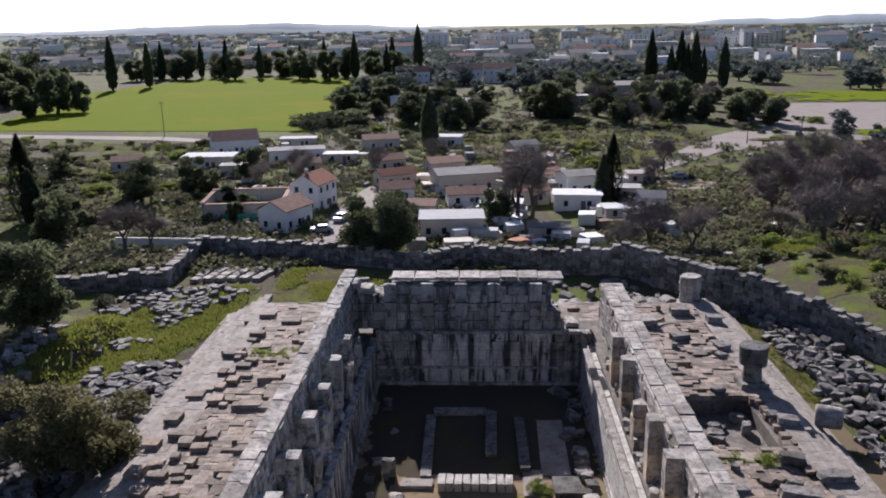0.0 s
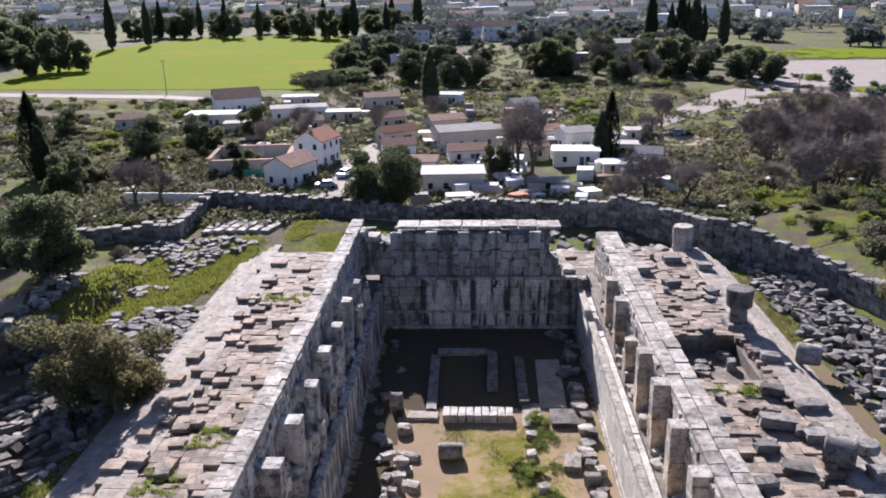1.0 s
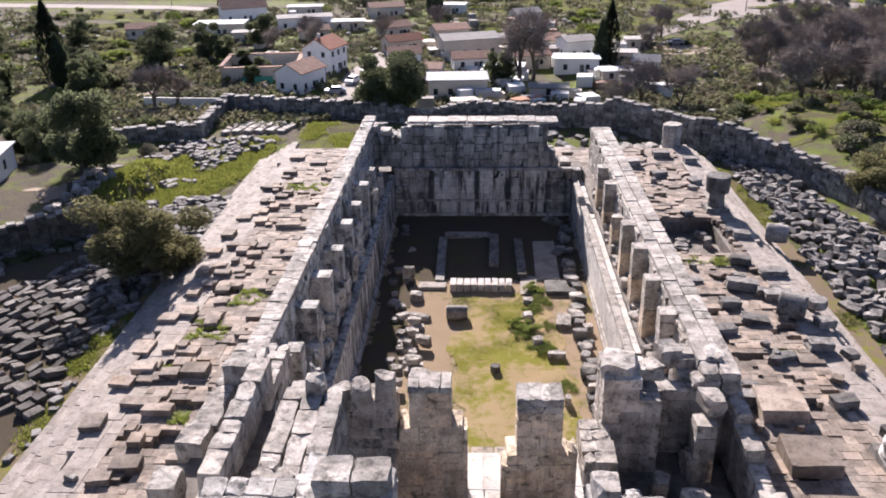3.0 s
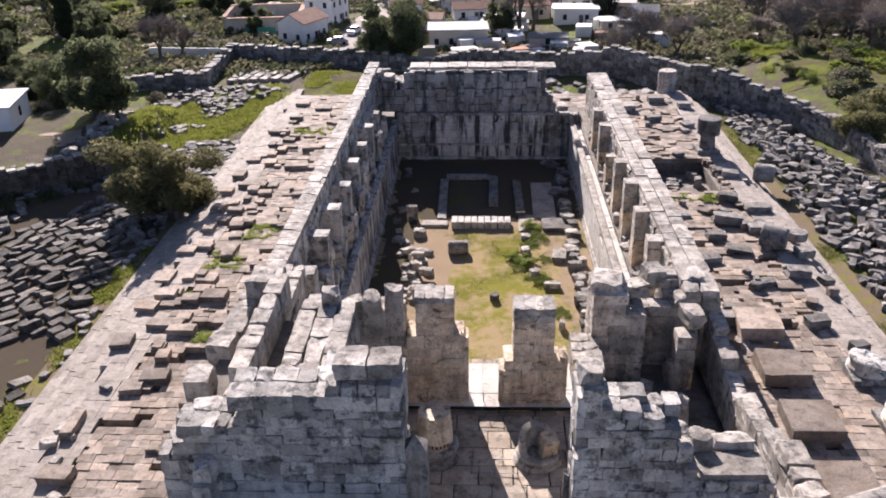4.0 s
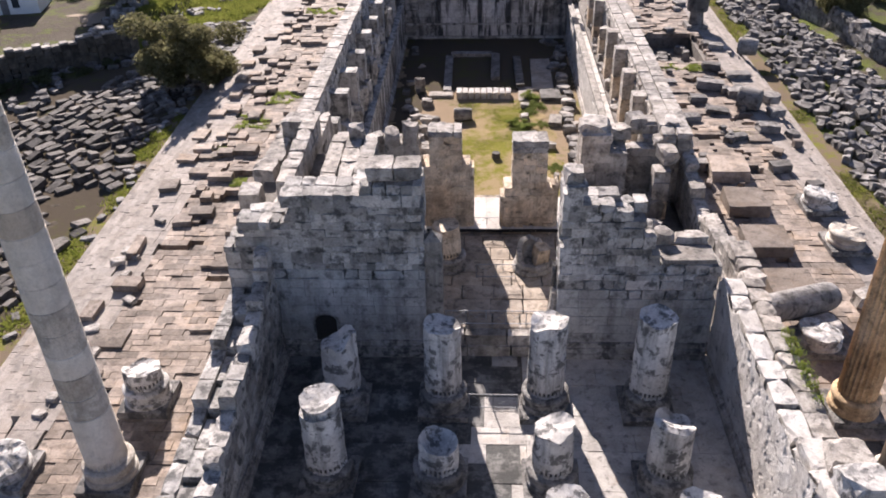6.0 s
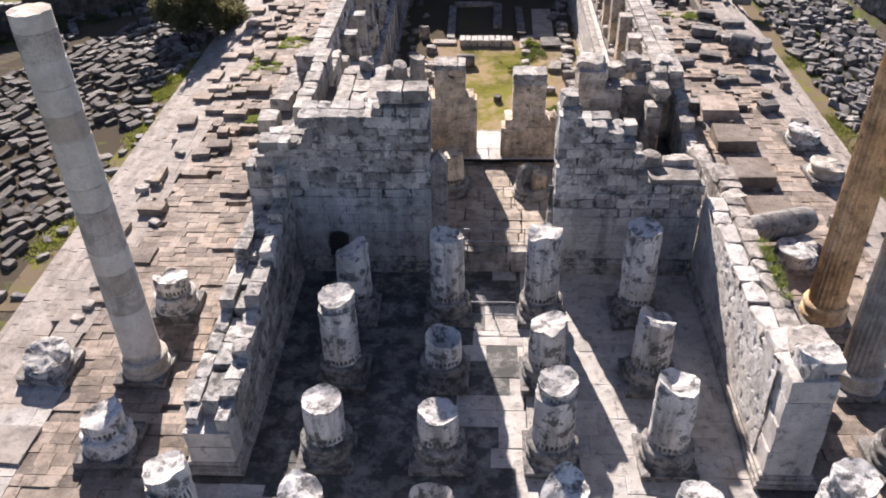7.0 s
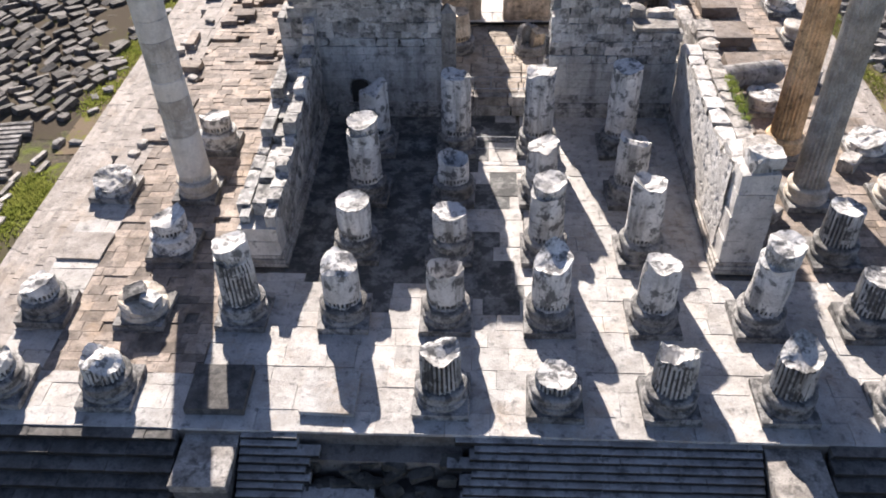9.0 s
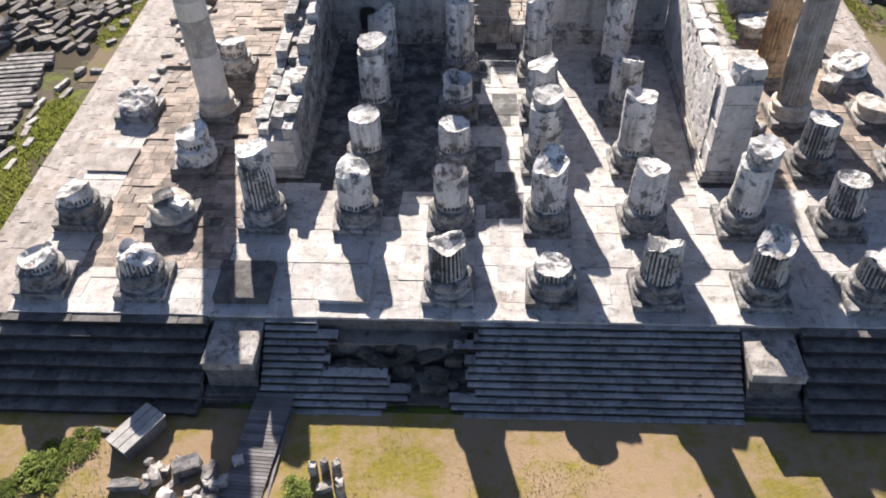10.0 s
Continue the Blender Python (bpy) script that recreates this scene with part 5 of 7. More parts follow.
def leaf_cloud(r, centres, size, leaf, count, flat=0.8):
    v, f = [], []
    for c, s in centres:
        for k in range(count):
            d = Vector((r.gauss(0, 1), r.gauss(0, 1), r.gauss(0, 1))).normalized() * (r.random() ** 0.4) * s
            d.z *= flat
            p = c + d
            a = Vector((r.gauss(0, 1), r.gauss(0, 1), r.gauss(0, 0.6))).normalized()
            b = a.orthogonal().normalized()
            q = leaf * r.uniform(0.6, 1.4)
            i = len(v)
            v += [p - a * q, p + b * q * 0.55, p + a * q, p - b * q * 0.55]
            f.append((i, i + 1, i + 2, i + 3))
    return v, f


def broad_tree(seed, material, depth=2, leaf=0.16, count=130, spread=0.75, low=0.0):
    """Unit tree of height about 1: trunk with limbs, crown of small leaves in clumps."""
    r = random.Random(seed)
    v, f, tips = [], [], []
    limbs(r, v, f, Vector((0, 0, 0)), Vector((r.uniform(-0.1, 0.1), r.uniform(-0.1, 0.1), 1)).normalized(), 0.34 - low, 0.045, depth, spread, tips)
    centres = [(t, r.uniform(0.10, 0.17)) for t in tips]
    for k in range(10):
        a = r.uniform(0, 6.28)
        centres.append((Vector((math.cos(a) * r.uniform(0.1, 0.32), math.sin(a) * r.uniform(0.1, 0.32), r.uniform(0.36 - low, 0.84))), r.uniform(0.12, 0.18)))
    for k in range(int(low * 60)):
        a = r.uniform(0, 6.28)
        centres.append((Vector((math.cos(a) * r.uniform(0.1, 0.3), math.sin(a) * r.uniform(0.1, 0.3), r.uniform(0.14, 0.5))), r.uniform(0.12, 0.17)))
    lv, lf = leaf_cloud(r, centres, 1, leaf * 0.2, count)
    return mesh_of("trunk", v, f, BARK), mesh_of("crown", lv, lf, material)


def cypress_tree(seed, material, count=2600, fat=0.15):
    r = random.Random(seed)
    v, f = [], []
    tube(v, f, Vector((0, 0, 0)), Vector((0, 0, 0.9)), 0.03, 0.006)
    lv, lf = [], []
    for k in range(count):
        t = r.random() ** 0.8
        rad = fat * (math.sin(math.pi * min(1, 0.12 + t * 0.9)) ** 0.7) * (1 - 0.55 * t) * (0.75 + 0.5 * noise.noise((t * 7, seed, k % 7)))
        a = r.uniform(0, 6.28)
        p = Vector((math.cos(a) * rad, math.sin(a) * rad, 0.06 + 0.94 * t)) * 1.0
        d = Vector((math.cos(a) * 0.3 + r.gauss(0, 0.2), math.sin(a) * 0.3 + r.gauss(0, 0.2), 1)).normalized()
        b = d.orthogonal().normalized()
        q = 0.03 * r.uniform(0.6, 1.5)
        i = len(lv)
        lv += [p - d * q, p + b * q * 0.5, p + d * q, p - b * q * 0.5]
        lf.append((i, i + 1, i + 2, i + 3))
    return mesh_of("trunk", v, f, BARK), mesh_of("crown", lv, lf, material)


def bare_tree(seed):
    r = random.Random(seed)
    v, f, tips = [], [], []
    limbs(r, v, f, Vector((0, 0, 0)), Vector((0, 0, 1)), 0.26, 0.028, 4, 0.62, tips, 5)
    tv, tf = [], []
    for t in tips:
        for k in range(12):
            d = Vector((r.gauss(0, 1), r.gauss(0, 1), r.gauss(0.5, 0.8))).normalized()
            tube(tv, tf, t, t + d * r.uniform(0.05, 0.17), 0.0032, 0.0012, 3)
    return mesh_of("trunk", v, f, BARK), mesh_of("branchwork", tv, tf, TWIG)


def bush_mesh(seed, material, count=150):
    r = random.Random(seed)
    cs = [(Vector((r.gauss(0, 0.28), r.gauss(0, 0.28), r.uniform(0.12, 0.5))), r.uniform(0.16, 0.3)) for _ in range(12)]
    v, f = leaf_cloud(r, cs, 1, 0.05, count, 0.75)
    sv, sf = [], []
    for k in range(5):
        a = 1.256 * k
        tube(sv, sf, Vector((0, 0, -0.1)), Vector((math.cos(a) * 0.3, math.sin(a) * 0.3, 0.45)), 0.015, 0.006, 4)
    return mesh_of("stem", sv, sf, BARK), mesh_of("leaves", v, f, material)


OLIVES = [broad_tree(k, OLIVE, 2, 0.075, 1000, 0.8, 0.1) for k in (1, 2, 3)]
NEARDARKS = [broad_tree(k, DARKLEAF, 2, 0.085, 900, 0.6, 0.18) for k in (4, 5, 6)]
DARKS = [broad_tree(k, DARKLEAF, 2, 0.17, 260, 0.6, 0.18) for k in (4, 5, 6)]
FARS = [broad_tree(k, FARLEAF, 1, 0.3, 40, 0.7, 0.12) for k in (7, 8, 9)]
CYPS = [cypress_tree(k, CYPRESS, 2600, 0.16) for k in (1, 2)]
BARES = [bare_tree(k) for k in (11, 12, 13)]
BUSHES = [bush_mesh(k, SCRUB) for k in (21, 22, 23)]
DARKBUSH = [bush_mesh(k, DARKLEAF) for k in (27, 28, 29)]
GREENBUSH = [bush_mesh(k, WEED) for k in (24, 25)]


def plant(name, kinds, x, y, h, wide, label, category, group="", parts=("trunk", "crown"), z=None, pick=None):
    t, c = kinds[pick if pick is not None else rng.randrange(len(kinds))]
    ob = thing(name, pose(x, y, (gz(x, y) if z is None else z) - 0.05, 0, 0, R(0, 360)) @ Matrix.Diagonal((h * wide, h * wide, h, 1)), label, category, group)
    link(parts[0], t, ob)
    link(parts[1], c, ob)
    return ob


plant("olive_tree", OLIVES, -30.3, 71.5, 9.5, 1.2, "grey-green olive tree beside the temple steps", "tree", pick=0)
plant("olive_tree", OLIVES, -33.8, 73.0, 9.0, 1.25, "grey-green olive tree with several stems", "tree", pick=1)
plant("evergreen_tree", NEARDARKS, -47.8, 95.0, 11.0, 1.15, "dense dark evergreen tree on the terrace", "tree", pick=0)
plant("evergreen_tree", NEARDARKS, -57.5, 104.0, 7.5, 1.0, "dark evergreen tree behind the white house", "tree", pick=1)
plant("evergreen_tree", NEARDARKS, -63.0, 110.0, 8.0, 1.0, "dark evergreen tree on the terrace", "tree", pick=2)
plant("evergreen_tree", NEARDARKS, -13.5, 134.0, 12.0, 1.05, "broad dark evergreen tree behind the temple", "tree", pick=1)
plant("evergreen_tree", NEARDARKS, -17.0, 135.0, 11.5, 1.05, "broad dark evergreen tree behind the temple", "tree", pick=2)
plant("olive_tree", OLIVES, 42.5, 90.0, 8.0, 1.1, "olive tree beside the enclosure wall", "tree", pick=2)
plant("olive_tree", OLIVES, -56.0, 57.0, 6.0, 1.1, "small olive tree among stone rows", "tree", pick=2)
plant("young_tree", BARES, -42.0, 35.0, 7.0, 0.6, "thin bare young tree among stone rows", "tree", parts=("trunk", "branchwork"), pick=0)
for x, y, h, w in ((-89, 171, 17, 1.5), (-86, 168, 11, 1.6), (27.2, 186, 14, 1.4), (25.0, 184, 10, 1.4), (-15, 262, 17, 1.3)):
    plant("cypress_tree", CYPS, x, y, h, w, "tall dark cypress tree", "tree", "cypresses")
for x, y, h in ((-74, 152, 10), (-78, 165, 9), (-95, 160, 11), (-100, 150, 12), (-92, 140, 11), (-80, 128, 11), (-86, 118, 12), (-60.5, 196, 7), (-53, 186, 5), (-47, 178, 5), (-48, 172, 4.5), (-66, 200, 9), (-56, 212, 9), (3, 168, 8), (-73, 188, 10), (-120, 200, 10), (-104, 215, 8)):
    plant("evergreen_tree", DARKS, x, y, h, R(0.9, 1.2), "dark evergreen tree among village gardens", "tree", "village trees")
for x, y, h, w in ((-58, 144, 12, 1.1), (-55, 147, 9, 1.1), (7, 168, 19, 1.0), (10, 173, 17, 1.0), (27, 146, 12, 1.3), (33, 142, 11, 1.2), (22, 140, 8, 1.3), (58, 178, 16, 1.0), (63, 170, 15, 1.0), (70, 176, 17, 1.0), (76, 186, 16, 1.0), (66, 194, 16, 1.0), (84, 174, 15, 1), (72, 160, 14, 1.1), (80, 152, 14, 1.1), (66, 144, 12, 1.1), (90, 160, 14, 1.1), (60, 130, 10, 1.2), (-50, 200, 9, 1.2), (-40, 205, 11, 1.2), (-45, 215, 10, 1.2), (45, 220, 12, 1), (-25, 215, 10, 1), (-12, 230, 10, 1), (38, 200, 9, 1)):
    plant("bare_tree", BARES, x, y, h, w, "leafless winter tree with many fine twigs", "tree", "bare trees", ("trunk", "branchwork"))
for k in range(60):
    x, y = (R(48, 112), R(120, 215)) if k < 40 else (R(-20, 40), R(205, 300))
    if not (30 < x < 56 and 195 < y) and not (x < 56 and y > 150):
        plant("bare_tree", BARES, x, y, R(8, 15), R(1.0, 1.4), "leafless winter tree with many fine twigs", "tree", "bare trees", ("trunk", "branchwork"))
for k in range(380):
    x, y = R(-150, 120), R(128, 330)
    if -60 < x < 20 and 140 < y < 185 or x < -60 and y > 285 or (-50 < x < -22 and y < 250) or (30 < x < 90 and 215 < y < 300) or abs(x + 14.7 - 0) < 9 and y < 150:
        continue
    plant("bush", rng.choice((BUSHES, BUSHES, DARKBUSH, GREENBUSH)), x, y, R(1.2, 4), R(1.0, 1.6), "low scrubby bush on rough ground", "bush", "scrub", ("stem", "leaves"))
for x, y, h in ((46, 106, 3), (49, 112, 3.5), (44, 118, 2.5), (52, 120, 3), (35, 128, 2.5), (40, 132, 3), (55, 104, 4), (50, 95, 3.5), (47, 82, 3)):
    plant("bush", BUSHES, x, y, h, 1.4, "dry brown bush outside the enclosure wall", "bush", "scrub", ("stem", "leaves"))


def scatter(name, label, spots, blade, material, per=26, parent=None, spread=0.5):
    """Grass and weeds: short upright blades in clumps."""
    r = random.Random(len(spots))
    v, f = [], []
    for x, y, z in spots:
        for k in range(per):
            p = Vector((x + r.gauss(0, spread), y + r.gauss(0, spread), z - 0.02))
            d = Vector((r.gauss(0, 0.5), r.gauss(0, 0.5), 1)).normalized() * blade * r.uniform(0.5, 1.3)
            b = d.orthogonal().normalized() * blade * 0.22
            i = len(v)
            v += [p - b, p + b, p + d]
            f.append((i, i + 1, i + 2))
    return tagged(link(name, mesh_of(name, v, f, material), parent), label, "grass", kind="stuff")


def spots_in(x0, x1, y0, y1, n, cut=0.0, z=None, s=0.12):
    out = []
    while len(out) < n:
        x, y = R(x0, x1), R(y0, y1)
        if noise.noise((x * s, y * s, 4.4)) > cut:
            out.append((x, y, gz(x, y) if z is None else z))
    return out


for k in range(46):
    x, y = R(40, 66), R(100, 150)
    if x > 42 + max(0, 112 - y) * 0.2:
        plant("bush", rng.choice((BUSHES, GREENBUSH, BUSHES)), x, y, R(1.0, 3.0), R(1.0, 1.7), "straggling bush outside the enclosure wall", "bush", "scrub", ("stem", "leaves"))
# low scrub and pale stones over the rough ground behind the enclosure
low_scrub, pale_bits, gv, gf = Soup(), Soup(), *leaf_cloud(random.Random(9), [(Vector((rng.gauss(0, 0.5), rng.gauss(0, 0.5), R(0.1, 0.5))), R(0.3, 0.6)) for _ in range(5)], 1, 0.2, 14, 0.7)
for k in range(7600):
    y = 126 + 330 * R(0, 1) ** 1.5
    x = R(-0.62, 0.6) * (y + 10)
    if x < -58 and y > 284 or (-30 < x < -21 and 150 < y < 200) or noise.noise((x * 0.03, y * 0.03, 8.0)) < -0.3 or (70 < x and y > 262) or math.hypot(x - 52, y - 132) < 16:
        continue
    sc = R(0.6, 2.2)
    low_scrub.add(gv, gf, pose(x, y, gz(x, y), 0, 0, R(0, 360)) @ Matrix.Diagonal((sc, sc, sc * R(0.5, 1.2), 1)))
    if k % 5 == 0:
        pale_bits.block(x + 1.5, y, gz(x, y), R(0.5, 2.0), R(0.4, 1.6), R(0.2, 0.9), R(0, 180), 0, 0, True)
tagged(link("low_scrub", low_scrub.mesh("low_scrub", SCRUB)), "low brown-green winter scrub over rough ground", "scrub", kind="stuff")
tagged(link("pale_stones", pale_bits.mesh("pale_stones", GREYROOF)), "pale stones scattered over the rough ground", "stones", kind="stuff")

# lush grass patches on the ground round the temple
drape("grass_patch", LUSH, ([(-44, 84), (-44, 104), (-40, 119)], [(-30, 84), (-30, 104), (-29, 119)]), 0.05, "lush green grass beside the temple", "grass")
drape("grass_patch", LUSH, ([(-28, 112), (-26, 122), (-24, 131)], [(-4, 110), (-5, 118), (-9, 125)]), 0.05, "lush green grass behind the temple", "grass")
drape("grass_patch", LUSH, ([(40, 112), (42, 124), (48, 150)], [(60, 104), (62, 124), (66, 150)]), 0.06, "bright grass outside the enclosure wall", "grass")
for gx, gy, gw, gd in ((-88, 192, 16, 9), (-62, 184, 12, 7), (-112, 272, 30, 10), (27, 226, 10, 8), (64, 288, 14, 12), (56, 216, 8, 10), (46, 152, 9, 8), (-72, 206, 10, 6), (-2, 246, 10, 8)):
    drape("grass_patch", LUSH, ([(gx - gw, gy - gd), (gx - gw * 1.1, gy), (gx - gw, gy + gd)], [(gx + gw, gy - gd), (gx + gw * 0.9, gy), (gx + gw, gy + gd)]), 0.07, "bright winter grass between the village gardens", "grass", ragged=0.45)
drape("grass_strip", LUSH, ([(-33.4, -4), (-33.0, 10), (-32.2, 27)], [(-30.3, -4), (-30.3, 10), (-30.3, 27)]), 0.05, "narrow strip of green grass along the steps", "grass", ragged=0.6)
drape("grass_strip", STRIPEARTH, ([(29.0, 0), (29.0, 50), (29.0, 104)], [(31.2, 0), (30.9, 50), (30.7, 104)]), 0.05, "narrow strip of thin grass and earth along the steps", "grass", ragged=0)
drape("dry_strip", STRIPEARTH, ([(-32.2, 24), (-32.0, 50), (-31.6, 72)], [(-30.3, 24), (-30.3, 50), (-30.3, 72)]), 0.05, "narrow strip of dry earth along the steps", "earth", ragged=0)
drape("front_ground", FRONTGRASS, ([(-60, -25), (-60, -15), (-60, -5.9)], [(60, -25), (60, -15), (60, -5.9)]), 0.03, "dry sandy ground with yellow-green grass before the stairs", "ground")
scatter("grass", "green grass blades on the ground", spots_in(-44, -30, 84, 119, 900), 0.45, GRASSBLADE)
scatter("grass", "green grass blades on the ground", spots_in(-27, -6, 110, 128, 500), 0.45, GRASSBLADE)
scatter("grass", "green grass blades on the ground", spots_in(-33.0, -30.4, -3, 28, 300, -0.2), 0.3, GRASSBLADE)
scatter("grass", "green grass blades on the ground", spots_in(-32.2, -30.4, 24, 76, 200, 0.12, None, 0.3), 0.3, GRASSBLADE)
for k in range(34):
    x, y = R(-32.4, -30.5), R(24, 74)
    tagged(link("stone_block", block_mesh(RUBBLE, True), None, box_pose(x, y, gz(x, y) - 0.03, R(0.4, 0.9), R(0.4, 1.1), R(0.2, 0.5), R(0, 180))), "grey broken stone on the earth beside the steps", "stone block", "loose stones")
scatter("grass", "green grass blades on the ground", spots_in(29.3, 31, 4, 104, 320, -0.1), 0.3, GRASSBLADE)
scatter("grass", "green grass blades on the ground", spots_in(42, 62, 104, 148, 600), 0.5, GRASSBLADE)
scatter("grass", "yellow-green grass blades before the stairs", spots_in(-30, 20, -13, -6.6, 260, 0.15, None, 0.3), 0.12, GRASSBLADE)
scatter("grass", "short grass blades on the court floor", spots_in(-3, 6, 49, 72, 420, 0.05, -4.2, 0.25), 0.14, GRASSBLADE)
for x, y, sx, sy in ((-19.8, 63.2, 1.3, 1.4), (-21.5, 57.5, 1.3, 1.6), (-19.5, 46.0, 0.9, 0.5), (-20.4, 90.5, 2.2, 1.2), (17.8, 70.9, 1.6, 0.7), (20.9, 70.6, 1.0, 0.8), (21.6, 55.0, 1.1, 0.8), (14.0, 18.5, 0.1, 2.5), (-22, 52, 1.2, 0.7)):
    scatter("grass", "small green tuft between paving stones", [(x + R(-sx, sx), y + R(-sy, sy), 0.0 if x != 14.0 else 5.6) for _ in range(26)], 0.22, WEED, 22, None, 0.15)

# ---- enclosure wall round the excavation ----
ENCLOSURE = [(-62, 116.5, -0.8), (-42.3, 119.5, -0.7), (-43.2, 138, -0.9), (-23, 133.5, -0.6), (-9, 126.5, -0.5), (-2, 130, 0.0), (10.4, 125.5, 0.4), (19.5, 123.8, 1.6), (25, 117, 1.4), (31.8, 110, 1.6), (38.2, 100.5, 0.6), (41.0, 91, 0.4), (42.5, 80, 0.2), (46, 70, 0.0)]
enclosure = tagged(link("wall_enclosure", None, None), "old dry-stone enclosure wall of dark weathered stones", "wall", kind="structure")
wallsoup = Soup()
for (xa, ya, za), (xb, yb, zb) in zip(ENCLOSURE, ENCLOSURE[1:]):
    n = math.hypot(xb - xa, yb - ya)
    ang = math.degrees(math.atan2(yb - ya, xb - xa))
    u = 0.0
    while u < n:
        w = R(0.8, 1.6)
        t = min(1, (u + w / 2) / n)
        x, y, top = xa + (xb - xa) * t, ya + (yb - ya) * t, za + (zb - za) * t
        low = min(gz(x, y), gz(x - 1, y - 2)) - 0.3
        z = low
        while z < top - 0.35:
            h = R(0.45, 0.7)
            wallsoup.block(x + R(-0.06, 0.06), y + R(-0.06, 0.06), z, w, 1.2, h + 0.03, ang + R(-3, 3), 0, 0, R(0, 1) < 0.4)
            z += h
        block("coping_stone", enclosure, RUBBLE, x, y, z - 0.02, w * 0.97, 1.3, R(0.2, 0.5), ang + R(-5, 5), rough=True)
        u += w
wallsoup.put("wall_stones", RUBBLE, enclosure)
retain = tagged(link("wall_terrace", None, None), "dark terrace retaining wall of rough stones", "wall", kind="structure")
wallsoup = Soup()
for k in range(34):
    x = -41.6 - k * 0.76
    y = 81.9 - k * 0.55
    z = -3.4
    top = 0.75 - 0.01 * k
    while z < top - 0.3:
        h = R(0.45, 0.7)
        wallsoup.block(x, y + R(-0.05, 0.05), z, 0.95, 1.1, h + 0.02, 36.0 + R(-2, 2), 0, 0, R(0, 1) < 0.4)
        z += h
    block("coping_stone", retain, MARBLE, x, y, z, 0.88, 0.9, 0.22, 36.0 + R(-3, 3))
wallsoup.put("wall_stones", TERRACE, retain)

# ---- loose stones ----
stone_label = "weathered squared stone block lying on the ground"


def stone(x, y, z, sx, sy, sz, rz=0, material=RUBBLE, rough=True, label=stone_label, group="loose stones", rx=0, ry=0, name="stone_block"):
    ob = link(name, block_mesh(material, rough), None, box_pose(x, y, z - 0.04, sx, sy, sz, rz, rx, ry))
    return tagged(ob, label, "stone block", group)


rest = Soup()
drape("dark_earth", DARKEARTH, ([(-62, 26), (-58, 50), (-47, 72), (-42, 82)], [(-31.4, 26), (-31.2, 50), (-31.0, 72), (-30.5, 82)]), 0.02, "dark bare earth under the rows of stones", "earth", ragged=0)
along, across = Vector((0.53, 0.85)), Vector((0.85, -0.53))
for row in range(-34, 30):
    u = R(-1, 0) - 60
    while u < 60:
        ln = R(0.8, 2.2)
        p = Vector((-40, 52)) + along * (u + ln / 2) + across * (row * 1.12 + R(-0.14, 0.14))
        u += ln + R(0.05, 0.35)
        x, y = p
        low, left = (28.5 if x < -33 else 34.0), -46.0 + (y - 67.4) * 0.637
        if not (max(left, -62) < x < -32.0 + 0.6 * noise.noise((y * 0.3, 1, 1)) and low < y < 82) or noise.noise((x * 0.16, y * 0.16, 7.0)) < -0.4 or R(0, 1) < 0.06:
            continue
        args = (x, y, gz(x, y) - 0.05, R(0.5, 0.95), ln * R(0.8, 0.97), R(0.25, 0.65), -32 + R(-10, 10), R(-16, 16), R(-16, 16))
        if x > -43 and y < 46:
            stone(*args[:6], args[6], ROWSTONE, R(0, 1) < 0.3, "dark squared stone block in a row", "stone rows", args[7], args[8], "row_stone")
        else:
            rest.block(*args, R(0, 1) < 0.3)
tagged(link("row_stones", rest.mesh("row_stones", ROWSTONE)), "rows of dark squared stone blocks on bare earth", "stones", kind="stuff")
rest = Soup()
for k in range(170):
    x, y = R(-50, -31.5), R(66, 88)
    if noise.noise((x * 0.15, y * 0.15, 2.0)) > -0.05 and not (x < -44 and y > 80):
        rest.block(x, y, gz(x, y) - 0.1, R(0.6, 1.5), R(0.5, 1.2), R(0.4, 0.9), R(0, 180), R(-8, 8), R(-8, 8), True)
for k in range(720):
    x, y = (R(-42, -29.2), R(84, 118)) if k < 300 else (R(-39, -29.4), R(80, 93)) if k < 560 else (R(-46, -34), R(108, 119))
    if noise.noise((x * 0.2, y * 0.2, 12.0)) > (0.12 if k < 300 else -0.12):
        rest.block(x, y, gz(x, y) - 0.1, R(0.6, 1.6), R(0.5, 1.2), R(0.4, 0.9), R(0, 180), R(-8, 8), R(-8, 8), True)
tagged(link("loose_rubble", rest.mesh("loose_rubble", RUBBLE)), "field of dark weathered rubble stones", "rubble", kind="stuff")
for row in range(6):
    for k in range(7):
        x, y = -39.0 + row * 1.7 + k * 0.35, 122.5 + k * 1.55
        stone(x, y, gz(x, y), 1.2, 1.35, 0.6, -12 + R(-3, 3), MARBLE, False, "pale squared block laid out in rows", "sorted blocks")
for k in range(22):
    y = 14.5 + k * 0.62
    x = -36.0 - 0.3 * k / 5
    stone(x + R(-0.3, 0.3), y, gz(x, y), R(3.2, 4.6), 0.38, 0.4, 8 + R(-1.5, 1.5), RUBBLE, False, "long narrow marble slab laid in a row", "long slabs", name="stone_slab")
for k in range(16):
    x, y = -33.0 + R(-0.8, 0.8), 4 + k * 1.3
    stone(x, y, gz(x, y), R(0.3, 0.5), R(0.9, 1.6), 0.3, R(-25, 5), MARBLE, False, "small pale marble piece on the grass", "small slabs", name="stone_slab")
rest = Soup()
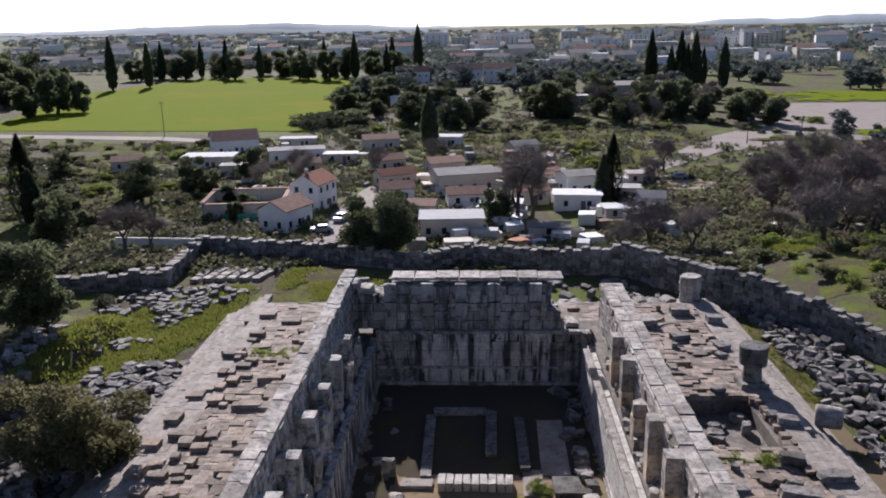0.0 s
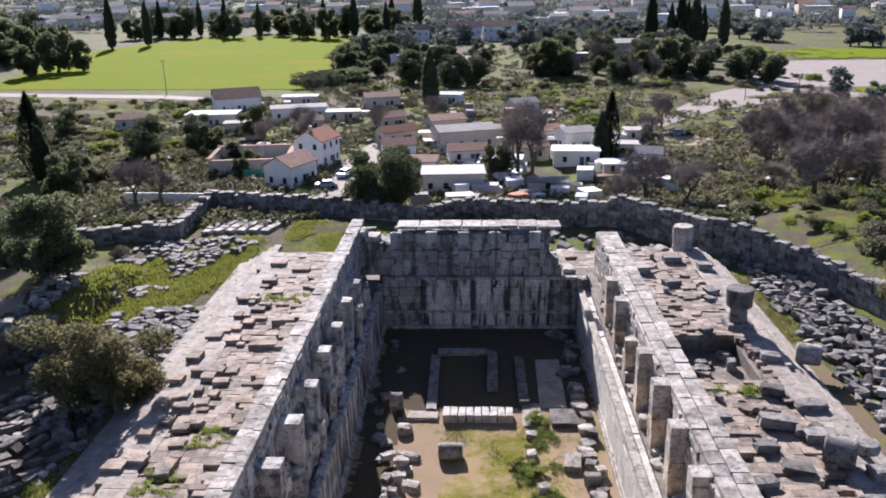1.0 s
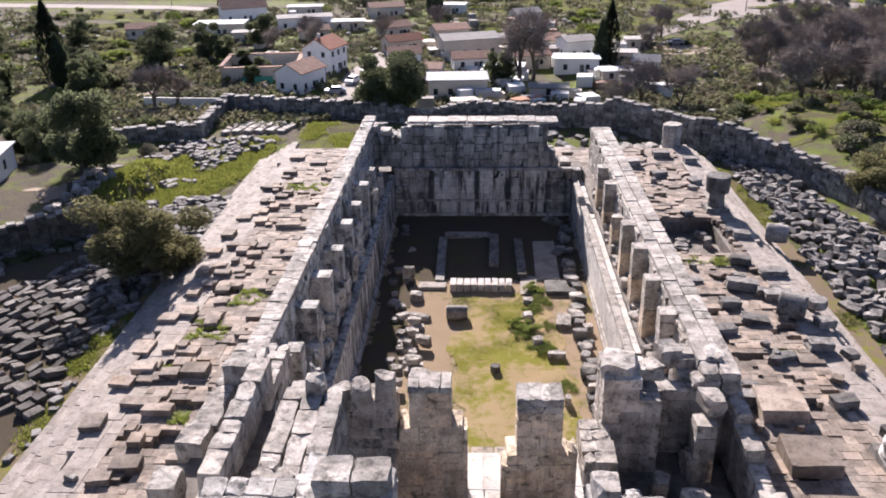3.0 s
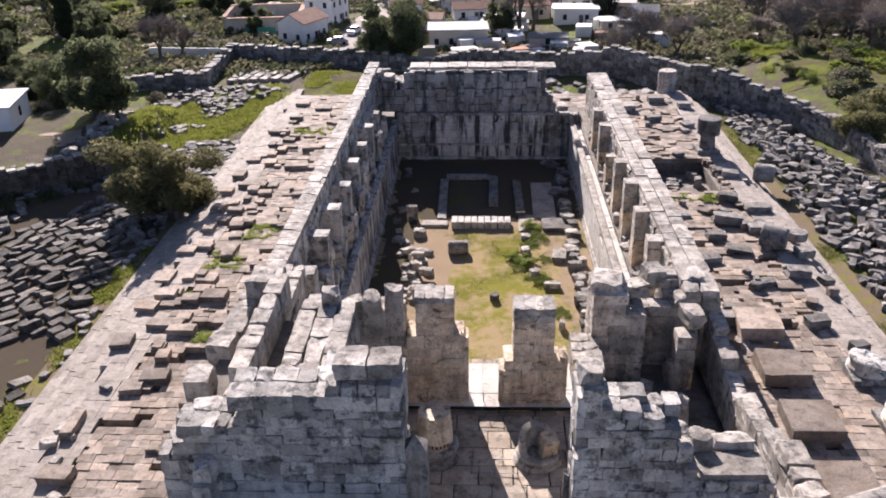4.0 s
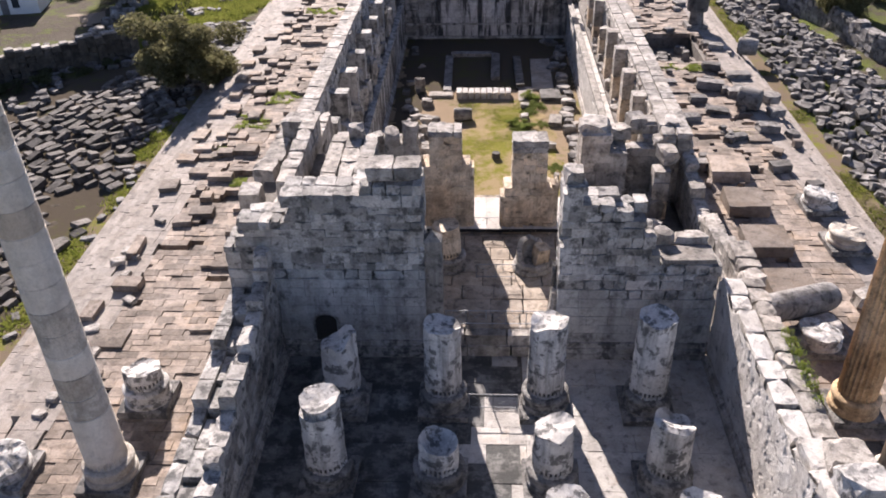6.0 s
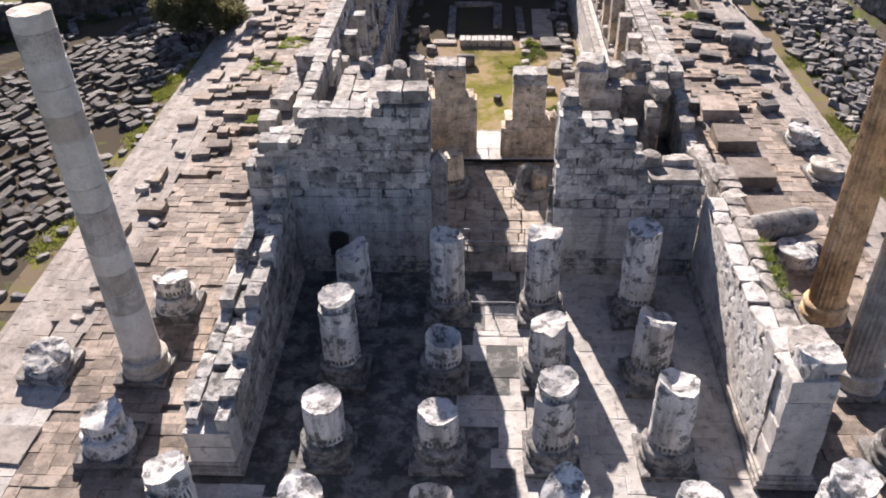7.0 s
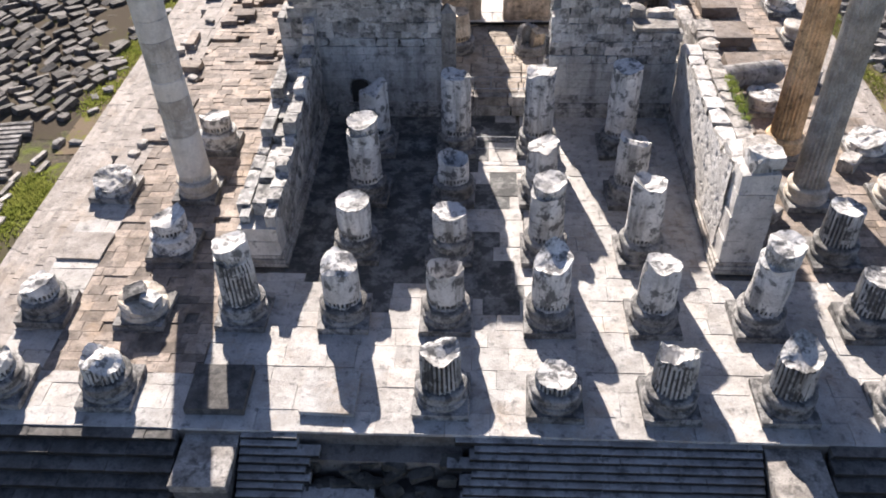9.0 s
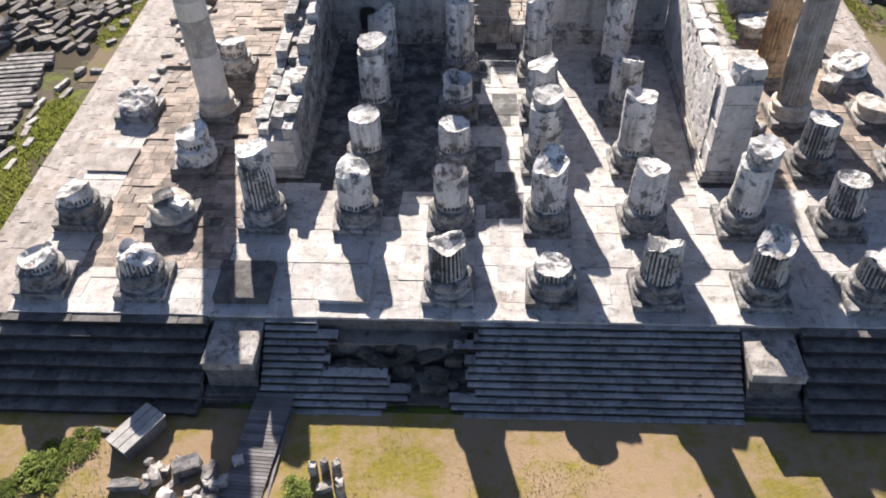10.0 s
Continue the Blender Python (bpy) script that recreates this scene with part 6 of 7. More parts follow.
for k in range(1700):
    x, y = R(30.6, 44), R(36, 116)
    edge = 31 + 1.2 * noise.noise((y * 0.15, 0, 5))
    wall_x = 42.0 - max(0, (y - 80)) * 0.25
    if x < edge or x > wall_x - 1 or y > 112 - (x - 30) * 1.1:
        continue
    pile = 0.9 * max(0, 1 - abs(x - 35.5) / 4) * R(0, 1.2)
    args = (x, y, gz(x, y) - 0.1 + pile, R(0.5, 1.5), R(0.4, 1.0), R(0.35, 0.8), R(0, 180), R(-20, 20), R(-20, 20))
    if y < 66 and pile < 0.12:
        stone(*args[:6], args[6], RUBBLE, R(0, 1) < 0.4, "grey tumbled stone block in a heap", "tumbled stones", args[7], args[8], "tumbled_stone")
    else:
        rest.block(*args, R(0, 1) < 0.4)
for k in range(160):
    x, y = R(-12, 36), R(107, 124)
    if y < 121 - max(0, x - 18) * 0.8 and noise.noise((x * 0.2, y * 0.2, 31.0)) > -0.1:
        rest.block(x, y, gz(x, y) - 0.1, R(0.8, 2.0), R(0.6, 1.4), R(0.5, 1.1), R(0, 180), R(-12, 12), R(-12, 12), True)
tagged(link("tumbled_rubble", rest.mesh("tumbled_rubble", RUBBLE)), "heap of tumbled grey stone blocks", "rubble", kind="stuff")

dv, df = lathe([(0.05, 0), (0.85, 0.0), (0.93, 0.1), (0.95, 0.8), (0.92, 1.5), (0.84, 1.6), (0.3, 1.58)], 28, 0.06, 5.0)
DRUM = mesh_of("drum", dv, df, MARBLE, False)
DARKDRUM = mesh_of("drum", dv, df, RUBBLE, False)


def drum(x, y, z, s=1.0, rx=0, rz=0, mesh=None, label="fallen marble column drum", length=1.0):
    return tagged(link("column_drum", mesh or DRUM, None, pose(x, y, z, rx, 0, rz) @ Matrix.Diagonal((s, s, s * length, 1))), label, "column drum", "column drums")


for k in range(13):
    x = 6.5 + k * 1.5
    drum(x, 108.5 + R(-0.7, 0.7), gz(x, 108) + 1.0 + R(0, 0.4), R(0.95, 1.2), 90, R(-25, 25), label="round fallen column drum lying on its side")
for z, s in ((0, 1.25), (1.7, 1.2), (3.3, 1.3)):
    drum(24.0, 107.5, gz(24, 107) + z, s, 0, R(0, 90), label="stacked column drum behind the temple", length=0.95)

# blocks lying on the paving along the left side
LEFT_BLOCKS = [(-24.9, 80.8, 1.5, 1.2), (-25.2, 76.3, 1.2, 1.6), (-23.5, 73.4, 2.2, 0.8), (-25.4, 72.0, 1.3, 1.1), (-23.3, 67.4, 1.5, 0.8), (-24.2, 60.5, 1.6, 1.2), (-25.2, 59.3, 1.5, 1.3), (-25.4, 54.6, 1.2, 1.9), (-25.2, 49.9, 1.6, 1.2), (-24.3, 51.6, 1.6, 1.1), (-23.0, 47.5, 2.6, 1.0), (-20.6, 51.5, 1.9, 1.4), (-23.8, 59.9, 1.2, 0.9), (-21.5, 46.6, 2.0, 0.9), (-25.2, 45.2, 1.4, 1.6), (-21.4, 41.0, 1.8, 1.2), (-22.5, 39.9, 1.4, 1.2), (-23.6, 31.8, 1.8, 1.2), (-24.6, 36.2, 0.7, 2.4), (-24.9, 29.0, 0.9, 1.8), (-18.4, 47.8, 2.4, 0.7), (-18.6, 34.2, 1.8, 0.5), (-16.4, 34.0, 1.6, 0.5), (-17.2, 55.8, 3.2, 0.5), (-17.0, 64.2, 3.4, 0.45), (-16.6, 71.0, 3.2, 0.45), (-17.0, 78.2, 3.4, 0.45), (-16.9, 85.0, 3.2, 0.45), (-19.8, 78.6, 2.6, 0.8), (-21.5, 71.5, 1.3, 0.9), (-22.3, 64.2, 1.2, 0.9), (-19.2, 84.0, 2.2, 0.8), (-22.4, 87.2, 1.4, 1.0), (-24.5, 90.0, 1.2, 1.5), (-23.2, 95.2, 1.6, 1.0), (-16.5, 97.2, 2.2, 1.0), (-20.5, 99.0, 2.0, 1.1), (-23.5, 101.0, 1.8, 1.1), (-22.0, 54.2, 1.6, 1.1), (-24.6, 63.6, 1.0, 1.4), (-25.0, 67.8, 1.2, 1.5), (-23.0, 26.4, 2.6, 1.8), (-23.2, 22.5, 2.4, 2.0), (-17.4, 27.4, 1.7, 0.45)]
for x, y, sx, sy in LEFT_BLOCKS:
    flat = sy < 0.6 or sx * sy > 4
    stone(x, y, 0.0, sx, sy, R(0.2, 0.3) if flat else R(0.28, 0.52), R(-6, 6), PAVING, False, "tan-grey stone block lying on the paving", "paving blocks", name="paving_block")
for k in range(42):
    x, y = -24.2 + abs(R(-1, 1)) * 3.0, R(40, 94)
    stone(x, y, 0.0, R(0.6, 1.3), R(0.6, 1.4), R(0.2, 0.5), R(-9, 9), PAVING, R(0, 1) < 0.35, "broken stone block on the temple paving", "paving blocks", name="paving_block")
for k in range(14):
    stone(R(-25.5, -22.5), R(16, 40), 0.0, R(0.5, 1.1), R(0.4, 1.0), R(0.2, 0.4), R(-30, 30), MARBLE, True, "broken stone block on the temple paving", "paving blocks", name="paving_block")
# right side: fallen pieces and a dug-out stretch of the paving
RIGHT_BLOCKS = [(21.1, 65.3, 2.6, 1.2), (24.6, 68.1, 2.6, 1.4), (21.0, 54.0, 1.7, 0.9), (25.6, 59.0, 1.4, 1.2), (24.2, 76.4, 1.6, 1.0), (19.3, 62.2, 1.6, 1.1), (23.5, 63.5, 2.2, 1.3), (22.4, 70.2, 1.8, 1.0), (17.6, 57.6, 2.0, 0.8), (16.6, 48.6, 2.0, 1.0), (24.4, 45.0, 1.2, 0.8), (22.8, 48.2, 1.6, 1.0), (20.5, 59.6, 2.0, 1.4), (17.2, 66.2, 1.8, 0.8), (23.8, 55.4, 1.8, 1.1), (16.4, 88.0, 1.2, 1.6), (19.8, 94.2, 1.8, 1.2), (23.4, 92.0, 1.4, 1.2), (17.5, 98.0, 1.8, 1.1), (24.6, 99.4, 1.6, 1.3), (21.5, 101.5, 2.0, 1.0), (14.9, 86.0, 1.0, 1.0)]
for x, y, sx, sy in RIGHT_BLOCKS:
    stone(x, y, 0.0, sx, sy, R(0.4, 0.85), R(-18, 18), RUBBLE, rng.choice((True, 2)), "dark fallen architectural block on the paving", "fallen blocks", R(-6, 6), R(-6, 6), "fallen_block")
for k in range(46):
    x, y = R(15.2, 26), R(44, 104)
    if 15 < x < 23 and 72 < y < 82:
        continue
    stone(x, y, 0.0, R(0.5, 1.3), R(0.4, 1.0), R(0.25, 0.7), R(0, 180), RUBBLE if R(0, 1) < 0.6 else PAVING, True, "broken stone piece on the temple paving", "fallen blocks", name="fallen_block")
for k in range(16):
    stone(R(16.2, 21.8), R(73.4, 80.0), -1.7, R(0.6, 1.6), R(0.5, 1.2), R(0.4, 1.0), R(0, 180), RUBBLE, True, "dark stone block in the dug-out hollow", "fallen blocks", name="fallen_block")
drum(22.6, 60.8, 0.95, 1.05, 90, 62, DARKDRUM, "dark fallen column drum on its side", 1.2)
drum(27.4, 79.0, -0.6, 1.0, 90, 70, DRUM, "pale fallen column drum on its side", 1.3)
drum(26.0, 62.0, 0.0, 0.9, 0, 0, DARKDRUM, "short upright column drum", 0.5)
drum(20.4, 30.2, 0.9, 0.95, 82, -62, DARKDRUM, "long fallen column piece resting on blocks", 4.2)
for x, y, s in ((19.2, 27.6, 1.2), (22.5, 24.0, 1.0), (16.6, 22.8, 0.9), (17.3, 27.0, 0.8), (22.8, 30.5, 1.1), (16.2, 14.2, 0.8), (22.2, 19.4, 1.0)):
    stone(x, y, 0, s * 1.5, s * 1.2, s * 0.9, R(0, 90), MARBLE, True, "broken marble piece beside the tall columns", "fallen blocks", name="fallen_block")

# ---- things in the court ----
for k in range(9):
    x = -3.2 + k * 0.66
    stone(x, 73.4, -4.2, 0.58, 1.5, 0.8, R(-2, 2), PALE, False, "upright pale slab in a row of foundation stones", "foundation row")
for x, y, sx, sy, sz in ((-5.2, 73.6, 2.6, 1.2, 0.35), (4.0, 74.0, 1.6, 4.0, 0.15), (-4.6, 79.5, 0.9, 11, 0.5), (0.8, 82, 1.0, 8.0, 0.5), (3.4, 80, 0.9, 9.0, 0.6), (6.0, 80, 2.4, 10, 0.2), (-2.0, 86.0, 5.0, 1.0, 0.5), (6.6, 73.2, 2.2, 2.6, 0.5)):
    stone(x, y, -4.2, sx, sy, sz, R(-1, 1), EDGESTONE if sz < 0.45 else RUBBLE, False, "foundation slab of the small inner shrine", "shrine foundation")
for x, y, sx, sy, sz in ((-7.6, 75.2, 1.2, 0.8, 1.5), (-6.5, 71.0, 1.2, 1.0, 0.8), (3.6, 67.5, 0.9, 0.8, 0.6), (6.7, 66.5, 1.4, 2.2, 0.6), (4.2, 62.8, 0.9, 0.9, 0.8), (3.8, 70.5, 1.0, 0.8, 0.5), (5.6, 60.8, 1.5, 0.7, 0.6), (5.9, 54.2, 0.5, 0.7, 0.8)):
    stone(x, y, -4.2, sx, sy, sz, R(-15, 15), MARBLE, True, "pale stone block on the court floor", "court stones", name="court_stone")
for k in range(34):
    x, y = -6.3 + R(-1.2, 1.2), R(55.5, 68)
    stone(x, y, -4.2 + (0.5 if R(0, 1) < 0.25 else 0), R(0.7, 1.5), R(0.5, 1.0), R(0.35, 0.6), R(-25, 25), MARBLE, True, "pale stacked stone block beside the court wall", "court stones", name="court_stone")
for k in range(26):
    x, y = 8.2 + R(-0.4, 0.5), 52.5 + k * 1.05
    stone(x, y, -4.2, R(0.8, 1.5), R(0.6, 1.1), R(0.4, 0.9), R(-20, 20), RUBBLE if k % 3 else MARBLE, True, "stone block in a row along the court wall", "court row", name="court_stone")
for k in range(18):
    stone(-8.6 + R(-0.6, 0.9), R(52, 90), -4.2, R(0.4, 1.2), R(0.4, 1.0), R(0.2, 0.5), R(0, 90), RUBBLE, True, "stone block in the wall's shade", "court stones", name="court_stone")
for k in range(16):
    stone(8.0 + R(-1.0, 0.8), R(80, 92), -4.2, R(0.6, 1.4), R(0.5, 1.1), R(0.3, 0.7), R(0, 90), RUBBLE, True, "stone block in the wall's shade", "court stones", name="court_stone")
drum(-3.6, 67.4, -3.6, 0.68, 90, 90, DARKDRUM, "grey column drum lying on the court floor", 1.7)
drum(0.6, 58.6, -4.2, 0.42, 0, 0, DARKDRUM, "small stone well ring on the court floor", 0.9)
for x, y, h in ((2.6, 66.2, 0.9), (3.6, 65.2, 1.0), (4.2, 68.8, 0.8), (5.0, 70.6, 0.9), (4.6, 62.4, 0.9), (5.3, 61.4, 0.7), (4.4, 73.0, 1.1), (3.0, 64.6, 0.7), (5.4, 66.0, 0.6), (6.2, 56.4, 0.7)):
    plant("weed_clump", GREENBUSH, x, y, h, 1.8, "leafy green weed clump on the court floor", "plant", "court weeds", ("stem", "leaves"), z=-4.2)


# ---- rails and wooden things ----
def railing(x0, x1, y, z, label, spans=3):
    rail = thing("railing", pose(x0, y, z), label, "railing", "visitor railings")
    w = (x1 - x0) / spans
    for k in range(spans + 1):
        link("post", box_mesh("post", STEEL, k * w - 0.025, k * w + 0.025, -0.02, 0.02, 0, 1.05), rail)
    for h in (0.12, 1.02):
        link("rail", box_mesh("rail", STEEL, 0, x1 - x0, -0.018, 0.018, h - 0.018, h + 0.018), rail)
    for k in range(spans):
        for s in (1, -1):
            v, f = [], []
            tube(v, f, Vector((k * w, 0, 0.57 - 0.44 * s)), Vector((k * w + w, 0, 0.57 + 0.44 * s)), 0.008, 0.008, 4)
            link("brace", mesh_of("brace", v, f, STEEL), rail)


railing(-2.7, 3.0, 26.3, 1.45, "thin grey metal railing across the great doorway", 5)
railing(-1.4, 0.7, 36.6, 1.45, "thin grey metal railing between two piers", 2)
railing(-1.0, 1.4, 31.0, 1.45, "thin grey metal railing in the inner hall", 2)
railing(-1.3, 1.2, 21.0, 0.0, "thin grey metal railing between two columns", 2)
railing(-6.0, -4.6, 38.0, 1.45, "thin grey metal railing beside a pier", 1)
railing(4.1, 5.4, 37.0, 1.45, "thin grey metal railing beside a pier", 1)

ramp = thing("wooden_ramp", pose(-11.0, -5.3, -2.35, 0, 0, -3), "dark grey boarded ramp leading up to the stairs", "ramp")
for k in range(30):
    t = k / 29
    block("board", ramp, PLANKS, -0.35 * t, -0.1 - 0.19 * k, 0.15 - 0.4 * t, 1.9, 0.18, 0.05, R(-0.4, 0.4), crisp=True)
for x in (-0.85, 0.85):
    link("beam", box_mesh("beam", PLANKS, x - 0.06, x + 0.06, -5.6, 0.1, -0.35, -0.2), ramp)
crate = thing("plank_stack", pose(-17.2, -7.7, -2.72, 0, 0, -32) @ Matrix.Scale(0.85, 4), "long covered bench of pale planks on dark supports", "plank stack")
for k in range(3):
    block("plank", crate, PALEWOOD, -0.55 + 0.55 * k, 0, 1.0, 0.5, 3.0, 0.08, R(-0.5, 0.5), crisp=True)
for y in (-1.2, 0, 1.2):
    link("support", box_mesh("support", PLANKS, -0.75, 0.75, y - 0.1, y + 0.1, 0, 1.0), crate)
for x in (-0.72, 0.72):
    link("side_board", box_mesh("side_board", PLANKS, x - 0.03, x + 0.03, -1.4, 1.4, 0.05, 0.98), crate)
for x, y, sx, sy, sz in ((-15.3, -8.6, 1.6, 1.0, 0.8), (-16.6, -9.2, 0.7, 0.9, 0.9), (-14.2, -9.0, 0.7, 0.8, 0.7), (-13.4, -9.3, 0.6, 0.7, 0.8), (-13.0, -8.2, 0.7, 0.7, 0.7), (-17.9, -9.6, 1.8, 0.7, 0.6), (-15.8, -10.2, 0.9, 0.8, 0.7), (-14.4, -10.4, 0.6, 0.9, 0.6), (-8.6, -8.6, 0.45, 0.45, 1.0), (-8.1, -8.4, 0.5, 0.5, 1.1), (-7.5, -8.6, 0.55, 0.6, 1.4), (-8.0, -9.4, 0.9, 0.6, 0.5), (-7.2, -9.6, 0.5, 0.7, 1.3), (-20.0, -6.6, 1.4, 0.35, 0.3), (-17.2, -8.3, 0.5, 0.5, 0.5)):
    stone(x + (0.9 if x < -12 else 0.1), y - 0.8, gz(x, y - 0.8), sx * 0.8, sy * 0.8, sz * 0.85, R(-25, 25), MARBLE if sx < 1 else RUBBLE, True, "small pale marble fragment on the grass", "front fragments", name="marble_fragment")
for k in range(20):
    x, y = R(-16.2, -12.6), R(-11.2, -9.0)
    stone(x, y, gz(x, y), R(0.25, 0.7), R(0.25, 0.6), R(0.2, 0.6), R(0, 90), MARBLE if k % 3 else RUBBLE, rng.choice((True, 2)), "small marble fragment in a heap on the grass", "front fragments", name="marble_fragment")
for x, y, h in ((-19.6, -8.2, 0.7), (-20.6, -9.0, 0.8), (-21.6, -9.9, 0.8), (-22.4, -10.6, 0.6), (-9.2, -10.2, 0.6), (-23.5, -11.2, 0.7), (-20.9, -10.3, 0.6)):
    plant("weed_clump", GREENBUSH, x, y, h, 2.0, "leafy green weed clump before the stairs", "plant", "front weeds", ("stem", "leaves"))


# ---- village ----
def gable(w, d, h, pitch, over=0.35):
    """Roof over a w x d body, ridge along x."""
    t = 0.16
    v = []
    for z in (0, t):
        v += [(-w / 2 - over, -d / 2 - over, h - 0.1 + z), (w / 2 + over, -d / 2 - over, h - 0.1 + z), (w / 2 + over, 0, h + pitch + z), (-w / 2 - over, 0, h + pitch + z), (w / 2 + over, d / 2 + over, h - 0.1 + z), (-w / 2 - over, d / 2 + over, h - 0.1 + z)]
    f = [(0, 1, 2, 3), (3, 2, 4, 5), (9, 8, 7, 6), (11, 10, 8, 9), (0, 6, 7, 1), (5, 4, 10, 11), (1, 7, 8, 2), (2, 8, 10, 4), (3, 9, 6, 0), (5, 11, 9, 3)]
    return v, f


def house(x, y, rz, w, d, h, wall, roof, label, pitch=1.2, flat=False, windows=2, chimney=False, z=None, storeys=1):
    z = gz(x, y) if z is None else z
    w, d = w * 0.88, d * 0.88
    ob = thing("house", pose(x, y, z - 0.3, 0, 0, rz), label, "house", "village houses")
    body = [(-w / 2, -d / 2, 0), (w / 2, -d / 2, 0), (w / 2, d / 2, 0), (-w / 2, d / 2, 0), (-w / 2, -d / 2, h), (w / 2, -d / 2, h), (w / 2, d / 2, h), (-w / 2, d / 2, h)]
    faces = [(0, 1, 5, 4), (1, 2, 6, 5), (2, 3, 7, 6), (3, 0, 4, 7), (4, 5, 6, 7)]
    if not flat:
        body += [(-w / 2, 0, h + pitch - 0.02), (w / 2, 0, h + pitch - 0.02)]
        faces += [(5, 6, 9), (7, 4, 8)]
    link("wall", mesh_of("wall", body, faces, wall), ob)
    if flat:
        link("roof", box_mesh("roof", roof, -w / 2 - 0.35, w / 2 + 0.35, -d / 2 - 0.35, d / 2 + 0.35, h, h + 0.22), ob)
    else:
        link("roof", mesh_of("roof", *gable(w, d, h, pitch), roof), ob)
    for s in range(storeys):
        zz = h / storeys * s + 1.2
        for k in range(windows):
            u = -w / 2 + w * (k + 0.5) / windows
            for side in (-1, 1):
                a = sorted((side * d / 2 + side * 0.03, side * d / 2 - side * 0.05))
                win = link("window", box_mesh("window", DARKGLASS, u - 0.42, u + 0.42, a[0], a[1], zz, zz + 1.15), ob)
                link("frame", box_mesh("frame", WHITEWALL, u - 0.52, u + 0.52, min(a) - (0.03 if side < 0 else -0.0) , max(a) - (0.0 if side < 0 else 0.05), zz - 0.12, zz - 0.02), win)
        for k in range(max(1, windows - 1)):
            u = -d / 2 + d * (k + 0.5) / max(1, windows - 1)
            for side in (-1, 1):
                a = sorted((side * w / 2 + side * 0.03, side * w / 2 - side * 0.05))
                link("window", box_mesh("window", DARKGLASS, a[0], a[1], u - 0.42, u + 0.42, zz, zz + 1.15), ob)
    a = sorted((-d / 2 - 0.04, -d / 2 + 0.05))
    link("door", box_mesh("door", PLANKS, w * 0.12 - 0.45, w * 0.12 + 0.45, a[0], a[1], 0.25, 2.3), ob)
    if chimney:
        link("chimney", box_mesh("chimney", CREAMWALL, -w * 0.3 - 0.3, -w * 0.3 + 0.3, -0.3, 0.3, h, h + pitch + 1.0), ob)
    return ob


house(-36.6, 166.5, 66, 9.5, 7.0, 4.4, WHITEWALL, OLDTILE, "white two-window house with a faded red tile roof", 1.7, windows=3)
house(-34.5, 183.0, 72, 9.0, 7.4, 5.8, WHITEWALL, REDTILE, "two-storey white house with a red tile roof and chimney", 2.0, windows=3, chimney=True, storeys=2)
house(-5.2, 160.0, 3, 12.5, 8.0, 3.8, CREAMWALL, WHITEROOF, "cream flat-roofed house with an open veranda", flat=True, windows=4)
house(-13.5, 174.5, -6, 11.0, 7.0, 3.2, WHITEWALL, OLDTILE, "low house with a patched red roof", 0.7, windows=3)
house(-4.0, 200.0, 18, 15.0, 9.0, 4.6, CREAMWALL, GREYROOF, "cream house with a low grey roof", 0.9, windows=4)
house(4.0, 208.0, 14, 12.0, 8.0, 3.6, CREAMWALL, GREYROOF, "low shed-like house with a grey sheet roof", 0.6, windows=3)
house(19.5, 181.0, -4, 10.5, 6.5, 3.4, WHITEWALL, WHITEROOF, "low house with a white sheet roof", flat=True, windows=2)
house(21.0, 197.0, 20, 8.0, 7.0, 4.5, WHITEWALL, GREYROOF, "small white house with a grey roof", 0.8, windows=2)
house(30.5, 190.0, -8, 7.0, 5.0, 3.0, CREAMWALL, GREYROOF, "small shed with a grey roof", flat=True, windows=1)
house(10.0, 187.0, 10, 9.0, 6.0, 3.2, CREAMWALL, OLDTILE, "small house with a faded tile roof", 1.0, windows=2)
house(12.0, 158.0, -5, 8.0, 4.5, 2.4, CREAMWALL, GREYROOF, "low shed with a sheet roof", flat=True, windows=1)
house(-18.0, 190.0, 12, 8.0, 6.0, 3.2, WHITEWALL, OLDTILE, "small white house with a clay roof", 1.2, windows=2)
house(-20.0, 207.0, 30, 10.0, 6.0, 3.2, CREAMWALL, REDTILE, "small house with a red tile roof", 1.2, windows=2)
house(-45.0, 225.0, 14, 9.0, 6.0, 3.0, CREAMWALL, OLDTILE, "small farm shed with a tile roof", 1.0, windows=2)
house(-62.0, 222.0, 8, 8.0, 5.0, 2.8, CREAMWALL, GREYROOF, "low grey-roofed shed among gardens", flat=True, windows=1)
house(-73.0, 259.0, 24, 15.0, 10.0, 4.6, WHITEWALL, OLDTILE, "white farmhouse with a faded red tile roof", 2.4, windows=3)
house(-72.0, 233.0, 4, 15.0, 8.5, 3.6, CREAMWALL, WHITEROOF, "long low shed with a white sheet roof", flat=True, windows=3)
house(-51.0, 243.0, 16, 17.0, 7.5, 3.8, WHITEWALL, GREYROOF, "long low house with a grey-tan roof", 0.5, windows=4)
house(-38.0, 240.0, 4, 10.0, 5.0, 2.8, CREAMWALL, WHITEROOF, "low shed with a pale roof", flat=True, windows=2)
house(-24.0, 228.0, 30, 9.0, 6.0, 3.2, CREAMWALL, OLDTILE, "small house with a clay tile roof", 1.2, windows=2)
house(-30.0, 388.0, -8, 20.0, 11.0, 5.0, WHITEWALL, WHITEROOF, "white house with a pale roof and a porch", flat=True, windows=4)
house(-11.0, 356.0, -18, 22.0, 12.0, 5.5, CREAMWALL, GREYROOF, "long grey-roofed farm building", 1.5, windows=4)
house(37.0, 396.0, 2, 25.0, 10.0, 4.0, CREAMWALL, WHITEROOF, "long shed with a white roof", flat=True, windows=4)
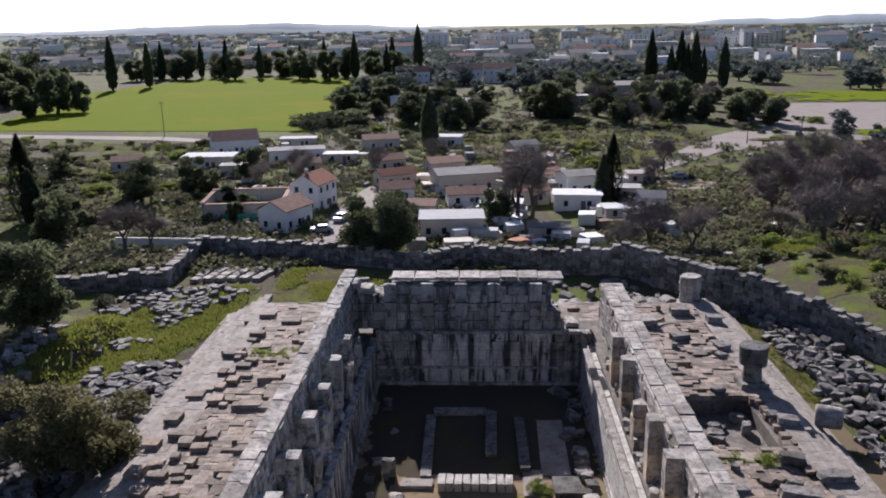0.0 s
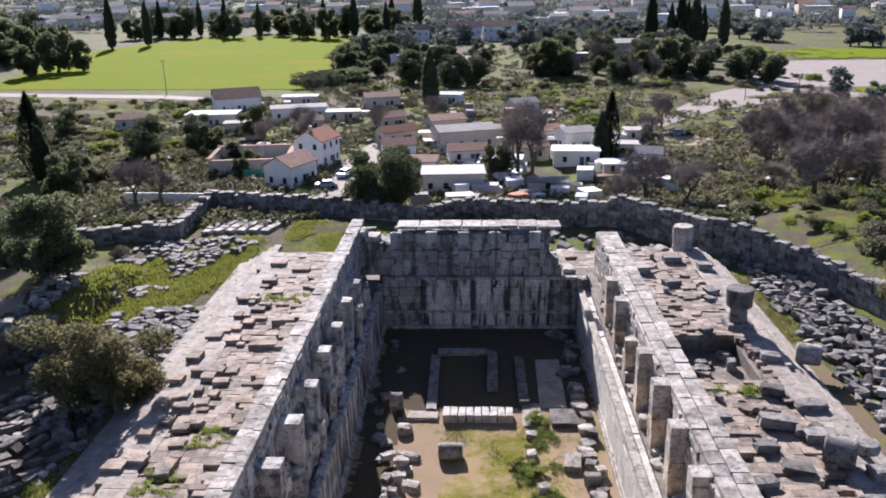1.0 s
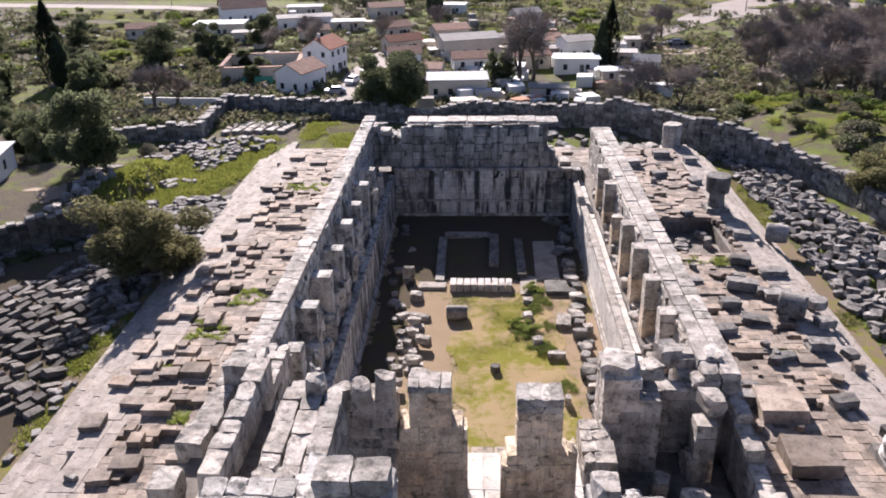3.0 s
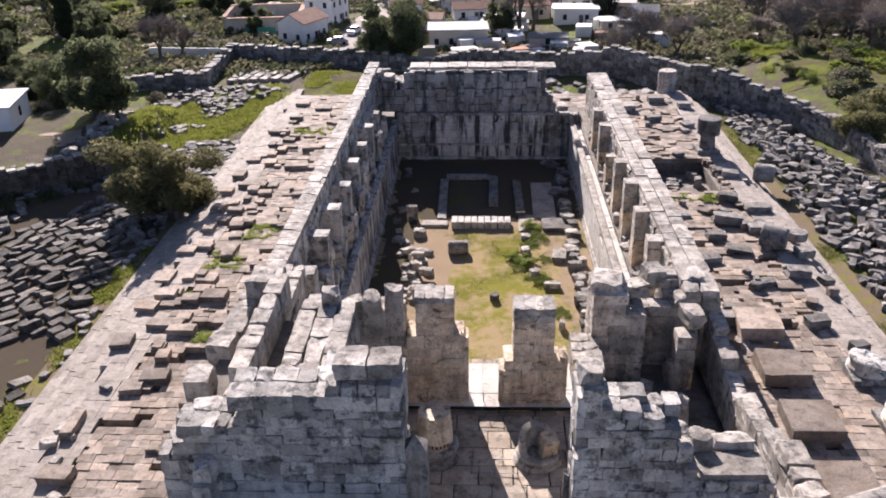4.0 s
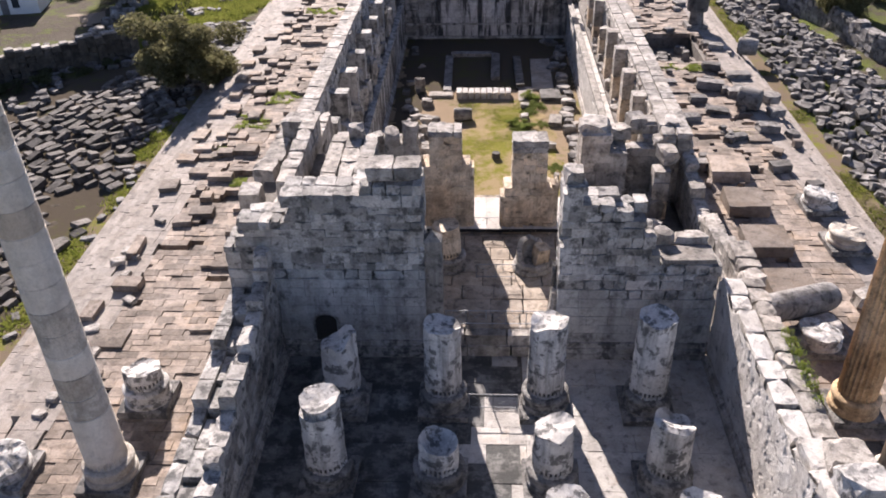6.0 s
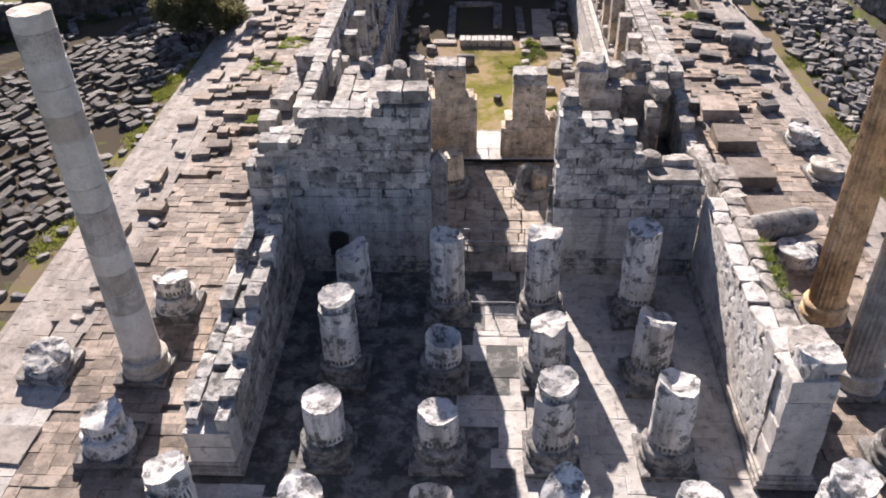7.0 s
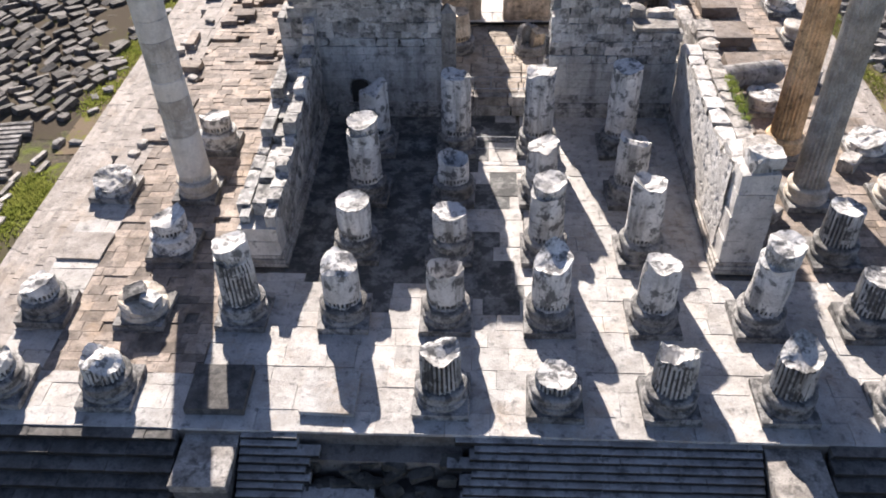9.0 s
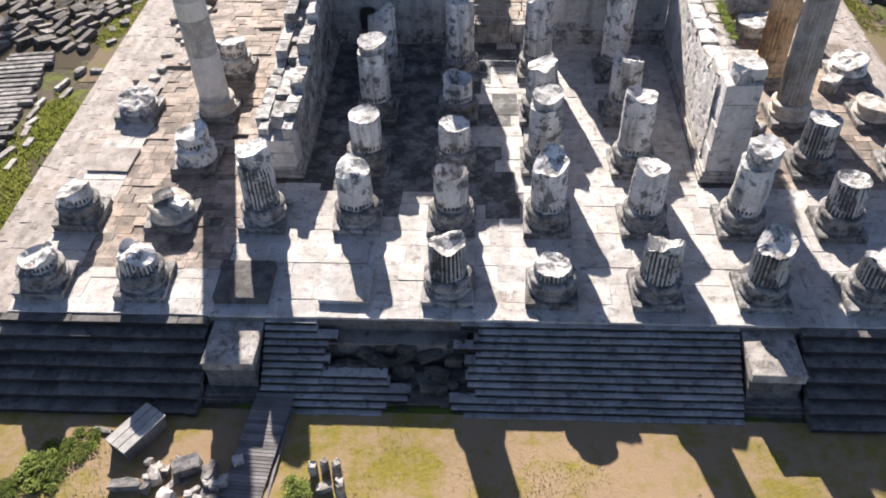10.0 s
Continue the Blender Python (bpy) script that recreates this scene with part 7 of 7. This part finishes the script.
house(-9.0, 520.0, 4, 22.0, 12.0, 9.0, WHITEWALL, OLDTILE, "large white house with a red tile roof", 3.0, windows=5, storeys=2)
house(12.0, 530.0, -12, 22.0, 12.0, 9.0, WHITEWALL, OLDTILE, "large white house with a red tile roof", 3.0, windows=5, storeys=2)
house(-40.0, 520.0, 10, 22.0, 12.0, 8.0, WHITEWALL, OLDTILE, "large white house with a faded tile roof", 3.0, windows=5, storeys=2)
house(70.0, 430.0, 4, 40.0, 16.0, 6.0, CREAMWALL, GREYROOF, "long grey-roofed building among trees", 1.5, windows=6)
house(-62.5, 93.5, 12, 12.0, 9.0, 3.2, WHITEWALL, WHITEROOF, "white flat-roofed house on the terrace", flat=True, windows=2)
for x, y, rz, w, d, h, wall, roof, label, flat in (
        (-3, 184, 8, 9, 6, 3.0, WHITEWALL, OLDTILE, "small white house with a faded clay roof", False), (5, 176, -6, 7, 5, 2.8, CREAMWALL, WHITEROOF, "low shed with a white sheet roof", True),
        (27, 172, 4, 8, 5, 2.6, CREAMWALL, WHITEROOF, "low shed with a white sheet roof", True), (34, 180, -10, 6, 5, 3.0, WHITEWALL, GREYROOF, "small white house with a grey roof", False),
        (14, 206, 12, 9, 7, 3.2, CREAMWALL, OLDTILE, "small house with a faded tile roof", False), (-9, 222, 20, 10, 7, 3.4, CREAMWALL, OLDTILE, "cream house with a faded tile roof", False),
        (37, 207, 0, 7, 5, 2.8, CREAMWALL, GREYROOF, "small shed with a grey roof", True), (-30, 264, 16, 12, 7, 3.6, CREAMWALL, OLDTILE, "cream house with a faded tile roof", False),
        (-10, 270, -8, 10, 7, 3.2, WHITEWALL, WHITEROOF, "white flat-roofed house among gardens", True), (12, 252, 24, 9, 6, 3.0, CREAMWALL, GREYROOF, "cream house with a grey roof", False),
        (-56, 270, 6, 12, 6, 3.0, CREAMWALL, WHITEROOF, "long low shed with a white sheet roof", True), (-93, 230, 12, 9, 6, 3.0, CREAMWALL, OLDTILE, "small farm house with a tile roof", False)):
    house(x, y, rz, w, d, h, wall, roof, label, 1.1, flat=flat, windows=2)
# walled yard with a tiled wall top
yard = thing("walled_yard", pose(-47.5, 180, gz(-47, 180) - 0.3, 0, 0, 6), "roofless walled yard with pale tiled wall tops", "yard", "village houses")
for x0, x1, y0, y1, h in ((-8, 8, -6, -5.6, 3.2), (-8, 8, 6, 6.4, 3.8), (-8, -7.6, -6, 6.4, 3.6), (7.6, 8, -6, 6.4, 3.6)):
    w = link("wall", box_mesh("wall", CREAMWALL, x0, x1, y0, y1, 0, h), yard)
    link("wall_top", box_mesh("wall_top", OLDTILE, x0 - 0.25, x1 + 0.25, y0 - 0.25, y1 + 0.25, h, h + 0.14), w)
fence = thing("sheet_fence", pose(-50, 171.5, gz(-50, 171) - 0.2), "green sheet fence beside the yard", "fence")
for k in range(5):
    link("sheet", box_mesh("sheet", TEAL, k * 1.3, k * 1.3 + 1.27, -0.04, 0.04, 0, 1.8), fence)
whitewall = thing("garden_wall", pose(-62.5, 150.5, gz(-60, 150) - 0.2, 0, 0, -4), "low white garden wall beside a path", "garden wall")
for k in range(6):
    link("panel", box_mesh("panel", WHITEWALL, k * 2.6, k * 2.6 + 2.58, -0.15, 0.15, 0, 2.0), whitewall)
for k in range(9):
    stone(8 + R(-3, 4), 150 + R(-5, 4), gz(8, 150), R(2, 4), R(1, 3), R(0.5, 1.6), R(0, 90), (TARP, CLAY, GREYROOF)[k % 3], True, "heap of stored building goods under sheeting", "stored goods", name="covered_crate")
for k in range(96):
    x, y = (R(-14, 34), R(141, 215)) if k < 66 else (R(-60, 20), R(186, 262))
    if -33 < x < -21:
        continue
    stone(x, y, gz(x, y), R(2, 5), R(1.5, 4), R(1.2, 2.6), R(-15, 25), (WHITEROOF, GREYROOF, CREAMWALL, WHITEWALL, OLDTILE)[k % 5], False, "small lean-to shed in the village yards", "yard sheds", name="shed")


def car(x, y, rz, paint, label):
    ob = thing("car", pose(x, y, gz(x, y) + 0.02, 0, 0, rz), label, "car", "parked cars")
    side = [(-2.1, 0.35), (-2.15, 0.75), (-1.9, 0.95), (-1.2, 1.0), (-0.6, 1.45), (1.0, 1.48), (1.75, 1.0), (2.1, 0.9), (2.12, 0.35)]
    n = len(side)
    v = [(a, s * (0.85 if z < 1.1 else 0.68), z) for s in (-1, 1) for a, z in side]
    f = [tuple(range(n - 1, -1, -1)), tuple(range(n, 2 * n))] + [(k, (k + 1) % n, n + (k + 1) % n, n + k) for k in range(n)]
    link("body", mesh_of("body", v, f, paint), ob)
    for s in (-1, 1):
        link("side_window", mesh_of("side_window", [(-0.9, s * 0.82, 1.08), (1.35, s * 0.82, 1.08), (0.95, s * 0.73, 1.4), (-0.55, s * 0.73, 1.4)], [(0, 1, 2, 3)], DARKGLASS), ob)
    link("windscreen", mesh_of("windscreen", [(-1.17, -0.7, 1.05), (-1.17, 0.7, 1.05), (-0.67, 0.62, 1.44), (-0.67, -0.62, 1.44)], [(0, 1, 2, 3)], DARKGLASS), ob)
    for a in (-1.35, 1.3):
        for s in (-1, 1):
            wv, wf = lathe([(0.05, -0.1), (0.3, -0.1), (0.32, 0.0), (0.3, 0.1), (0.05, 0.1)], 14)
            link("wheel", mesh_of("wheel", wv, wf, TYRE), ob, pose(a, s * 0.78, 0.31, 90, 0, 0))


car(51.5, 160.5, 20, CARPAINT, "white car parked on rough grass")
car(-27.0, 171.0, 75, CARPAINT, "white van-like car parked beside a white house")
car(-29.0, 161.5, 8, SILVERPAINT, "grey car parked beside a white house")
car(-25.5, 182.0, 78, SILVERPAINT, "grey car parked in the village street")
car(47, 212, 0, SILVERPAINT, "dark grey car parked by a dirt lot")

drape("dirt_path", DIRT, ([(-48, 82.5), (-52, 88), (-57, 87)], [(-45, 84), (-48, 92), (-56, 90)]), 0.06, "pale trodden path on the terrace", "path", ragged=True)
for k in range(44):
    x, y = -45.6 + R(-1.6, 1.6), R(83, 97)
    stone(x, y, gz(x, y), R(0.5, 1.3), R(0.4, 1.0), R(0.3, 0.8), R(0, 180), MARBLE, True, "pale rubble stone on the terrace edge", "terrace rubble", R(-15, 15), R(-15, 15), "rubble_stone")
for x, y, h in ((-46, 76.5, 1.6), (-49, 74, 2.0), (-52, 71.5, 1.8), (-55, 69.5, 2.2), (-43.5, 78.5, 1.3), (-58, 67, 2.2), (-50, 104, 3), (-53, 110, 2.5), (-47, 112, 2), (-58, 100, 2), (-66, 103, 4), (-70, 96, 4), (-49, 100, 1.6), (-60, 83, 2.5), (-66, 80, 3)):
    plant("bush", BUSHES if y > 80 else DARKBUSH, x, y, h, 1.4, "scrubby bush beside the terrace", "bush", "scrub", ("stem", "leaves"))

# roads, paths and the far field
drape("road", ROADMAT, ([(-420, 292), (-175, 297), (-105, 286), (-60, 268)], [(-420, 302), (-175, 306), (-105, 294), (-60, 274)]), 0.12, "pale straight country road", "road")
drape("road", ROADMAT, ([(-30, 150), (-30, 175), (-27, 200), (-10, 260)], [(-21.5, 150), (-23.5, 175), (-20, 200), (-4, 260)]), 0.08, "pale narrow village street", "road")
drape("dirt_path", DIRT, ([(-72, 140), (-76, 152), (-72, 164), (-62, 172)], [(-64, 140), (-68, 152), (-66, 163), (-60, 170)]), 0.07, "pale trodden dirt path", "path")
drape("dirt_lot", DIRT, ([(34, 198), (33, 205), (32, 222)], [(52, 200), (54, 208), (48, 216)]), 0.08, "bare dirt lot beside the lane", "dirt lot")
drape("road", ROADMAT, ([(28, 203), (42, 229), (60, 260), (74, 284), (92, 304)], [(31.5, 200), (47, 225), (68, 252), (96, 268), (130, 276)]), 0.12, "pale lane leading to the car park", "road")
drape("car_park", ROADMAT, ([(90, 300), (100, 335), (112, 385)], [(190, 292), (240, 330), (300, 385)]), 0.14, "wide pale empty car park", "car park")
drape("grass_island", LUSH, ([(80, 272), (86, 280), (92, 284)], [(112, 264), (112, 274), (104, 284)]), 0.5, "grassy island in the road", "grass")
drape("grass_verge", FIELD, ([(116, 270), (120, 286), (128, 300)], [(180, 262), (200, 280), (220, 296)]), 0.3, "green verge beside the car park", "grass")
drape("grass_verge", FIELD, ([(110, 390), (112, 420), (120, 445)], [(330, 392), (340, 420), (360, 445)]), 0.3, "green verge behind the car park", "grass")
drape("crop_field", FIELD, ([(-185, 316), (-200, 380), (-226, 470), (-190, 600)], [(-60, 306), (-55, 330), (-62, 430), (-75, 590)]), 0.15, "bright green young crop field", "field")
drape("grass_patch", LUSH, ([(-110, 190), (-120, 225), (-130, 262)], [(-78, 186), (-80, 220), (-90, 262)]), 0.08, "green grass in village gardens", "grass")
drape("grass_patch", LUSH, ([(-72, 176), (-76, 190), (-78, 205)], [(-55, 178), (-56, 190), (-58, 200)]), 0.08, "green grass in village gardens", "grass")
drape("grass_patch", LUSH, ([(26, 215), (28, 235), (40, 262)], [(38, 222), (48, 240), (64, 268)]), 0.07, "green rough grass by the lane", "grass")
drape("grass_patch", LUSH, ([(-10, 262), (-6, 290), (0, 315)], [(52, 270), (54, 290), (56, 312)]), 0.08, "green rough grass behind the village", "grass")

# ---- middle distance: trees and hedges ----
for x, y, h in [(-165 + k * 7 + R(-3, 3), 320 + k * 14 + R(-8, 8), R(14, 24)) for k in range(-3, 5)] + [(-190 + R(-30, 10), 330 + R(0, 120), R(16, 26)) for _ in range(16)]:
    plant("evergreen_tree", DARKS, x - 40, y + 10, h, R(0.8, 1.1), "large dark tree at the edge of the green field", "tree", "field trees")
for k in range(26):
    x = -240 + k * 7.5
    y = 590 + R(-30, 40) - max(0, k - 14) * 1
    if k % 3 == 0:
        plant("cypress_tree", CYPS, x, y, R(22, 34), R(0.8, 1.0), "tall cypress behind the green field", "tree", "field cypresses")
    else:
        plant("evergreen_tree", DARKS, x, y + 5, R(14, 24), R(0.8, 1.2), "dark tree behind the green field", "tree", "field trees")
for x, y, h in ((-45, 640, 34), (-64, 640, 26), (-200, 520, 26), (-214, 500, 30)):
    plant("cypress_tree", CYPS, x, y, h, 0.9, "tall lone cypress tree", "tree", "field cypresses")
for k in range(60):
    x, y = R(20, 110), R(300, 420)
    if x < 70 + (y - 300) * 0.35:
        plant("evergreen_tree" if k % 2 else "bare_tree", DARKS if k % 2 else BARES, x, y, R(8, 17), R(1.0, 1.3), "dark tree in a grove beside the car park" if k % 2 else "leafless tree in a grove", "tree", "grove trees", ("trunk", "crown" if k % 2 else "branchwork"))
for k in range(7):
    plant("cypress_tree", CYPS, 92 + k * 6 + R(-2, 2), 470 + R(-20, 20), R(20, 30), 1.0, "dark cypress in the grove", "tree", "grove trees")
for x, y, h in ((108, 268, 11), (116, 262, 7), (128, 262, 8), (98, 276, 4)):
    plant("evergreen_tree", FARS, x, y, h, 1.0, "small round roadside tree", "tree", "roadside trees")
for k in range(40):
    plant("evergreen_tree", FARS, 150 + R(0, 260), 440 + R(0, 90), R(8, 14), 1.2, "round tree behind the car park", "tree", "car park trees")
for k in range(44):
    t = R(0, 1)
    plant("bush", DARKBUSH, -58 + R(-4, 14) - 14 * t, 310 + 270 * t, R(5, 9), 1.5, "dark hedge bush along the field", "bush", "hedge", ("stem", "leaves"))
for k in range(110):
    x, y = R(-60, 120), R(300, 620)
    plant("evergreen_tree", FARS if y > 420 else DARKS, x, y, R(7, 14), R(1.0, 1.4), "dark tree between scattered houses", "tree", "scattered trees")


def pole(x, y, h, label):
    v, f = [], []
    tube(v, f, Vector((0, 0, 0)), Vector((0, 0, h)), 0.16, 0.1, 8)
    ob = thing("utility_pole", pose(x, y, gz(x, y)), label, "pole", "poles")
    link("post", mesh_of("post", v, f, PLANKS), ob)
    link("arm", box_mesh("arm", PLANKS, -0.9, 0.9, -0.06, 0.06, h - 0.6, h - 0.45), ob)


pole(-108, 296, 12, "tall wooden utility pole by the field")
pole(92, 258, 8, "dark post beside the road")
pole(80, 268, 8, "dark post beside the road")

# ---- far town, woods and hills ----
HOUSEBODY = [box_mesh("wall", m, -6, 6, -5, 5, 0, h) for m, h in ((WHITEWALL, 6), (CREAMWALL, 8), (WHITEWALL, 10), (CREAMWALL, 5))]
HOUSEROOF = [mesh_of("roof", *gable(12, 10, 0, 2.2), m) for m in (OLDTILE, GREYROOF, GREYROOF)] + [box_mesh("roof", WHITEROOF, -6.3, 6.3, -5.3, 5.3, 0, 0.3)]
HOUSEWINDOW = box_mesh("window", DARKGLASS, -0.7, 0.7, -5.06, -4.9, 1.6, 3.2)
for k in range(300):
    y = 640 + 1500 * R(0, 1) ** 1.4
    x = R(-0.55, 0.52) * y
    if x < -60 and y < 700:
        continue
    s = R(0.8, 1.5)
    i = rng.randrange(4)
    ob = thing("house", pose(x, y, gz(x, y), 0, 0, R(-20, 20)) @ Matrix.Diagonal((s * R(0.9, 1.8), s, s, 1)), "small distant town house with pale walls", "house", "town houses")
    link("wall", HOUSEBODY[i], ob)
    link("roof", rng.choice(HOUSEROOF), ob, pose(0, 0, (6, 8, 10, 5)[i]))
    if y < 1100:
        for u in (-3.5, 0, 3.5):
            link("window", HOUSEWINDOW, ob, pose(u, 0, 0))
for k in range(26):
    y = R(900, 1500)
    x = R(-0.1, 0.35) * y
    ob = thing("apartment_block", pose(x, y, gz(x, y), 0, 0, R(-20, 20)), "distant pale apartment block", "apartment block", "town blocks")
    w, h = R(9, 18), R(12, 20)
    link("wall", box_mesh("wall", rng.choice((WHITEWALL, CREAMWALL)), -w, w, -6, 6, 0, h), ob)
    link("roof", box_mesh("roof", GREYROOF, -w - 0.3, w + 0.3, -6.3, 6.3, h, h + 0.5), ob)
    for a in range(4):
        for b in range(int(h // 3.2)):
            link("window", HOUSEWINDOW, ob, pose(-w + w * (a + 0.5) / 2, -1.0, 3.0 * b))
woods = Soup()
wv, wf = leaf_cloud(random.Random(5), [(Vector((rng.gauss(0, 3), rng.gauss(0, 3), R(1.5, 6))), R(1.5, 3)) for _ in range(9)], 1, 0.9, 16)
for k in range(2000):
    y = 560 + 2200 * R(0, 1) ** 1.3
    x = R(-0.56, 0.54) * y
    if x < -60 and y < 660:
        continue
    woods.add(wv, wf, pose(x, y, gz(x, y), 0, 0, R(0, 360)) @ Matrix.Diagonal((R(0.8, 1.6), R(0.8, 1.6), R(0.8, 1.6), 1)))
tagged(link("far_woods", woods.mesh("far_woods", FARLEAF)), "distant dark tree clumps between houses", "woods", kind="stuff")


def hills(name, dist, height, seed, color, lo=-0.75, hi=0.75):
    v, f = [], []
    n = 220
    for k in range(n + 1):
        a = lo + (hi - lo) * k / n
        h = height * max(0.0, 0.35 + 0.9 * noise.noise((a * 3 + seed, 0, seed)) + 0.22 * noise.noise((a * 16, seed, 1)) + 0.1 * noise.noise((a * 60, seed, 2)))
        x, y = dist * math.sin(a), dist * math.cos(a)
        v += [(x, y, -8), (x * 1.02, y * 1.02, -6 + h), (x * 1.1, y * 1.1, -8)]
        if k:
            i = 3 * k
            f += [(i - 3, i, i + 1, i - 2), (i - 2, i + 1, i + 2, i - 1)]
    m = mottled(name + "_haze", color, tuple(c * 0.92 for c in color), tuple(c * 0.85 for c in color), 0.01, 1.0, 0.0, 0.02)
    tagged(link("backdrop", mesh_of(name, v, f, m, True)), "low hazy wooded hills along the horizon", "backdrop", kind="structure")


# the bluish base colours hold the distance haze; no air is modelled
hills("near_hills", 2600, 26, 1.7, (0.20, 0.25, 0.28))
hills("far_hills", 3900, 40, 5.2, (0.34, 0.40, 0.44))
